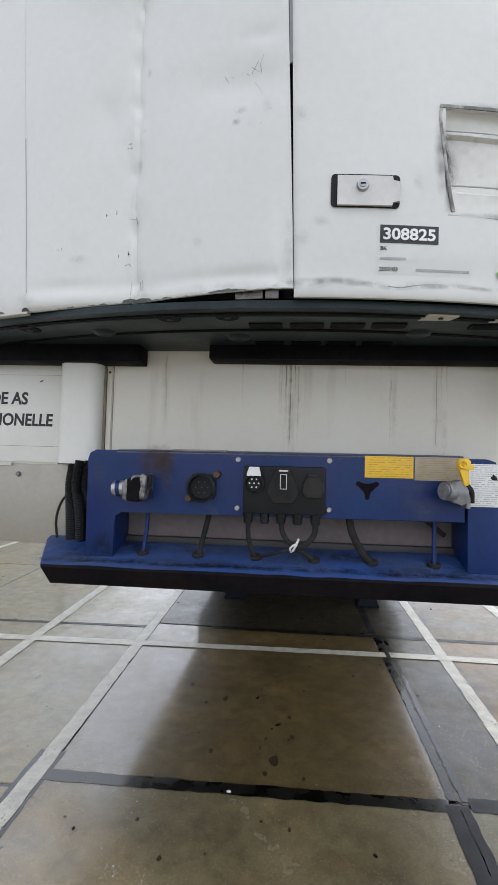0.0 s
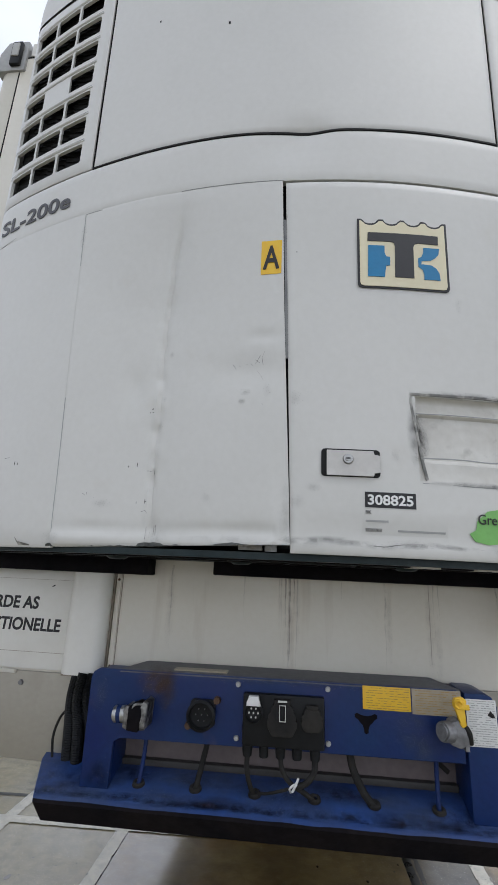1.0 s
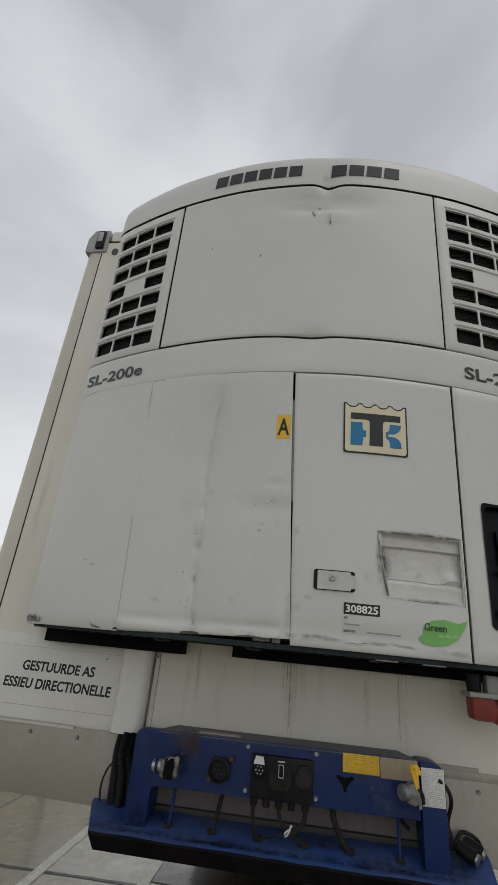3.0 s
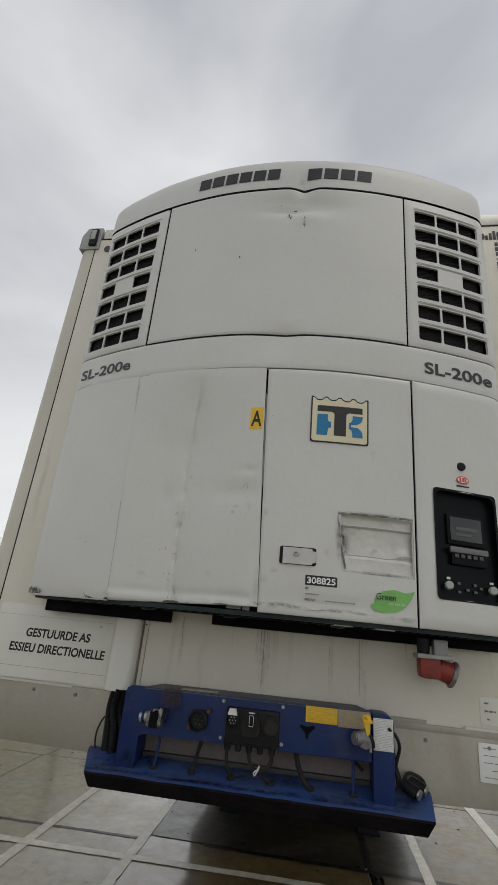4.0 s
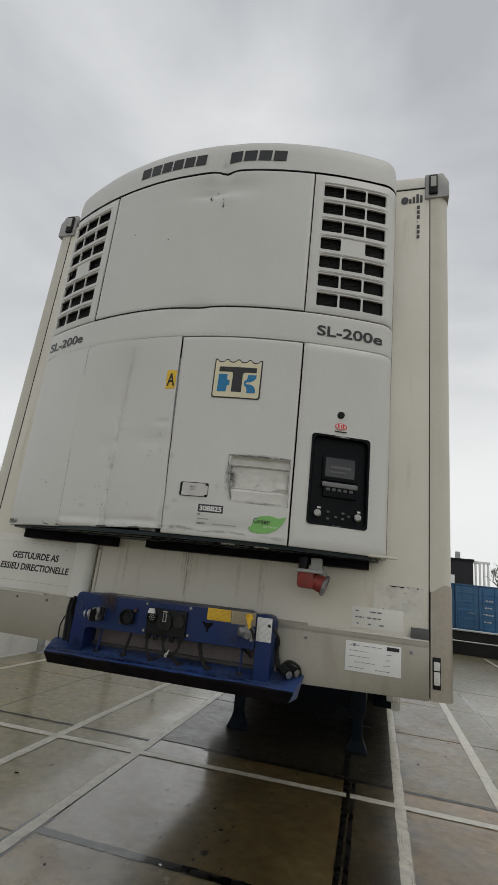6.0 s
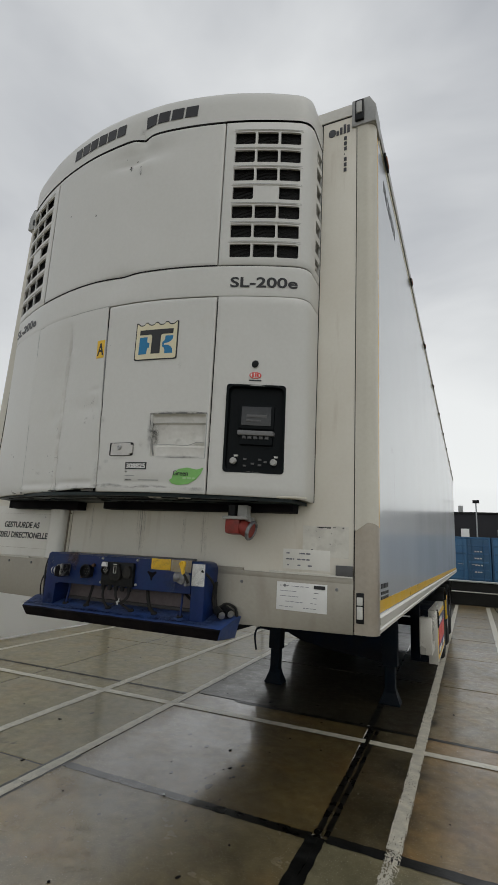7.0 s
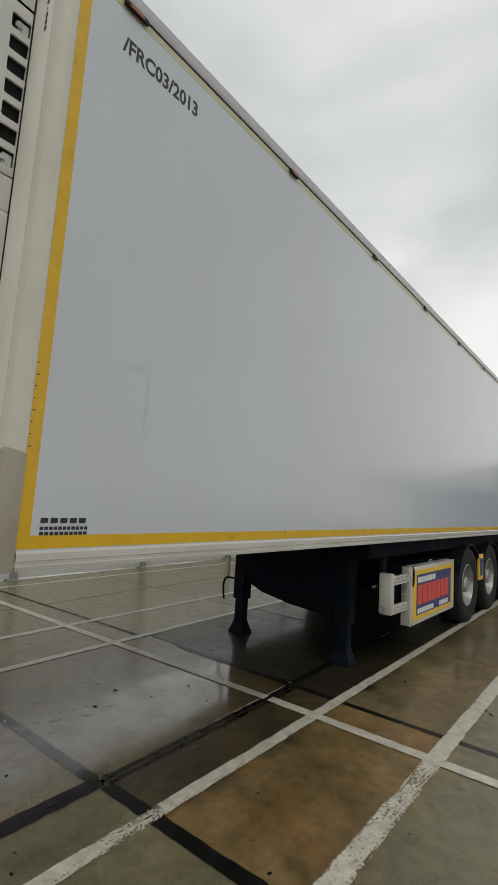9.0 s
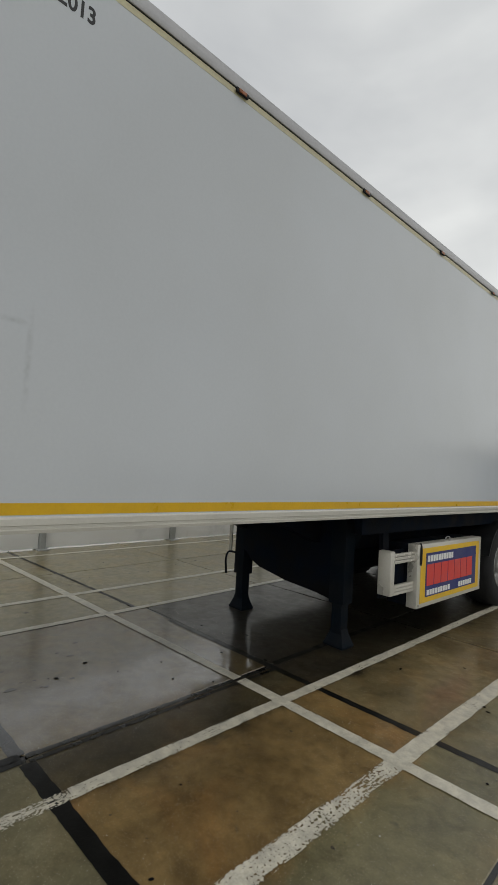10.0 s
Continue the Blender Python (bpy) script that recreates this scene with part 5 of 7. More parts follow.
# pressed handle pocket: a rim, two folds and a dent
pocket = bmesh.new()
gx, gz = [0.304 + 0.0057 * i for i in range(51)], [1.978 + 0.0056 * j for j in range(39)]
grid = []
for x in gx:
    col = []
    for z in gz:
        left = 0.310 + 0.028 * max(0.0, min(1.0, (2.183 - z) / 0.19))
        deep = 0.020 * max(0.0, min(1.0, (x - left) / 0.016)) * max(0.0, min(1.0, (2.184 - z) / 0.006))
        deep *= 0.25 + 0.75 * max(0.0, min(1.0, (z - 2.032) / 0.006)) if z < 2.045 else 1.0
        if z > 2.142:
            deep *= 0.6
        deep -= 0.014 * math.exp(-((x - 0.55) / 0.03) ** 2 - ((z - 2.055) / 0.022) ** 2) - 0.006 * math.exp(-((x - 0.51) / 0.02) ** 2 - ((z - 2.07) / 0.03) ** 2)
        deep += 0.0010 * noise.noise((x * 60, z * 60, 3))
        col.append(pocket.verts.new((x, bow(x, z) + dents(x, z) + 0.004 + deep, z)))
    grid.append(col)
for i in range(len(gx) - 1):
    for j in range(len(gz) - 1):
        pocket.faces.new((grid[i][j], grid[i + 1][j], grid[i + 1][j + 1], grid[i][j + 1]))
M_POCKET = mat("scuffed_white_paint", (0.64, 0.63, 0.59), 0.42, var=0.05, scale=9, bump=0.05, tint=(0.55, 0.535, 0.49), stain=(0.34, 0.33, 0.30), stain_at=(0.60, 0.85), stain_scale=22)
part("handle_pocket", pocket, M_POCKET, door, "scuffed pressed handle pocket")
# Dark tubes paint the shade along the pocket's edges and folds.
for pts, r in (([(0.341, 1.988), (0.332, 2.03), (0.322, 2.09), (0.311, 2.165), (0.313, 2.184)], 0.0036), ([(0.309, 2.188), (0.40, 2.189), (0.50, 2.190), (0.583, 2.190)], 0.0046),
               ([(0.330, 1.981), (0.45, 1.979), (0.585, 1.979)], 0.0018), ([(0.583, 2.188), (0.584, 2.08), (0.583, 1.98)], 0.0022), ([(0.318, 2.142), (0.42, 2.143), (0.578, 2.143)], 0.0012), ([(0.334, 2.038), (0.42, 2.039), (0.50, 2.037), (0.545, 2.052), (0.576, 2.050)], 0.0016)):
    part("pocket_rim", tube([(x, bow(x, z) + dents(x, z) + 0.0012, z) for x, z in pts], r, 6), M_POST if r < 0.0025 else M_RIMDARK, door)
wave = [(0.22, 1.8405), (0.245, 1.8395), (0.27, 1.844), (0.30, 1.8475), (0.33, 1.8485), (0.37, 1.8475)]
part("crease", tube([(x, bow(x, z) + dents(x, z) + 0.0006, z) for x, z in wave], 0.0012, 6), M_RIMDARK, door, "dark crease line above the lower edge")

# scuffs and scribbles on the left panel, dents' scratches on the upper one
rnd = random.Random(21)
marks = bmesh.new()
for cx, cz, w, n in ((0.052, 3.585, 0.012, 6), (0.124, 3.535, 0.006, 4), (0.02, 3.66, 0.02, 2), (-0.17, 3.36, 0.003, 2), (-0.40, 3.44, 0.003, 1), (-0.30, 2.15, 0.02, 4), (-0.34, 2.02, 0.02, 3), (0.05, 2.56, 0.01, 1), (-0.32, 1.93, 0.02, 3), (-0.70, 2.02, 0.02, 2)):
    for k in range(n):
        x, z = cx + rnd.uniform(-w, w), cz + rnd.uniform(-w, w) * 0.5
        a, b = rnd.choice(((0.0012, 0.005), (0.0010, 0.003), (0.004, 0.0007), (0.0016, 0.0012)))
        y = bow(x, z) + dents(x, z) - 0.0006
        box(x - a / 2, x + a / 2, y, y + 0.004, z - b, z + b, bm=marks)
for x, z, a, b in ((0.048, 3.590, 0.004, 0.010), (0.054, 3.576, 0.003, 0.007), (0.046, 3.604, 0.005, 0.003), (0.124, 3.545, 0.0016, 0.022), (0.122, 3.575, 0.003, 0.004), (-0.17, 3.36, 0.006, 0.004), (-0.40, 3.44, 0.004, 0.003), (0.075, 3.642, 0.012, 0.0012)):
    y = bow(x, z) + dents(x, z) - 0.0012
    box(x - a / 2, x + a / 2, y, y + 0.004, z - b, z + b, bm=marks)
strokes = bmesh.new()
for pts in ([(-0.1057, 2.2594), (-0.1011, 2.2528), (-0.0978, 2.2462)], [(-0.0911, 2.2574), (-0.0878, 2.2541)], [(-0.0726, 2.2594), (-0.0693, 2.2581)], [(-0.0614, 2.2594), (-0.0568, 2.2548)], [(-0.0515, 2.2693), (-0.0383, 2.2594)],
            [(-0.0383, 2.2792), (-0.0515, 2.2574)], [(-0.0283, 2.2891), (-0.0350, 2.2726), (-0.0316, 2.2548)], [(-0.0449, 2.2395), (-0.0363, 2.2283), (-0.0316, 2.2177)], [(-0.300, 1.868), (-0.299, 1.842), (-0.2995, 1.826)], [(-0.283, 1.872), (-0.282, 1.824)], [(-0.278, 1.873), (-0.276, 1.824)], [(-0.292, 1.856), (-0.292, 1.834)], [(-0.310, 2.002), (-0.302, 2.001), (-0.294, 2.004)], [(-0.296, 2.008), (-0.294, 1.995)], [(-0.316, 1.902), (-0.306, 1.906), (-0.300, 1.899)], [(-0.745, 2.045), (-0.725, 2.047)], [(-0.474, 1.945), (-0.466, 1.940)], [(-0.463, 1.948), (-0.462, 1.942)], [(-0.442, 1.934), (-0.440, 1.933)], [(-0.014, 2.1815), (-0.012, 2.181)], [(-0.031, 2.155), (-0.029, 2.154)]):
    ends = [Vector((x, bow(x, z) + dents(x, z) - 0.0008, z)) for x, z in pts]
    for p, q in zip(ends, ends[1:]):
        side = (q - p).cross(Vector((0, 1, 0))).normalized() * 0.0006
        strokes.faces.new([strokes.verts.new(v) for v in (p - side, p + side, q + 0.6 * side, q - 0.6 * side)])
tagged(part("scribble", strokes, M_RIMDARK, unit, "dark scribbled strokes", smooth=0), kind="stuff")
tagged(part("scratches", marks, M_GRIME, unit, "dark scratches", smooth=0), kind="stuff")

# soft dirt and, round the pocket, painted shade, each smear fading out to its rim
def smear_material(name, tone, strength):
    m = bpy.data.materials.new(name)
    m.use_nodes = True
    nt = m.node_tree
    b, ln = nt.nodes["Principled BSDF"], nt.links.new
    uv, geo = nt.nodes.new("ShaderNodeUVMap"), nt.nodes.new("ShaderNodeNewGeometry")
    grad, mp = nt.nodes.new("ShaderNodeTexGradient"), nt.nodes.new("ShaderNodeMapping")
    grad.gradient_type = "SPHERICAL"
    mp.inputs["Location"].default_value, mp.inputs["Scale"].default_value = (-1, -1, 0), (2, 2, 1)
    ns = nt.nodes.new("ShaderNodeTexNoise")
    ns.inputs["Scale"].default_value, ns.inputs["Detail"].default_value, ns.inputs["Roughness"].default_value = 38, 4, 0.55
    rr, mu = nt.nodes.new("ShaderNodeMapRange"), nt.nodes.new("ShaderNodeMath")
    rr.inputs["From Min"].default_value, rr.inputs["From Max"].default_value, rr.inputs["To Max"].default_value = 0.30, 0.72, strength
    mu.operation = "MULTIPLY"
    ln(uv.outputs["UV"], mp.inputs["Vector"])
    ln(mp.outputs["Vector"], grad.inputs["Vector"])
    ln(geo.outputs["Position"], ns.inputs["Vector"])
    ln(ns.outputs["Fac"], rr.inputs["Value"])
    ln(rr.outputs["Result"], mu.inputs[0])
    ln(grad.outputs["Fac"], mu.inputs[1])
    ln(mu.outputs[0], b.inputs["Alpha"])
    b.inputs["Base Color"].default_value = (*tone, 1)
    b.inputs["Roughness"].default_value = 0.7
    b.inputs["Specular IOR Level"].default_value = 0.2
    return m


M_SMEAR = smear_material("grey_dirt_and_shade_smear", (0.16, 0.157, 0.15), 0.24)
M_DIRT = smear_material("black_dirt_smear", (0.012, 0.013, 0.02), 0.8)
M_RUBSHADE = smear_material("dark_shade_and_rub_marks", (0.05, 0.05, 0.048), 0.75)
M_CHALK = smear_material("pale_dust_smear", (0.10, 0.125, 0.20), 0.6)
M_OCHRE = smear_material("rusty_smear", (0.13, 0.085, 0.05), 0.8)


def smear(place, u0, u1, v0, v1, material, parent, n=6):
    """A soft patch of dirt and, at the pocket, painted shade on the surface given by place(u, v)."""
    bm = bmesh.new()
    layer = bm.loops.layers.uv.new("UVMap")
    grid = [[bm.verts.new(place(u0 + (u1 - u0) * i / n, v0 + (v1 - v0) * j / n)) for j in range(n + 1)] for i in range(n + 1)]
    for i, j in itertools.product(range(n), range(n)):
        f = bm.faces.new((grid[i][j], grid[i + 1][j], grid[i + 1][j + 1], grid[i][j + 1]))
        for l, (a, b) in zip(f.loops, ((i, j), (i + 1, j), (i + 1, j + 1), (i, j + 1))):
            l[layer].uv = (a / n, b / n)
    return part("smear_patch", bm, material, parent)


on_cowl = lambda s, z: wrap(s, z, 0.0012 - dents(s, z))
for s0, z0, w, h in ((-0.073, 2.187, 0.017, 0.010), (-0.073, 2.186, 0.015, 0.009), (-0.080, 2.163, 0.011, 0.009), (-0.080, 2.163, 0.010, 0.008), (0.046, 2.168, 0.022, 0.02), (0.09, 1.962, 0.02, 0.012), (-0.155, 1.935, 0.014, 0.012),
                     (-0.272, 2.305, 0.008, 0.010), (-0.283, 2.185, 0.010, 0.008), (-0.288, 2.115, 0.007, 0.02), (-0.27, 1.84, 0.03, 0.03), (-0.42, 1.92, 0.03, 0.012), (0.056, 1.93, 0.018, 0.018), (0.07, 1.842, 0.05, 0.014), (0.13, 1.846, 0.06, 0.014),
                     (0.32, 1.848, 0.09, 0.010), (-0.02, 2.19, 0.012, 0.02), (0.03, 1.90, 0.02, 0.09), (0.44, 2.43, 0.010, 0.03), (-0.55, 1.835, 0.03, 0.02), (-0.10, 1.842, 0.12, 0.012), (-0.58, 2.70, 0.01, 0.06), (0.05, 3.585, 0.02, 0.03), (0.12, 3.55, 0.012, 0.03), (0.50, 1.84, 0.06, 0.01),
                     (-0.95, 1.825, 0.05, 0.012), (0.275, 2.04, 0.015, 0.02), (0.10, 3.80, 0.02, 0.05)):
    smear(on_cowl, s0 - w, s0 + w, z0 - h, z0 + h, M_SMEAR, unit)

in_pocket = lambda x, z: Vector((x + 0.026 * (2.183 - z) / 0.19, bow(x, z) + 0.0035 + 0.9 * max(0.0, min(0.020, (x - 0.310) * 1.25)), z))
# Shade inside the pocket's left edge, painted on together with its scuffs.
smear(in_pocket, 0.296, 0.352, 2.03, 2.18, M_SMEAR, door)
smear(in_pocket, 0.300, 0.340, 2.03, 2.14, M_RUBSHADE, door)
smear(in_pocket, 0.303, 0.330, 2.02, 2.19, M_RUBSHADE, door)
on_door = lambda x, z: Vector((x, bow(x, z) + dents(x, z) - 0.0012, z))
# Painted shade along three pocket edges; the last one darkens the flaked corner.
for x, z, w, h in ((0.318, 2.10, 0.02, 0.09), (0.45, 2.19, 0.14, 0.012), (0.46, 1.982, 0.13, 0.008), (-0.93, 1.832, 0.03, 0.012)):
    smear(on_door if x > 0 else on_cowl, x - w, x + w, z - h, z + h, M_RUBSHADE, door if x > 0 else unit)

# Grey smears that follow the crease above the door's lower edge.
M_CREASELINE = smear_material("grey_crease_line", (0.17, 0.17, 0.165), 0.55)
for x, z, w, h in ((0.06, 1.846, 0.05, 0.009), (0.12, 1.850, 0.05, 0.008), (0.18, 1.844, 0.05, 0.008), (0.24, 1.838, 0.05, 0.007), (0.30, 1.843, 0.05, 0.007), (0.355, 1.846, 0.05, 0.007), (0.41, 1.843, 0.05, 0.006), (0.56, 1.838, 0.04, 0.012)):
    smear(on_door, x - w, x + w, z - h, z + h, M_CREASELINE, door)

# control panel in its opening
panel_y = lambda x: bow(x, 2.1)
ctrl = bmesh.new()
prism([(0.664, panel_y(0.664) + 0.018), (0.922, panel_y(0.922) + 0.018), (0.922, panel_y(0.922) + 0.05), (0.664, panel_y(0.664) + 0.05)], "z", 1.918, 2.334, bm=ctrl)
control = part("control_panel", ctrl, M_DIAL, unit, "dark control panel with a grey screen")
frame_pts = rounded(0.666, 0.920, 1.921, 2.331, 0.0155)
inner_pts = rounded(0.675, 0.911, 1.930, 2.322, 0.026)
fr = bmesh.new()
o = [fr.verts.new((x, bow(x, z) - 0.004, z)) for x, z in frame_pts]
i2 = [fr.verts.new((x, bow(x, z) - 0.002, z)) for x, z in inner_pts]
i3 = [fr.verts.new((x, bow(x, z) + 0.024, z)) for x, z in inner_pts]
for k in range(len(o)):
    n = (k + 1) % len(o)
    fr.faces.new((o[k], o[n], i2[n], i2[k]))
    fr.faces.new((i2[k], i2[n], i3[n], i3[k]))
part("panel_frame", fr, M_DIAL, control)


def on_panel(x0, x1, z0, z1, deep, material, name, bevel=0.003, lift=0.0):
    bm = box(x0, x1, -deep, 0.004, z0 + 0.010, z1 + 0.010, bevel)
    k = (panel_y(x1) - panel_y(x0)) / (x1 - x0)
    for v in bm.verts:
        v.co.y += panel_y((x0 + x1) / 2) + 0.018 - lift + k * (v.co.x - (x0 + x1) / 2)
    return part(name, bm, material, control)


on_panel(0.718, 0.868, 2.115, 2.232, 0.006, M_DIAL, "screen_bezel")
on_panel(0.730, 0.856, 2.130, 2.220, 0.009, M_SCREEN, "screen", 0.002)
on_panel(0.752, 0.838, 2.168, 2.182, 0.011, M_KEYS, "screen_reading", 0.001)
on_panel(0.752, 0.815, 2.148, 2.158, 0.011, M_KEYS, "screen_reading", 0.001)
on_panel(0.722, 0.872, 2.082, 2.104, 0.024, M_LEDGE, "key_ledge", 0.005)
on_panel(0.728, 0.866, 2.040, 2.082, 0.012, M_DIAL, "keypad", 0.003)
for k in range(5):
    on_panel(0.740 + 0.024 * k, 0.756 + 0.024 * k, 2.066, 2.080, 0.017, M_KEYS, "key", 0.002)
for x in (0.710, 0.878):
    cc = Vector((x, panel_y(x) + 0.006, 1.972))
    part("knob", lathe([(0.0, 0.016), (0.012, 0.016), (0.015, 0.012), (0.015, 0.0)], Matrix.Translation(cc) @ Matrix.Rotation(radians(90), 4, "X"), 18), M_GREYPL, control)
    on_panel(x - 0.004, x + 0.010, 1.985, 1.993, 0.003, M_LENS, "symbol_bar", 0.0)
for x, z in ((0.752, 1.975), (0.752, 1.945), (0.785, 1.955), (0.815, 1.975), (0.815, 1.950), (0.838, 1.965)):
    on_panel(x - 0.006, x + 0.006, z - 0.004, z + 0.004, 0.003, M_KEYS, "symbol_bar", 0.0)
cc = Vector((0.785, bow(0.785, 2.43) - 0.004, 2.430))
part("sight_hole", lathe([(0.0, 0.004), (0.013, 0.004), (0.017, 0.002), (0.018, 0.0)], Matrix.Translation(cc) @ Matrix.Rotation(radians(90), 4, "X"), 20), M_BLACK, unit)
oval = [(0.788 + 0.026 * math.cos(radians(a)), 2.375 + 0.016 * math.sin(radians(a))) for a in range(0, 360, 20)]
oval_mark = patch(0, 0, 0, 0, M_REDPR, unit, "oval_mark", outline=oval, label="small red oval mark")
oval = [(0.788 + 0.021 * math.cos(radians(a)), 2.375 + 0.012 * math.sin(radians(a))) for a in range(0, 360, 20)]
patch(0, 0, 0, 0, M_PAPER, oval_mark, "oval_field", out=0.003, outline=oval)
for x in (0.778, 0.790, 0.799):
    patch(x - 0.003, x + 0.004, 2.367, 2.384, M_REDPR, oval_mark, "oval_bar", 0.0045, n=1)
patch(0.762, 0.814, 2.348, 2.353, M_INK, oval_mark, "word_bar", 0.0015, n=2)

# red power socket hanging under the unit
socket = part("power_socket", box(0.622, 0.700, -0.162, -0.078, 1.655, 1.735, 0.020), M_RED, unit, "dirty red power socket with a grey flange")
part("socket_flange", box(0.614, 0.738, -0.172, -0.068, 1.722, 1.738, 0.006), M_GREYPL, socket)
part("socket_sleeve", rod((0.69, -0.12, 1.694), (0.742, -0.12, 1.676), 0.036, 0.040, 22, None, 0.004), M_RED, socket)
part("socket_ring", lathe([(0.033, 0.0), (0.046, 0.0), (0.048, 0.006), (0.044, 0.014), (0.036, 0.014), (0.033, 0.008), (0.033, 0.0)], Matrix.Translation((0.738, -0.12, 1.6775)) @ Vector((0.052, 0, -0.018)).to_track_quat("Z", "Y").to_matrix().to_4x4(), 24), M_ZINC, socket)
part("socket_lid", rod((0.741, -0.12, 1.6765), (0.746, -0.12, 1.675), 0.034, 0.034, 22), M_RED, socket)
part("lid_hinge", box(0.70, 0.745, -0.135, -0.105, 1.712, 1.730, 0.004), M_GREYPL, socket)
part("cable_gland", rod((0.644, -0.12, 1.735), (0.644, -0.12, 1.79), 0.022, 0.026, 16), M_BLACK, socket)
part("hanger", box(0.678, 0.728, -0.145, -0.095, 1.735, 1.79, 0.006), M_GREYPL, socket)

# ------------------------------------------------------------ blue coupling bracket
bracket = thing("coupling_bracket", "worn blue steel coupling bracket with air and power sockets", "coupling panel",
                TRAILER @ Matrix.Translation((-0.45, 0, 1.24)) @ Matrix.Rotation(radians(-0.5), 4, "Y") @ Matrix.Translation((0.45, 0, -1.24)))
lip = bmesh.new()
outline = [(-0.012, 1.274), (-0.05, 1.270), (-0.164, 1.238), (-0.178, 1.226), (-0.158, 1.184), (-0.012, 1.176)]


def lip_end(x, y):
    """Both ends of the lip are cut back towards the front."""
    return x + (0.42 if x < 0 else -0.12) * max(0.0, -y - 0.03)


def lip_cut(x, z):
    """The underside is cut back at both ends."""
    return (1 if x < 0 else -1) * 0.55 * max(0.0, 1.226 - z)


rings = []
for x in (-0.632, -0.30, 0.0, 0.30, 0.668):
    rings.append([lip.verts.new((lip_end(x, y) + lip_cut(x, z) if abs(x) > 0.5 else x, y, z)) for y, z in outline])
for a, b in zip(rings, rings[1:]):
    for k in range(len(outline)):
        n = (k + 1) % len(outline)
        lip.faces.new((a[k], a[n], b[n], b[k]))
lip.faces.new(rings[0])
lip.faces.new(rings[-1][::-1])
bmesh.ops.bevel(lip, geom=[e for e in lip.edges if e.calc_face_angle(0) > 0.35], offset=0.007, segments=2, affect="EDGES")
lip_part = part("lip", lip, M_BLUELIP, bracket, "scuffed blue lip")
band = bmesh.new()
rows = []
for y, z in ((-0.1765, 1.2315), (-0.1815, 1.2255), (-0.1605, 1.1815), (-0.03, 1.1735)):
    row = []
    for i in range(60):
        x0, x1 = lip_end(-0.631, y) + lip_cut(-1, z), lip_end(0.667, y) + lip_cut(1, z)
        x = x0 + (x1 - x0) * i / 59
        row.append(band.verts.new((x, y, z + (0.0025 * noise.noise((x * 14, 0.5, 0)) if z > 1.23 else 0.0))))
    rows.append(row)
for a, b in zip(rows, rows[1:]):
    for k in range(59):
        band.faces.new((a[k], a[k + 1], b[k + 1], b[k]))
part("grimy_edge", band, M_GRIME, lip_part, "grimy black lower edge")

panel = bmesh.new()
pts = [(-0.476, 1.236), (-0.476, 1.495), (-0.470, 1.510), (-0.455, 1.518), (0.442, 1.518), (0.454, 1.508), (0.454, 1.362), (-0.385, 1.362), (-0.402, 1.352), (-0.402, 1.236)]
prism(pts, "y", -0.132, -0.118, 0.002, panel)
face = part("face_plate", panel, M_BLUE, bracket, "blue face plate with rust marks")
part("upright", box(-0.472, -0.404, -0.120, -0.012, 1.240, 1.506, 0.004), M_BLUE, bracket)
part("upright", prism([(0.459, 1.238), (0.531, 1.238), (0.533, 1.488), (0.522, 1.508), (0.502, 1.514), (0.459, 1.514)], "y", -0.136, -0.012, 0.005), M_BLUE, bracket)
top = bmesh.new()
prism([(-0.134, 1.512), (-0.129, 1.5195), (-0.022, 1.5225), (-0.012, 1.5225), (-0.012, 1.512)], "x", -0.40, 0.452, 0.002, top)
for v in top.verts:
    v.co.x *= 1 - 0.10 * max(0.0, (v.co.y + 0.13) / 0.12)
part("top_plate", top, M_DUST, bracket, "dusty grey top plate")
part("top_mark", box(-0.26, -0.12, -0.115, -0.085, 1.5195, 1.5235), M_PALE, bracket)
part("back_rail", box(-0.404, 0.459, -0.040, -0.012, 1.268, 1.286, 0.003), M_RAILDARK, bracket)
part("inner_wall", box(-0.404, 0.459, -0.020, -0.012, 1.286, 1.51), M_INNER, bracket, "dull mauve-grey inner wall")
for x, z in ((-0.087, 1.500), (0.137, 1.502), (-0.087, 1.380), (0.137, 1.383)):
    part("bolt", rod((x, -0.130, z), (x, -0.139, z), 0.0075, 0.005, 10), M_GREYPL, bracket)

# socket block with its three lids
block = part("socket_block", box(-0.071, 0.128, -0.152, -0.130, 1.370, 1.486, 0.006), M_BLACK, bracket, "black block with three round sockets")
side_on = lambda x, y, z: Matrix.Translation((x, y, z)) @ Matrix.Rotation(radians(90), 4, "X")
part("socket_ring", lathe([(0.017, -0.004), (0.024, 0.0), (0.025, 0.010), (0.021, 0.012), (0.018, 0.002), (0.0, 0.002)], side_on(-0.044, -0.152, 1.444), 24), M_BLACK, block)
for k in range(7):
    a = 2 * math.pi * k / 6
    r = 0.0 if k == 6 else 0.011
    part("pin", rod((-0.044 + r * math.cos(a), -0.152, 1.444 + r * math.sin(a)), (-0.044 + r * math.cos(a), -0.158, 1.444 + r * math.sin(a)), 0.0022, None, 8), M_LENS, block)
part("white_lid", prism([(-0.062, 1.462), (-0.026, 1.462), (-0.030, 1.470), (-0.031, 1.484), (-0.056, 1.484), (-0.058, 1.470)], "y", -0.172, -0.158, 0.002), M_PAPER, block)
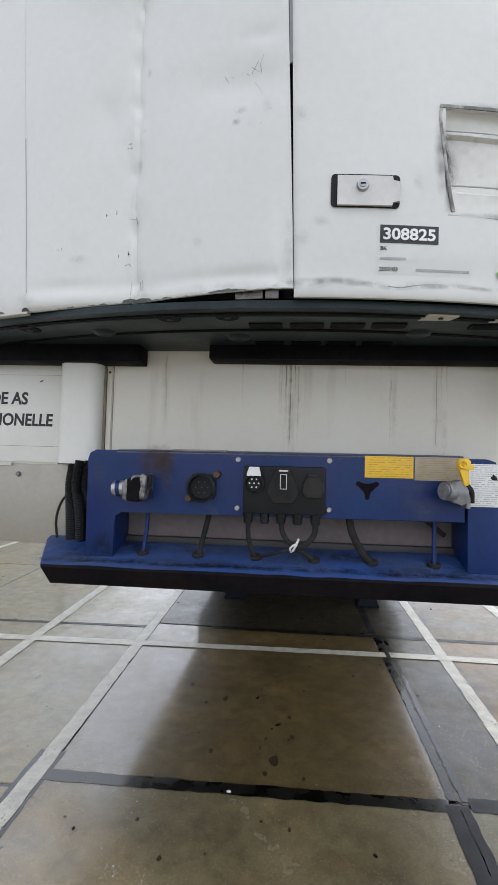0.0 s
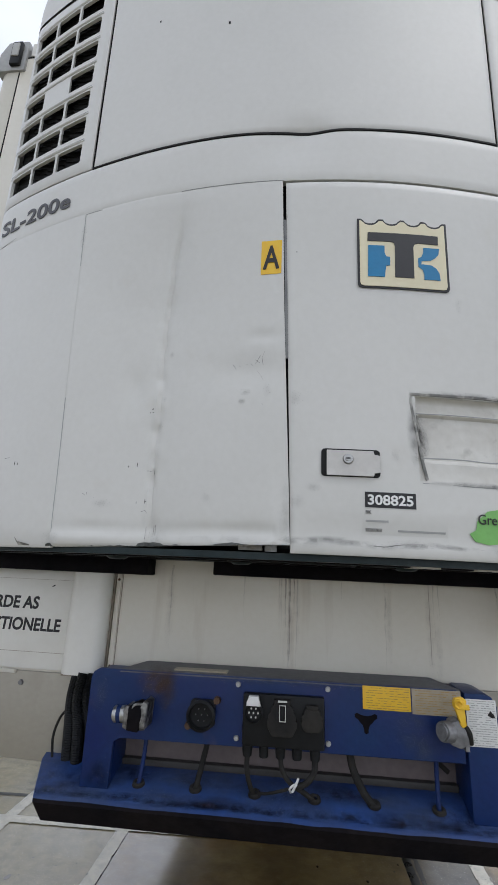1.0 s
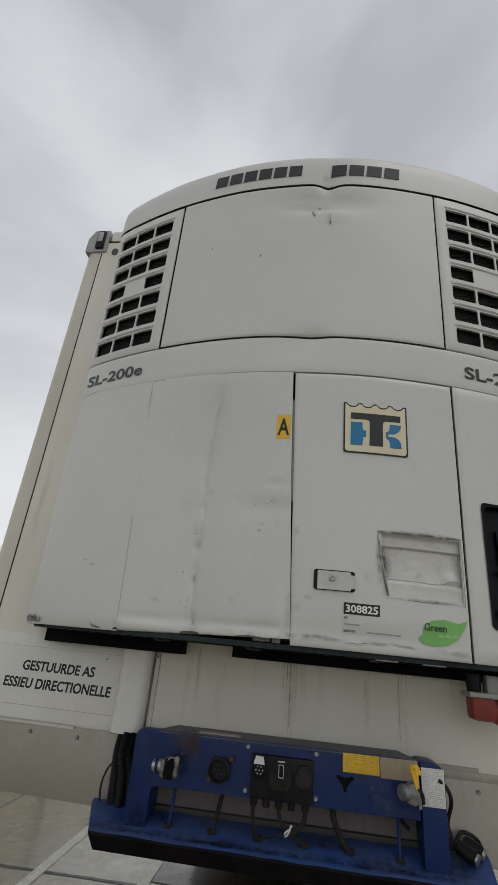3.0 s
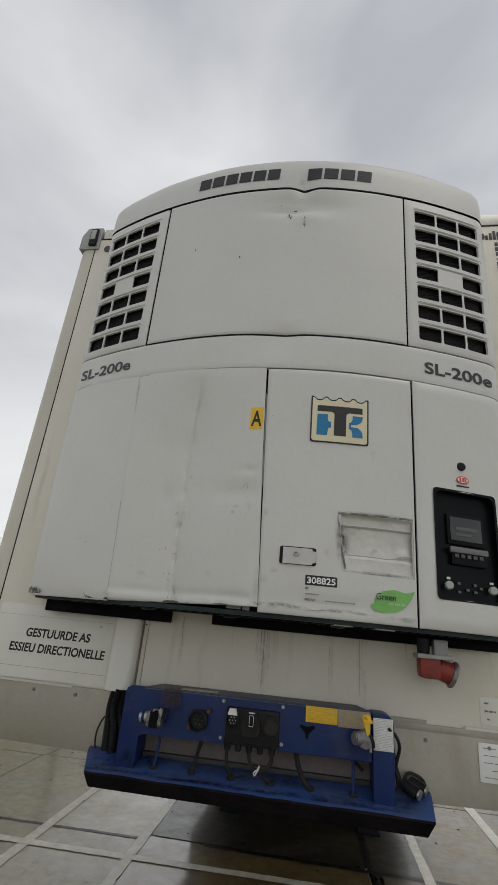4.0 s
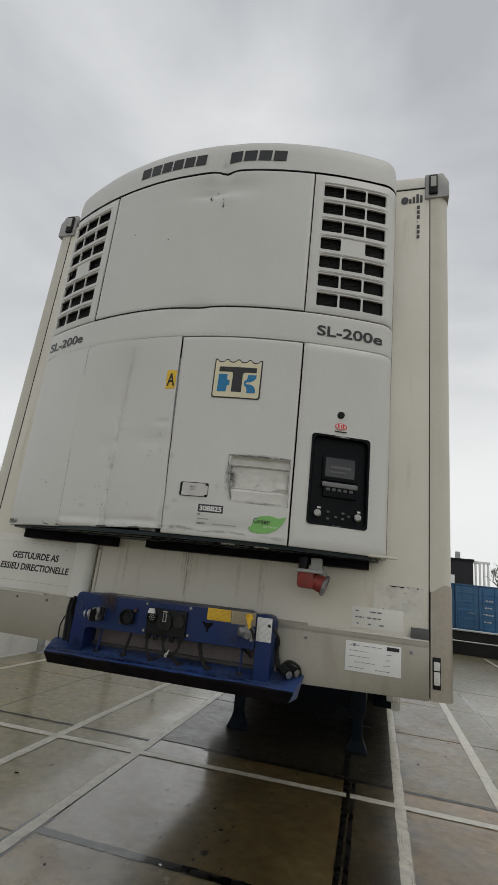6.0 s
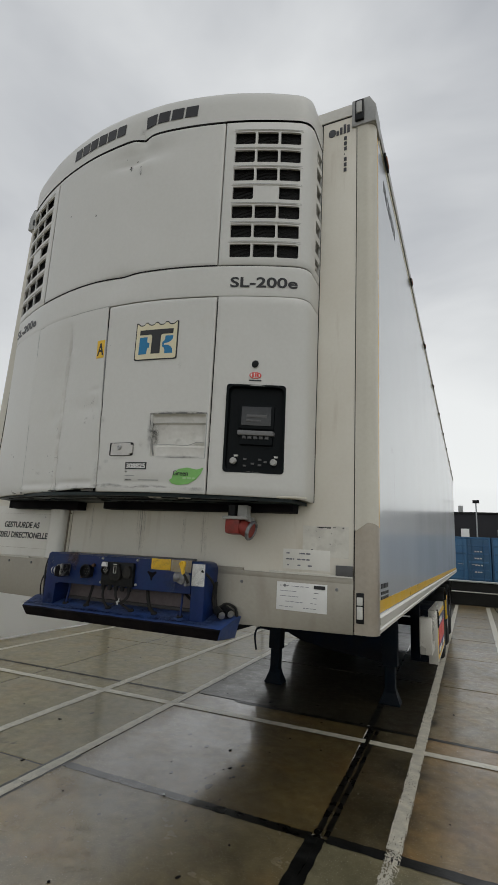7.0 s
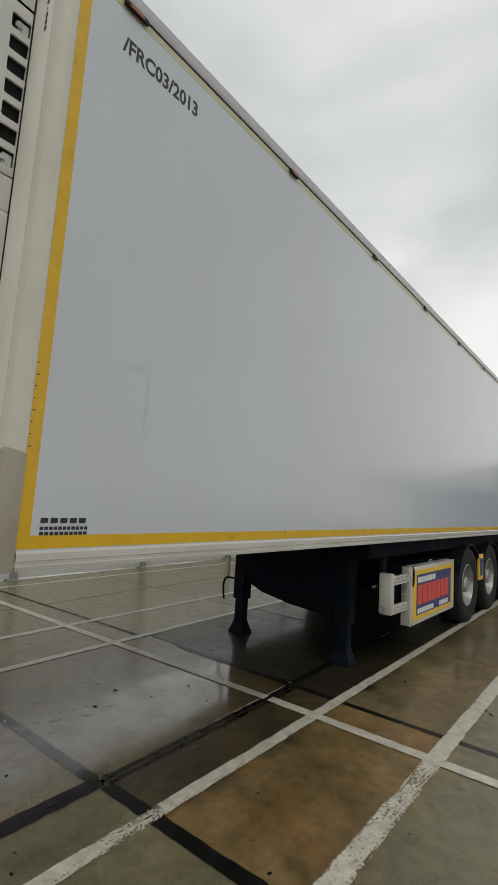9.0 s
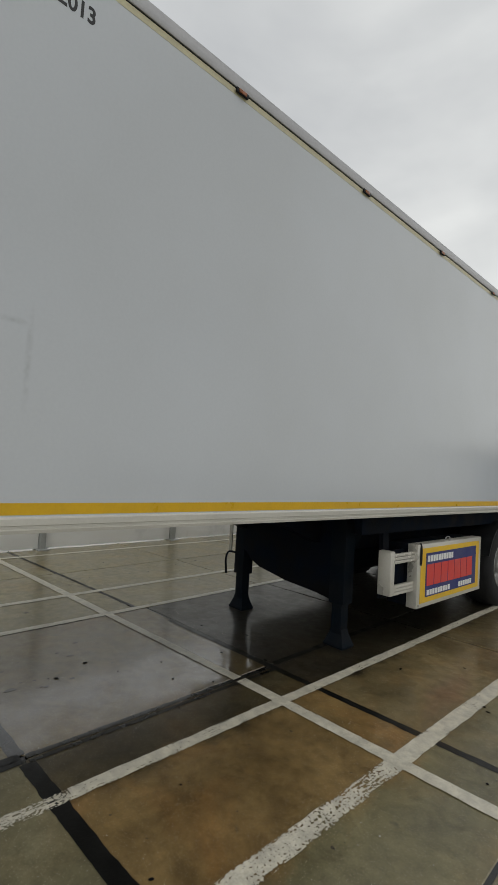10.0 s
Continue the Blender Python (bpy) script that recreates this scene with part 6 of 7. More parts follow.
for x, z, r in ((0.026, 1.434, 0.036), (0.098, 1.438, 0.026)):
    shape = [(-0.62, 0.92), (0.62, 0.92), (0.80, 0.62), (0.84, 0.25), (1.0, -0.05), (1.0, -0.42), (0.66, -1.0), (-0.66, -1.0), (-1.0, -0.42), (-1.0, -0.05), (-0.84, 0.25), (-0.80, 0.62)]
    part("socket_lid", prism([(x + r * a, z + r * b) for a, b in shape], "y", -0.167, -0.150, 0.004), M_RUBBER, block)
    part("lid_hinge", box(x - r * 0.55, x + r * 0.55, -0.168, -0.152, z + r * 0.85, z + r * 1.25, 0.003), M_RUBBER, block)
lf = bmesh.new()
for a, b, c, d in ((0.019, 0.0205, 1.432, 1.468), (0.0335, 0.035, 1.432, 1.468), (0.019, 0.035, 1.432, 1.4335), (0.019, 0.035, 1.4665, 1.468), (0.016, 0.038, 1.474, 1.478)):
    box(a, b, -0.1705, -0.1665, c, d, bm=lf)
part("lid_frame_mark", lf, M_LENS, block, smooth=0)
for i, x in enumerate((-0.058, -0.018, 0.022, 0.062, 0.105)):
    part("cable_gland", rod((x, -0.140, 1.372), (x, -0.140, 1.346), 0.013 if i != 1 else 0.011, 0.011, 12, None, 0.002), M_BLACK, block)

# round multi-pole socket
plug = part("round_socket", prism(rounded(-0.206, -0.142, 1.400, 1.462, 0.01), "y", -0.140, -0.130, 0.002), M_BLACK, bracket, "black round multi-pole socket")
part("socket_ring", lathe([(0.024, 0.0), (0.034, 0.0), (0.036, 0.022), (0.030, 0.026), (0.028, 0.008), (0.0, 0.006)], side_on(-0.174, -0.140, 1.430), 26), M_BLACK, plug)
for k in range(7):
    a = 2 * math.pi * k / 6
    r = 0.0 if k == 6 else 0.015
    part("pin", rod((-0.174 + r * math.cos(a), -0.146, 1.430 + r * math.sin(a)), (-0.174 + r * math.cos(a), -0.152, 1.430 + r * math.sin(a)), 0.0014, None, 6), M_LEDGE, plug)
for x, z in ((-0.138, 1.462), (-0.208, 1.402)):
    part("socket_screw", rod((x, -0.136, z), (x, -0.148, z), 0.010, 0.008, 8), M_RUST, plug)

# air couplings
air = part("air_coupling", rod((-0.393, -0.165, 1.422), (-0.360, -0.165, 1.424), 0.019, 0.020, 20, None, 0.003), M_STEEL, bracket, "corroded steel air coupling with a blue ring")
part("blue_ring", rod((-0.382, -0.165, 1.423), (-0.372, -0.165, 1.4235), 0.0205, None, 20), M_BLUE, air)
part("coupling_body", prism([(-0.363, 1.398), (-0.350, 1.393), (-0.344, 1.404), (-0.346, 1.444), (-0.354, 1.450), (-0.362, 1.440)], "y", -0.186, -0.135, 0.005), M_CORR, air)
part("coupling_claw", prism([(-0.348, 1.396), (-0.320, 1.393), (-0.312, 1.406), (-0.314, 1.450), (-0.326, 1.458), (-0.347, 1.448)], "y", -0.198, -0.150, 0.004), M_GRIME, air)
part("claw_plate", prism([(-0.314, 1.398), (-0.303, 1.400), (-0.300, 1.456), (-0.310, 1.462), (-0.316, 1.448), (-0.310, 1.430), (-0.317, 1.412)], "y", -0.198, -0.134, 0.002), M_CORR, air)
part("claw_rim", tube([(-0.337, -0.195, 1.446), (-0.330, -0.197, 1.454), (-0.316, -0.197, 1.456), (-0.306, -0.196, 1.452)], 0.0032, 6), M_CORR, air)
air = part("air_coupling", rod((0.389, -0.184, 1.440), (0.414, -0.170, 1.438), 0.021, 0.023, 20, None, 0.004), M_ZINC, bracket, "steel air coupling with a yellow lever")
part("coupling_body", prism([(0.408, 1.414), (0.432, 1.406), (0.447, 1.416), (0.447, 1.458), (0.430, 1.466), (0.412, 1.460)], "y", -0.184, -0.140, 0.006), M_ZINC, air)
part("coupling_flange", box(0.442, 0.452, -0.176, -0.134, 1.400, 1.450, 0.003), M_ZINC, air)
lever = part("yellow_lever", prism([(0.418, 1.504), (0.424, 1.513), (0.440, 1.515), (0.449, 1.508), (0.447, 1.494), (0.440, 1.488), (0.446, 1.456), (0.436, 1.450), (0.430, 1.460), (0.428, 1.484), (0.419, 1.492)], "y", -0.188, -0.176, 0.003), M_STICKY, air)
part("lever_cup", lathe([(0.004, 0.002), (0.008, 0.006), (0.010, 0.004), (0.0105, 0.0)], Matrix.Translation((0.429, -0.188, 1.500)) @ Matrix.Rotation(radians(90), 4, "X"), 16), M_STICKY, lever)
part("lever_band", box(0.430, 0.453, -0.193, -0.184, 1.489, 1.500, 0.002), M_STICKY, lever)
part("lever_hose", tube([(0.438, -0.18, 1.458), (0.452, -0.178, 1.440), (0.458, -0.165, 1.415)], 0.006, 8), M_RUBBER, air)

# three-armed hole, stickers
hole = []
for k in range(3):
    a0 = radians(150 - 120 * k)
    for r, d in ((0.013, 50), (0.020, 18), (0.028, 12), (0.031, 0), (0.028, -12), (0.020, -18), (0.013, -50)):
        r *= 0.86 if k == 2 else 1.0
        hole.append((0.228 + r * math.cos(a0 + radians(d)), 1.436 + r * math.sin(a0 + radians(d))))
part("three_armed_hole", prism(hole, "y", -0.1328, -0.131), M_GRIME, bracket)
sheet_with_bars(0.221, 0.335, 1.464, 1.516, -0.132, M_STICKY, M_OLDINK, 9, bracket, "yellow sticker with small print", 6, 0.86, 0.16)
sheet_with_bars(0.338, 0.452, 1.460, 1.516, -0.132, M_PALE, M_OLDINK, 10, bracket, "faded sticker with small print", 7, 0.85, 0.2)
sheet_with_bars(0.461, 0.529, 1.402, 1.502, -0.136, M_PAPER, M_GREYPL, 20, bracket, "white sticker with small print", 9, 0.86, 0.26)

# dirt and dust on the bracket
on_lip = lambda x, q: Vector((x, -0.05 - 0.114 * q, 1.2712 - 0.032 * q))
on_face = lambda x, z: Vector((x, -0.1333, z))
for x, q, w, h, m in ((-0.50, 0.6, 0.08, 0.5, M_DIRT), (-0.54, 0.85, 0.10, 0.25, M_CHALK), (-0.25, 0.8, 0.12, 0.25, M_CHALK), (0.05, 0.85, 0.20, 0.2, M_CHALK), (0.30, 0.85, 0.14, 0.25, M_DIRT), (0.36, 0.75, 0.08, 0.3, M_CHALK), (-0.36, 0.2, 0.07, 0.3, M_DIRT), (0.46, 0.7, 0.08, 0.4, M_DIRT), (0.55, 0.6, 0.09, 0.4, M_DIRT),
                   (0.30, 0.93, 0.012, 0.07, M_OCHRE), (-0.10, 0.95, 0.25, 0.12, M_DIRT), (0.15, 0.3, 0.12, 0.3, M_DIRT), (-0.15, 0.9, 0.02, 0.1, M_OCHRE)):
    smear(on_lip, x - w, x + w, q - h, q + h, m, bracket)
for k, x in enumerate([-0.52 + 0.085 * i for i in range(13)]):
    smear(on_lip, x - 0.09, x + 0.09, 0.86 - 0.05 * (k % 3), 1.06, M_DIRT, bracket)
for x, q, w, h in ((-0.57, 0.5, 0.05, 0.6), (-0.20, 0.25, 0.16, 0.3), (0.25, 0.35, 0.14, 0.3), (0.40, 0.5, 0.07, 0.35), (0.02, 0.5, 0.12, 0.3)):
    smear(on_lip, x - w, x + w, q - h, q + h, M_CHALK, bracket)
for x, z, w, h, m in ((-0.300, 1.495, 0.060, 0.045, M_OCHRE), (-0.272, 1.480, 0.026, 0.065, M_OCHRE), (-0.285, 1.490, 0.045, 0.050, M_OCHRE), (-0.43, 1.27, 0.04, 0.05, M_DIRT), (0.02, 1.512, 0.30, 0.012, M_CHALK), (0.36, 1.385, 0.05, 0.03, M_CHALK), (0.34, 1.43, 0.05, 0.05, M_CHALK), (-0.45, 1.46, 0.03, 0.05, M_CHALK)):
    smear(on_face, x - w, x + w, z - h, z + h, m, bracket)
M_STREAK = smear_material("faint_brown_streak", (0.34, 0.26, 0.17), 0.22)
M_RUN = smear_material("rust_run", (0.18, 0.085, 0.052), 1.0)
M_THINRUN = smear_material("faint_rust_run", (0.28, 0.20, 0.13), 0.42)


def rust_run(x, top, low, w, material):
    """A wavering run of rusty water, strongest where it starts."""
    run = bmesh.new()
    layer = run.loops.layers.uv.new("UVMap")
    n, rows = 18, []
    for i in range(n + 1):
        t = i / n
        z = top + (low - top) * t
        c = x + 0.004 * noise.noise((z * 16, x * 30, 0)) + 0.0015 * noise.noise((z * 60, x * 90, 3))
        h = w * (1 - 0.5 * t) * (1 + 0.4 * noise.noise((z * 50, x, 2)))
        rows.append([(run.verts.new((c + k * h, -0.0012, z)), (0.5 + 0.42 * k, 0.5 + 0.46 * t)) for k in (-1, 0, 1)])
    for p, q in zip(rows, rows[1:]):
        for k in (0, 1):
            corner = (p[k], p[k + 1], q[k + 1], q[k])
            f = run.faces.new([v for v, uv in corner])
            for l, (v, uv) in zip(f.loops, corner):
                l[layer].uv = uv
    return part("rust_run", run, material, trailer, "thin brown rust run", smooth=0)


for x, low, w, m in ((0.022, 1.62, 0.0026, M_RUN), (0.033, 1.45, 0.0030, M_RUN), (0.044, 1.66, 0.0026, M_RUN), (0.010, 1.56, 0.0018, M_THINRUN), (0.030, 1.40, 0.0035, M_THINRUN), (0.053, 1.48, 0.0022, M_THINRUN), (0.003, 1.67, 0.0014, M_THINRUN),
                     (-0.318, 1.60, 0.004, M_THINRUN), (0.180, 1.70, 0.002, M_THINRUN), (0.300, 1.50, 0.003, M_THINRUN), (0.432, 1.62, 0.0022, M_THINRUN), (0.445, 1.66, 0.002, M_THINRUN), (-0.10, 1.64, 0.003, M_THINRUN), (0.60, 1.66, 0.003, M_THINRUN)):
    rust_run(x, 1.79, low, w, m)
on_wall = lambda x, z: Vector((x, -0.0016, z))
for x, z, w, h in ((0.020, 1.66, 0.010, 0.14), (0.038, 1.64, 0.012, 0.16), (0.055, 1.68, 0.010, 0.12), (0.005, 1.70, 0.008, 0.10), (0.31, 1.66, 0.010, 0.14), (0.42, 1.66, 0.014, 0.15), (0.44, 1.60, 0.012, 0.10), (-0.318, 1.68, 0.016, 0.13)):
    smear(on_wall, x - w, x + w, z - h, z + h, M_STREAK, trailer)
on_side = lambda y, z: Vector((1.2818, y, z))
M_SCUFF = smear_material("faint_grey_scuff", (0.33, 0.34, 0.34), 0.2)
for y, z, w, h in ((0.62, 2.02, 0.02, 0.28), (0.55, 2.18, 0.08, 0.02)):
    smear(on_side, y - w, y + w, z - h, z + h, M_SCUFF, trailer)

# cables through the lip, with grommets
def grommet(x, y=-0.108, z=1.2545):
    n = Vector((0, -0.03, 0.11)).normalized()
    p = Vector((x, y, z))
    m = Matrix.Translation(p) @ n.to_track_quat("Z", "Y").to_matrix().to_4x4()
    part("grommet", lathe([(0.006, 0.004), (0.010, 0.008), (0.0145, 0.006), (0.016, 0.0), (0.014, -0.004)], m, 16), M_RUBBER, bracket)


for x in (-0.332, -0.187, -0.040, 0.104, 0.244, 0.392):
    grommet(x)
cables = (
    (M_BLUE, 0.0055, [(-0.324, -0.10, 1.372), (-0.326, -0.10, 1.32), (-0.332, -0.107, 1.252)]),
    (M_RUBBER, 0.007, [(-0.160, -0.10, 1.372), (-0.172, -0.10, 1.32), (-0.187, -0.107, 1.252)]),
    (M_RUBBER, 0.006, [(-0.058, -0.140, 1.350), (-0.057, -0.140, 1.315), (-0.050, -0.128, 1.280), (-0.040, -0.108, 1.252)]),
    (M_RUBBER, 0.006, [(0.022, -0.140, 1.350), (0.028, -0.143, 1.322), (0.048, -0.146, 1.298), (0.080, -0.132, 1.276), (0.104, -0.108, 1.252)]),
    (M_RUBBER, 0.007, [(0.105, -0.140, 1.350), (0.103, -0.143, 1.325), (0.086, -0.147, 1.303), (0.062, -0.147, 1.292)]),
    (M_RUBBER, 0.0035, [(-0.034, -0.112, 1.258), (0.0, -0.138, 1.272), (0.050, -0.150, 1.290), (0.088, -0.150, 1.302)]),
    (M_RUBBER, 0.009, [(0.188, -0.10, 1.372), (0.197, -0.103, 1.325), (0.220, -0.112, 1.280), (0.244, -0.107, 1.252)]),
    (M_BLUE, 0.0055, [(0.394, -0.10, 1.372), (0.393, -0.10, 1.32), (0.392, -0.107, 1.252)]),
    (M_RUBBER, 0.006, [(0.36, -0.06, 1.372), (0.40, -0.06, 1.345), (0.43, -0.06, 1.32)]),
    (M_RUBBER, 0.006, [(0.512, -0.139, 1.474), (0.540, -0.120, 1.450), (0.556, -0.09, 1.410), (0.545, -0.07, 1.350), (0.552, -0.06, 1.285)]),
    (M_RUBBER, 0.008, [(0.536, -0.03, 1.42), (0.545, -0.05, 1.35), (0.565, -0.06, 1.285)]),
)
for m, r, pts in cables:
    part("cable", tube(pts, r, 8, 7), m, bracket)
part("cable_tie", tube([(0.052, -0.153, 1.284), (0.058, -0.158, 1.296), (0.066, -0.160, 1.315)], 0.0028, 6), M_TIE, bracket)
part("cable_tie", tube([(0.048, -0.145, 1.280), (0.046, -0.154, 1.290), (0.056, -0.157, 1.300), (0.064, -0.148, 1.296)], 0.0026, 6), M_TIE, bracket)
# loose plugs lying on the lip's end
for x, y, z, q in ((0.568, -0.075, 1.300, (0.612, -0.105, 1.282)), (0.592, -0.048, 1.306, (0.640, -0.072, 1.288))):
    pl = part("loose_plug", rod((x, y, z), q, 0.019, 0.021, 16, None, 0.004), M_BLACK, bracket, "black cable plug lying on the lip")
    part("plug_ring", rod(q, Vector(q) + (Vector(q) - Vector((x, y, z))) * 0.12, 0.016, 0.016, 16), M_STEEL, pl)
part("cable", tube([(0.565, -0.06, 1.30), (0.595, -0.03, 1.325), (0.64, -0.025, 1.31), (0.655, -0.03, 1.272)], 0.006, 8), M_RUBBER, bracket)

# ------------------------------------------------------------ slabs, painted lines
SHAPES = {}


def slab_mesh(k, surface):
    """One of a few slab shapes: slightly uneven, chipped corners."""
    if (k, surface.name) not in SHAPES:
        rnd = random.Random(40 + k)
        gap = 0.012
        bm = bmesh.new()
        h = PITCH / 2 - gap
        pts = []
        for sx, sy in ((-1, -1), (1, -1), (1, 1), (-1, 1)):
            c = rnd.uniform(0.008, 0.03)
            first, second = ((sx * h, sy * (h - c)), (sx * (h - c), sy * h))
            pts += [first, second] if sx * sy > 0 else [second, first]
        prism(pts, "z", -0.018, 0.0, 0.0, bm)
        bmesh.ops.bevel(bm, geom=[e for e in bm.edges if all(v.co.z > -0.001 for v in e.verts)], offset=0.004, segments=1, affect="EDGES")
        SHAPES[k, surface.name] = finish(bm, "slab", surface, 0)
    return SHAPES[k, surface.name]


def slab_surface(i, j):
    """Stained brown under the nose, trailer shade painted in behind, brown beside it, olive and grey further off."""
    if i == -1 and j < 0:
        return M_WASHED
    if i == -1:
        return M_STAINED if j < 1 else M_UNDERSHADE
    return M_HALFSHADE if i == 0 and j >= 1 else M_BROWN if i == 0 and j == 0 else M_MOSS if i >= 0 else M_SLAB


count = 0
for i in range(-3, 5):
    for j in range(-4, 8):
        narrow = 0.077
        c = CORNER + RIGHT * ((i + 0.5) * PITCH + (narrow / 2 if i == -1 else narrow if i < -1 else 0.0)) + AHEAD * (j + 0.5) * PITCH
        slant = Matrix.Identity(4)
        if i < -1:
            c = c + AHEAD * (0.035 * ((c - CORNER).dot(RIGHT) + PITCH) - 0.09)
            slant[1][0] = 0.035
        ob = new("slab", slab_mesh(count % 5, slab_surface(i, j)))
        ob.parent = floor
        ob.matrix_local = Matrix.Translation(c + Vector((0, 0, random.Random(count).uniform(-0.001, 0.001)))) @ Matrix.Rotation(TURN, 4, "Z") @ slant @ Matrix.Diagonal(((PITCH - narrow) / PITCH if i == -1 else 1, 1, 1, 1)) @ Matrix.Rotation((count * 7 % 4) * math.pi / 2, 4, "Z")
        count += 1


def strip(p, q, width, material, name, parent, label="", seed=0, z=0.0035):
    """A thin band of paint or tar along the floor from p to q, with slightly wavy edges."""
    p, q = Vector((*p, 0)), Vector((*q, 0))
    span = (q - p).length
    way = (q - p) / span
    across = Vector((-way.y, way.x, 0))
    n = max(2, int(span / 0.03))
    bm = bmesh.new()
    layer = bm.loops.layers.uv.new("UVMap")
    rows = []
    for i in range(n + 1):
        c = p + way * (i * span / n)
        row = []
        for side in (-0.5, 0.5):
            wave = 0.005 * noise.noise((i * 0.5 + seed, side * 5, 0.3)) + (0.006 * noise.noise((i * 1.7 + seed, side * 9, 4.1)) if material in (M_TAR, M_BITUMEN) else 0.0)
            row.append(bm.verts.new(c + across * (side * width + wave) + Vector((0, 0, z))))
        rows.append(row)
    for i in range(n):
        f = bm.faces.new((rows[i][0], rows[i + 1][0], rows[i + 1][1], rows[i][1]))
        for l, (a, b) in zip(f.loops, ((i, 0), (i + 1, 0), (i + 1, 1), (i, 1))):
            l[layer].uv = (a * span / n + seed, b)
    return part(name, bm, material, parent, label, 0)


lines = thing("road_markings", "worn white painted bay lines on the concrete", "road marking", kind="structure")
for p, q, w, paint, seed, z in (
        ((-1.06, -2.5), (-1.125, 1.2), 0.085, M_STRIPE, 1, 0.0035), ((-1.125, 1.2), (-1.25, 6.0), 0.085, M_STRIPE, 2, 0.0035),
        ((1.225, -2.5), (1.205, 1.0), 0.092, M_STRIPE_OLD, 3, 0.0035), ((1.205, 1.0), (1.195, 8.0), 0.088, M_STRIPE_SCRAPED, 4, 0.0035),
        ((2.09, -2.5), (2.07, 2.45), 0.116, M_STRIPE_OLD, 5, 0.0035), ((2.07, 2.45), (2.085, 8.0), 0.112, M_STRIPE, 6, 0.0035),
        ((-1.88, -2.5), (-2.15, 8.0), 0.090, M_STRIPE, 7, 0.0035), ((-4.40, -2.5), (-4.36, 8.0), 0.09, M_STRIPE, 8, 0.0035),
        ((-4.35, 2.16), (-1.20, 2.35), 0.095, M_STRIPE, 9, 0.0048), ((-1.13, 2.36), (0.765, 2.462), 0.085, M_STRIPE, 10, 0.0048), ((0.80, 2.468), (4.4, 2.57), 0.095, M_STRIPE, 11, 0.0048),
        ((1.195, 8.0), (1.19, 16.0), 0.10, M_STRIPE, 13, 0.0035), ((2.085, 8.0), (2.12, 16.0), 0.115, M_STRIPE, 14, 0.0035), ((4.5, -2.5), (4.4, 16.0), 0.11, M_STRIPE, 12, 0.0035)):
    strip(p, q, w, paint, "line", lines, seed=seed * 7.3, z=z)
for p, q, w, seed, z, surface in (
        ((-1.07, 0.830), (0.76, 0.893), 0.075, 1, 0.0018, M_TAR), ((0.85, 0.915), (2.70, 0.985), 0.085, 2, 0.0018, M_BITUMEN),
        ((0.775, -2.5), (0.768, 0.9), 0.062, 3, 0.0024, M_BITUMEN), ((0.830, -2.5), (0.822, 0.9), 0.042, 8, 0.0024, M_BITUMEN),
        ((0.785, 0.93), (0.765, 2.82), 0.040, 4, 0.0024, M_TAR), ((0.838, 0.93), (0.815, 2.82), 0.032, 9, 0.0024, M_TAR),
        ((-1.075, -2.5), (-1.125, 1.0), 0.13, 10, 0.0014, M_TAR), ((-0.65, 2.79), (4.6, 2.95), 0.06, 5, 0.0018, M_BITUMEN), ((-4.85, 2.47), (-1.17, 2.715), 0.045, 11, 0.0018, M_BITUMEN),
        ((2.75, -2.5), (2.72, 1.0), 0.10, 6, 0.0024, M_BITUMEN), ((0.735, 2.9), (0.69, 4.8), 0.06, 7, 0.0024, M_BITUMEN)):
    strip(p, q, w, surface, "tar_band", floor, "wide dark tar band", seed * 3.1, z)


def stain(x, y, r, seed):
    """An oil spot soaked into the concrete."""
    pts = [(x + r * math.cos(a) * (1 + 0.45 * noise.noise((math.cos(a) * 1.5, math.sin(a) * 1.5, seed))), y + 1.5 * r * math.sin(a) * (1 + 0.45 * noise.noise((math.cos(a) * 1.5, math.sin(a) * 1.5, seed + 3)))) for a in [2 * math.pi * k / 14 for k in range(14)]]
    part("oil_spot", prism(pts, "z", -0.001, 0.0006), M_SPOT, floor, "dark oil spot", 0)


for k, (x, y, r) in enumerate(((-0.02, 1.09, 0.032), (-0.06, 0.985, 0.016), (-0.35, 1.64, 0.022), (-0.344, 1.12, 0.016), (0.048, 1.49, 0.016), (0.064, 1.30, 0.015), (-0.098, 1.18, 0.010), (-0.59, 1.78, 0.018), (-0.458, 1.576, 0.014),
                               (-0.418, 0.462, 0.012), (-0.56, 0.632, 0.011), (0.063, 0.665, 0.010), (-1.616, 1.707, 0.022), (-0.074, 1.264, 0.010), (0.124, 0.978, 0.011), (-0.054, 0.693, 0.008), (0.05, 1.27, 0.012))):
    stain(x, y, 0.75 * r, k * 1.7)
rnd = random.Random(77)
litter = bmesh.new()
for k in range(150):
    x, y = rnd.uniform(-3.5, 4.5), rnd.uniform(-1.5, 6.0)
    r = rnd.uniform(0.003, 0.011) * (2.2 if k % 17 == 0 else 1)
    m = Matrix.Translation((x, y, 0.003)) @ Matrix.Rotation(rnd.uniform(0, 6), 4, "Z") @ Matrix.Diagonal((r * rnd.uniform(1, 2.4), r, r * 0.35, 1))
    bmesh.ops.create_icosphere(litter, subdivisions=1, radius=1, matrix=m)
solo("leaf_litter", litter, M_GRIME, "scattered wet dark crumbs and leaves on the concrete", "litter", "stuff", 60)
chips_bed = bmesh.new()
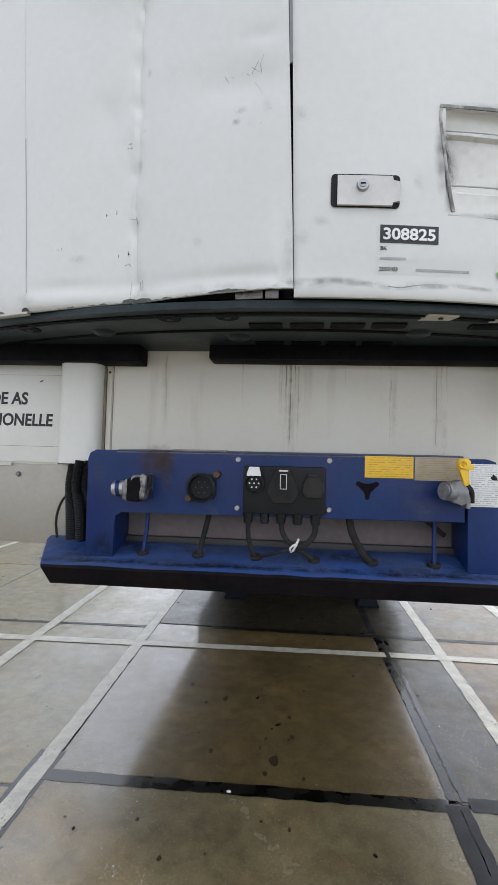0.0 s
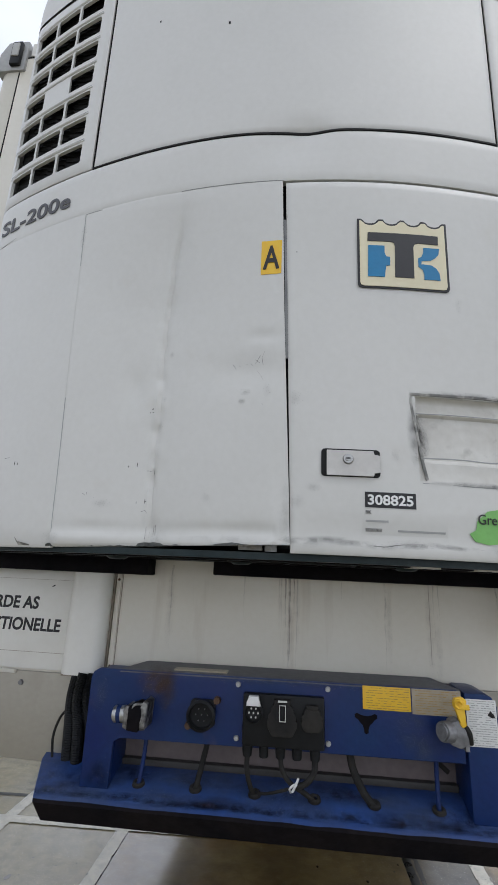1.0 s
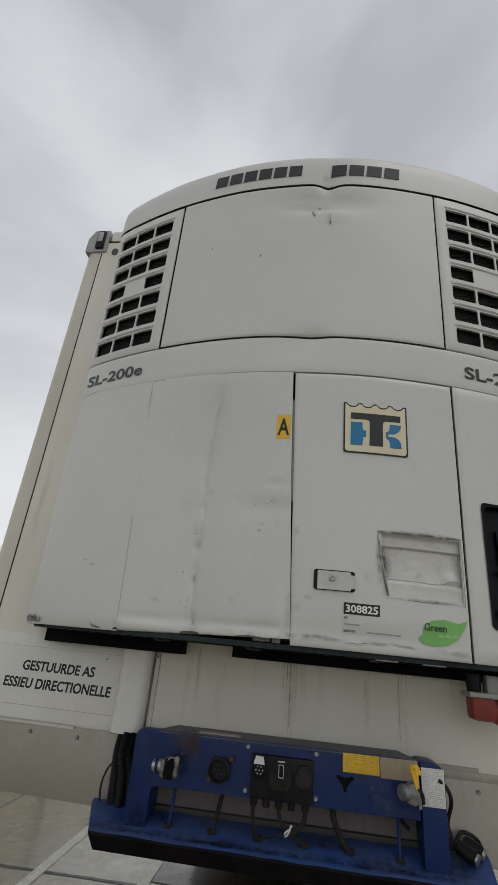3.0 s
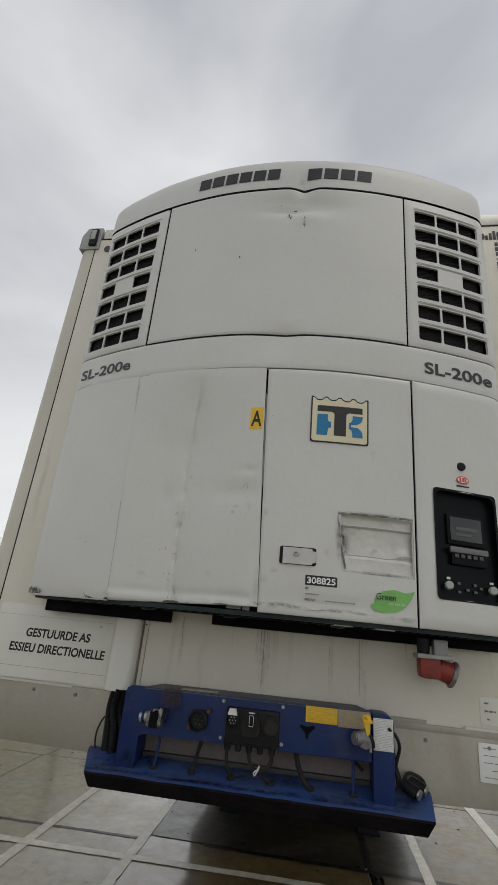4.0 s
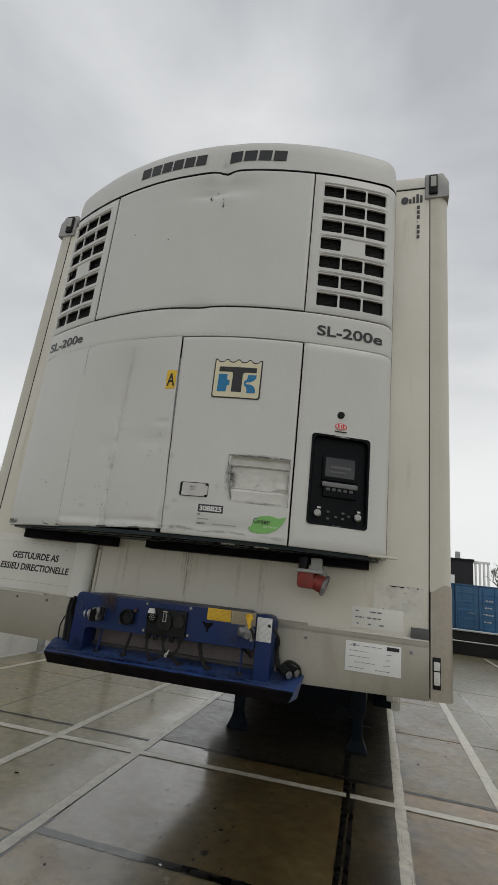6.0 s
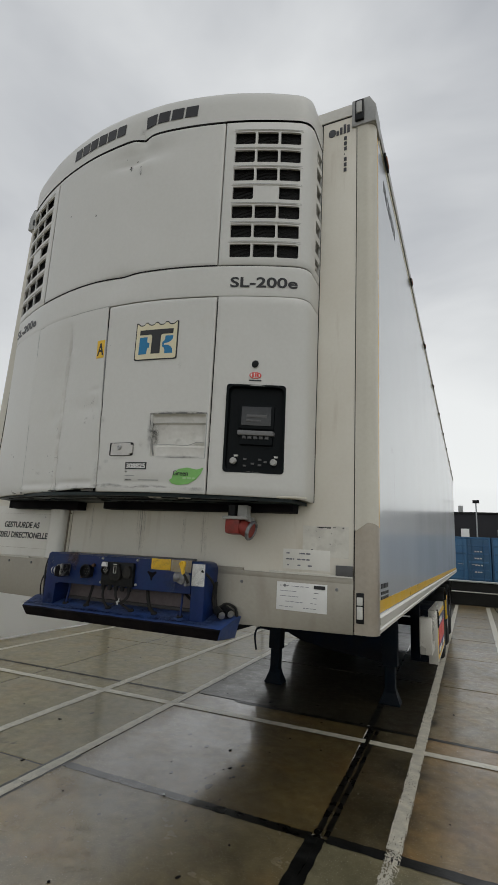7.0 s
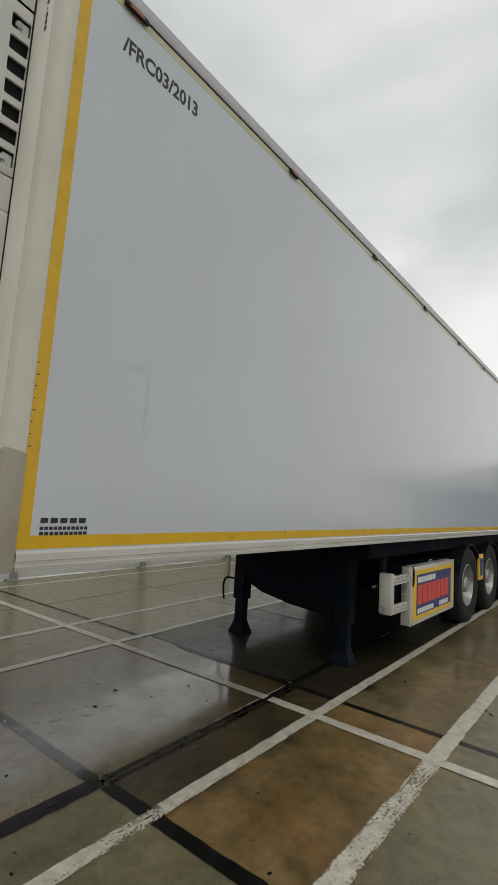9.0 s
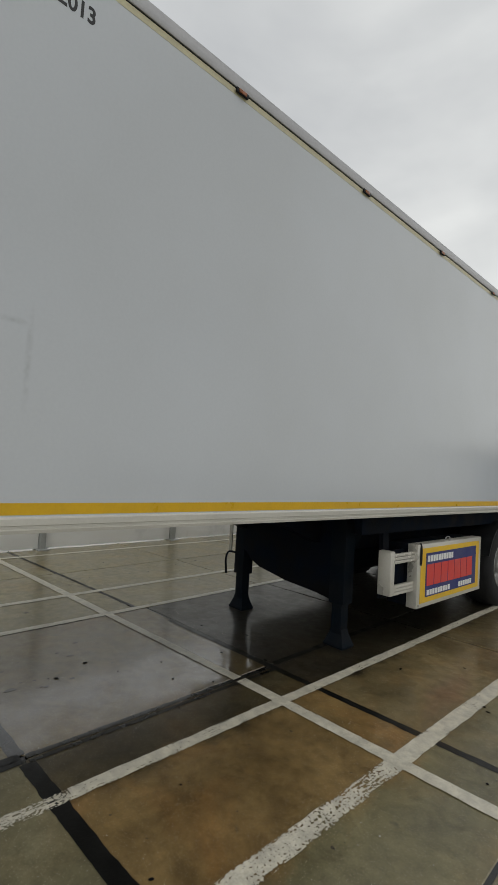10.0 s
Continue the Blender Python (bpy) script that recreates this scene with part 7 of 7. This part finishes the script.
for k in range(420):
    x, y = rnd.uniform(-1.0, 2.7), rnd.uniform(-0.6, 2.7)
    if x < 0.7 and y > 1.0 and k % 3:
        continue
    r = rnd.uniform(0.0012, 0.0030) * (1.8 if k % 23 == 0 else 1)
    m = Matrix.Translation((x, y, 0.0008)) @ Matrix.Rotation(rnd.uniform(0, 6), 4, "Z") @ Matrix.Diagonal((r * rnd.uniform(1, 1.8), r, r * 0.4, 1))
    bmesh.ops.create_icosphere(chips_bed, subdivisions=1, radius=1, matrix=m)
tagged(part("stone_chips", chips_bed, M_FILM, floor, "pale stone chips showing in the worn concrete", 60), kind="stuff")
solo("white_pebble", lathe([(0.0, 0.004), (0.006, 0.003), (0.008, 0.0), (0.0, -0.003)], Matrix.Translation((-0.21, 0.835, 0.006)) @ Matrix.Diagonal((1.4, 0.9, 1.4, 1)), 9), M_PAPER, "small white pebble lying on a tar joint", "pebble")

# ------------------------------------------------------------ white wall with posts beside the bay
wall = thing("wall_west", "long white panel wall with grey posts", "wall", kind="structure")
for k in range(12):
    y = -10.25 + 2.65 * k
    part("wall_panel", box(-4.96, -4.88, y + 0.045 + 0.01, y + 2.65 - 0.055, 0.02, 2.29, 0.004), M_WALL, wall)
    part("post", box(-4.98, -4.80, y - 0.045, y + 0.045, 0.0, 2.25, 0.006), M_POST, wall)
    part("post_plate", box(-5.00, -4.74, y - 0.10, y + 0.10, 0.0, 0.015, 0.002), M_POST, wall)
part("wall_cap", box(-4.97, -4.86, -10.3, 21.6, 2.29, 2.33, 0.004), M_RAIL, wall)

# ------------------------------------------------------------ far end of the yard
low = thing("wall_north", "low dark wall closing the yard", "wall", kind="structure")
part("wall_body", box(-4.9, 34, 16.35, 16.75, -0.01, 0.76, 0.02), M_DARKW, low)
part("wall_coping", box(-4.9, 34, 16.30, 16.80, 0.76, 0.80, 0.006), M_POST, low)
part("white_pipe", rod((-4.8, 16.27, 0.44), (34, 16.27, 0.44), 0.018), M_RAIL, low)
for k in range(14):
    part("pipe_clip", box(-4 + 2.8 * k - 0.02, -4 + 2.8 * k + 0.02, 16.25, 16.36, 0.42, 0.46), M_STEEL, low)


def container(x):
    """A blue shipping container seen on its doors."""
    c = thing("shipping_container", "blue steel shipping container with ribbed doors", "container", pose(x, 28.5, 0.0), "row of containers")
    part("shell", box(-1.19, 1.19, 0.06, 6.0, 0.12, 2.68, 0.01), M_CONT, c)
    for s in (-1, 1):
        part("corner_post", box(s * 1.22 - 0.07, s * 1.22 + 0.07, 0.0, 0.16, 0.0, 2.74, 0.01), M_CONT, c)
        door_leaf = part("door", box(s * 0.58 - 0.55, s * 0.58 + 0.55, 0.01, 0.06, 0.16, 2.62, 0.01), M_CONT, c)
        for k in range(5):
            part("door_rib", box(s * 0.58 - 0.50, s * 0.58 + 0.50, -0.012, 0.014, 0.36 + 0.46 * k, 0.46 + 0.46 * k, 0.008), M_CONT, door_leaf)
        for o in (0.22, 0.86):
            part("lock_bar", rod((s * o, -0.03, 0.14), (s * o, -0.03, 2.64), 0.018, None, 8), M_CONT, door_leaf)
        part("lock_handle", box(s * 0.22, s * 0.22 + s * 0.30, -0.05, -0.03, 1.18, 1.21), M_STEEL, door_leaf)
        rnd = random.Random(int(x * 10) + s)
        wb = bmesh.new()
        for k in range(4):
            a = s * 0.58 + rnd.uniform(-0.35, 0.0)
            z = 0.75 + 0.38 * k
            for q in range(3):
                box(a + 0.14 * q, a + 0.14 * q + 0.10, -0.018, -0.008, z, z + 0.07, bm=wb)
        if s > 0:
            part("code_bars", wb, M_FILM, door_leaf, smooth=0)
        else:
            wb.free()
    part("header", box(-1.2, 1.2, 0.0, 0.10, 2.64, 2.74, 0.01), M_CONT, c)
    part("sill", box(-1.2, 1.2, 0.0, 0.12, 0.0, 0.14, 0.01), M_CONT, c)


for k in range(-3, 3):
    container(4.02 + 2.50 * k)

building = thing("low_building", "long dark flat-roofed building behind the containers", "building")
part("wall", box(-16, 9.3, 46.0, 60.0, 0.0, 5.45, 0.05), M_DARKB, building)
part("roof_edge", box(-16.1, 9.4, 45.9, 60.1, 5.45, 5.62, 0.02), M_SEAM, building)
for k in range(8):
    x = -14 + 3.0 * k
    part("window", box(x, x + 0.7, 45.93, 46.05, 3.0, 4.1, 0.02), M_WALL, building)
for x in (8.6, 1.0):
    part("chimney", box(x - 0.22, x + 0.22, 50, 50.5, 5.4, 6.6, 0.03), M_POST, building)
for x in (9.55, 9.9, 10.25, 10.6):
    part("pillar", box(x - 0.08, x + 0.08, 46.2, 46.4, 0.0, 5.3, 0.01), M_WALL, building, "pale pillar")
part("pillar_beam", box(9.3, 10.75, 46.15, 46.45, 5.3, 5.5, 0.01), M_WALL, building)
for x in (5.6, -4.0):
    part("wall_lamp", box(x - 0.3, x + 0.3, 45.86, 45.98, 5.0, 5.12, 0.02), M_LENS, building)

lamp_post = thing("street_lamp", "thin grey lamp post with a square head", "street lamp", pose(2.2, 35.7, 0))
part("pole", rod((0, 0, 0), (0, 0, 5.45), 0.06, 0.04, 12), M_POST, lamp_post)
part("lamp_head", box(-0.22, 0.22, -0.22, 0.22, 5.42, 5.62, 0.03), M_BLACK, lamp_post)

flag = thing("flag_pole", "white pole with a furled dark flag and a cross arm", "flag pole", pose(-13.25, 15.3, 0))
part("pole", rod((0, 0, 0), (0, 0, 5.5), 0.05, 0.03, 10), M_PAPER, flag)
part("cross_arm", rod((-0.35, 0, 4.05), (0.35, 0, 4.0), 0.03, None, 8), M_PAPER, flag)
part("furled_flag", tube([(0.05, 0, 5.3), (-0.08, 0, 4.9), (-0.10, 0, 4.5), (0.0, 0, 4.15)], 0.06, 8), M_KEYS, flag)
hut = thing("far_house", "far building with a dark flat roof", "building", pose(-24, 29.5, 0))
part("wall", box(-3, 2.5, 0, 5, 0, 4.55, 0.03), M_POST, hut)
part("roof", box(-3.2, 2.7, -0.2, 5.2, 4.55, 4.85, 0.03), M_SEAM, hut)


def bare_tree(x, y, h, seed):
    """A leafless tree: trunk and limbs that fork again and again."""
    rnd = random.Random(seed)
    t = thing("bare_tree", "leafless winter tree with fine dark twigs", "tree", pose(x, y, 0), "trees beyond the wall")
    trunk, twigs = bmesh.new(), bmesh.new()
    rod((0, 0, 0), (0, 0, h * 0.3), 0.22, 0.16, 10, trunk)

    def limb(p, way, length, r, depth):
        q = p + way * length
        rod(p, q, r, r * 0.6, 5 if depth > 2 else 3, trunk if depth > 4 else twigs)
        if depth == 0:
            return
        for k in range(3 if depth > 1 else 4):
            d = (way + Vector((rnd.uniform(-0.8, 0.8), rnd.uniform(-0.8, 0.8), rnd.uniform(-0.2, 0.6)))).normalized()
            limb(p + way * length * rnd.uniform(0.55, 1.0), d, length * rnd.uniform(0.58, 0.78), r * 0.55, depth - 1)

    for k in range(4):
        a = 1.6 * k + rnd.uniform(0, 1)
        limb(Vector((0, 0, h * 0.28)), Vector((0.5 * math.cos(a), 0.5 * math.sin(a), 1)).normalized(), h * 0.26, 0.12, 4)
    part("trunk", trunk, M_BARK, t)
    part("crown", twigs, M_BARK, t, smooth=0)


bare_tree(-31.5, 29.0, 9.8, 2)
bare_tree(-35.0, 27.0, 9.2, 5)
bare_tree(-28.5, 34.0, 8.0, 9)
for k in range(5):
    bare_tree(12.6 + 2.3 * k, 48.0 + 1.5 * (k % 2), 6.6 - 0.5 * (k % 3), 20 + k)
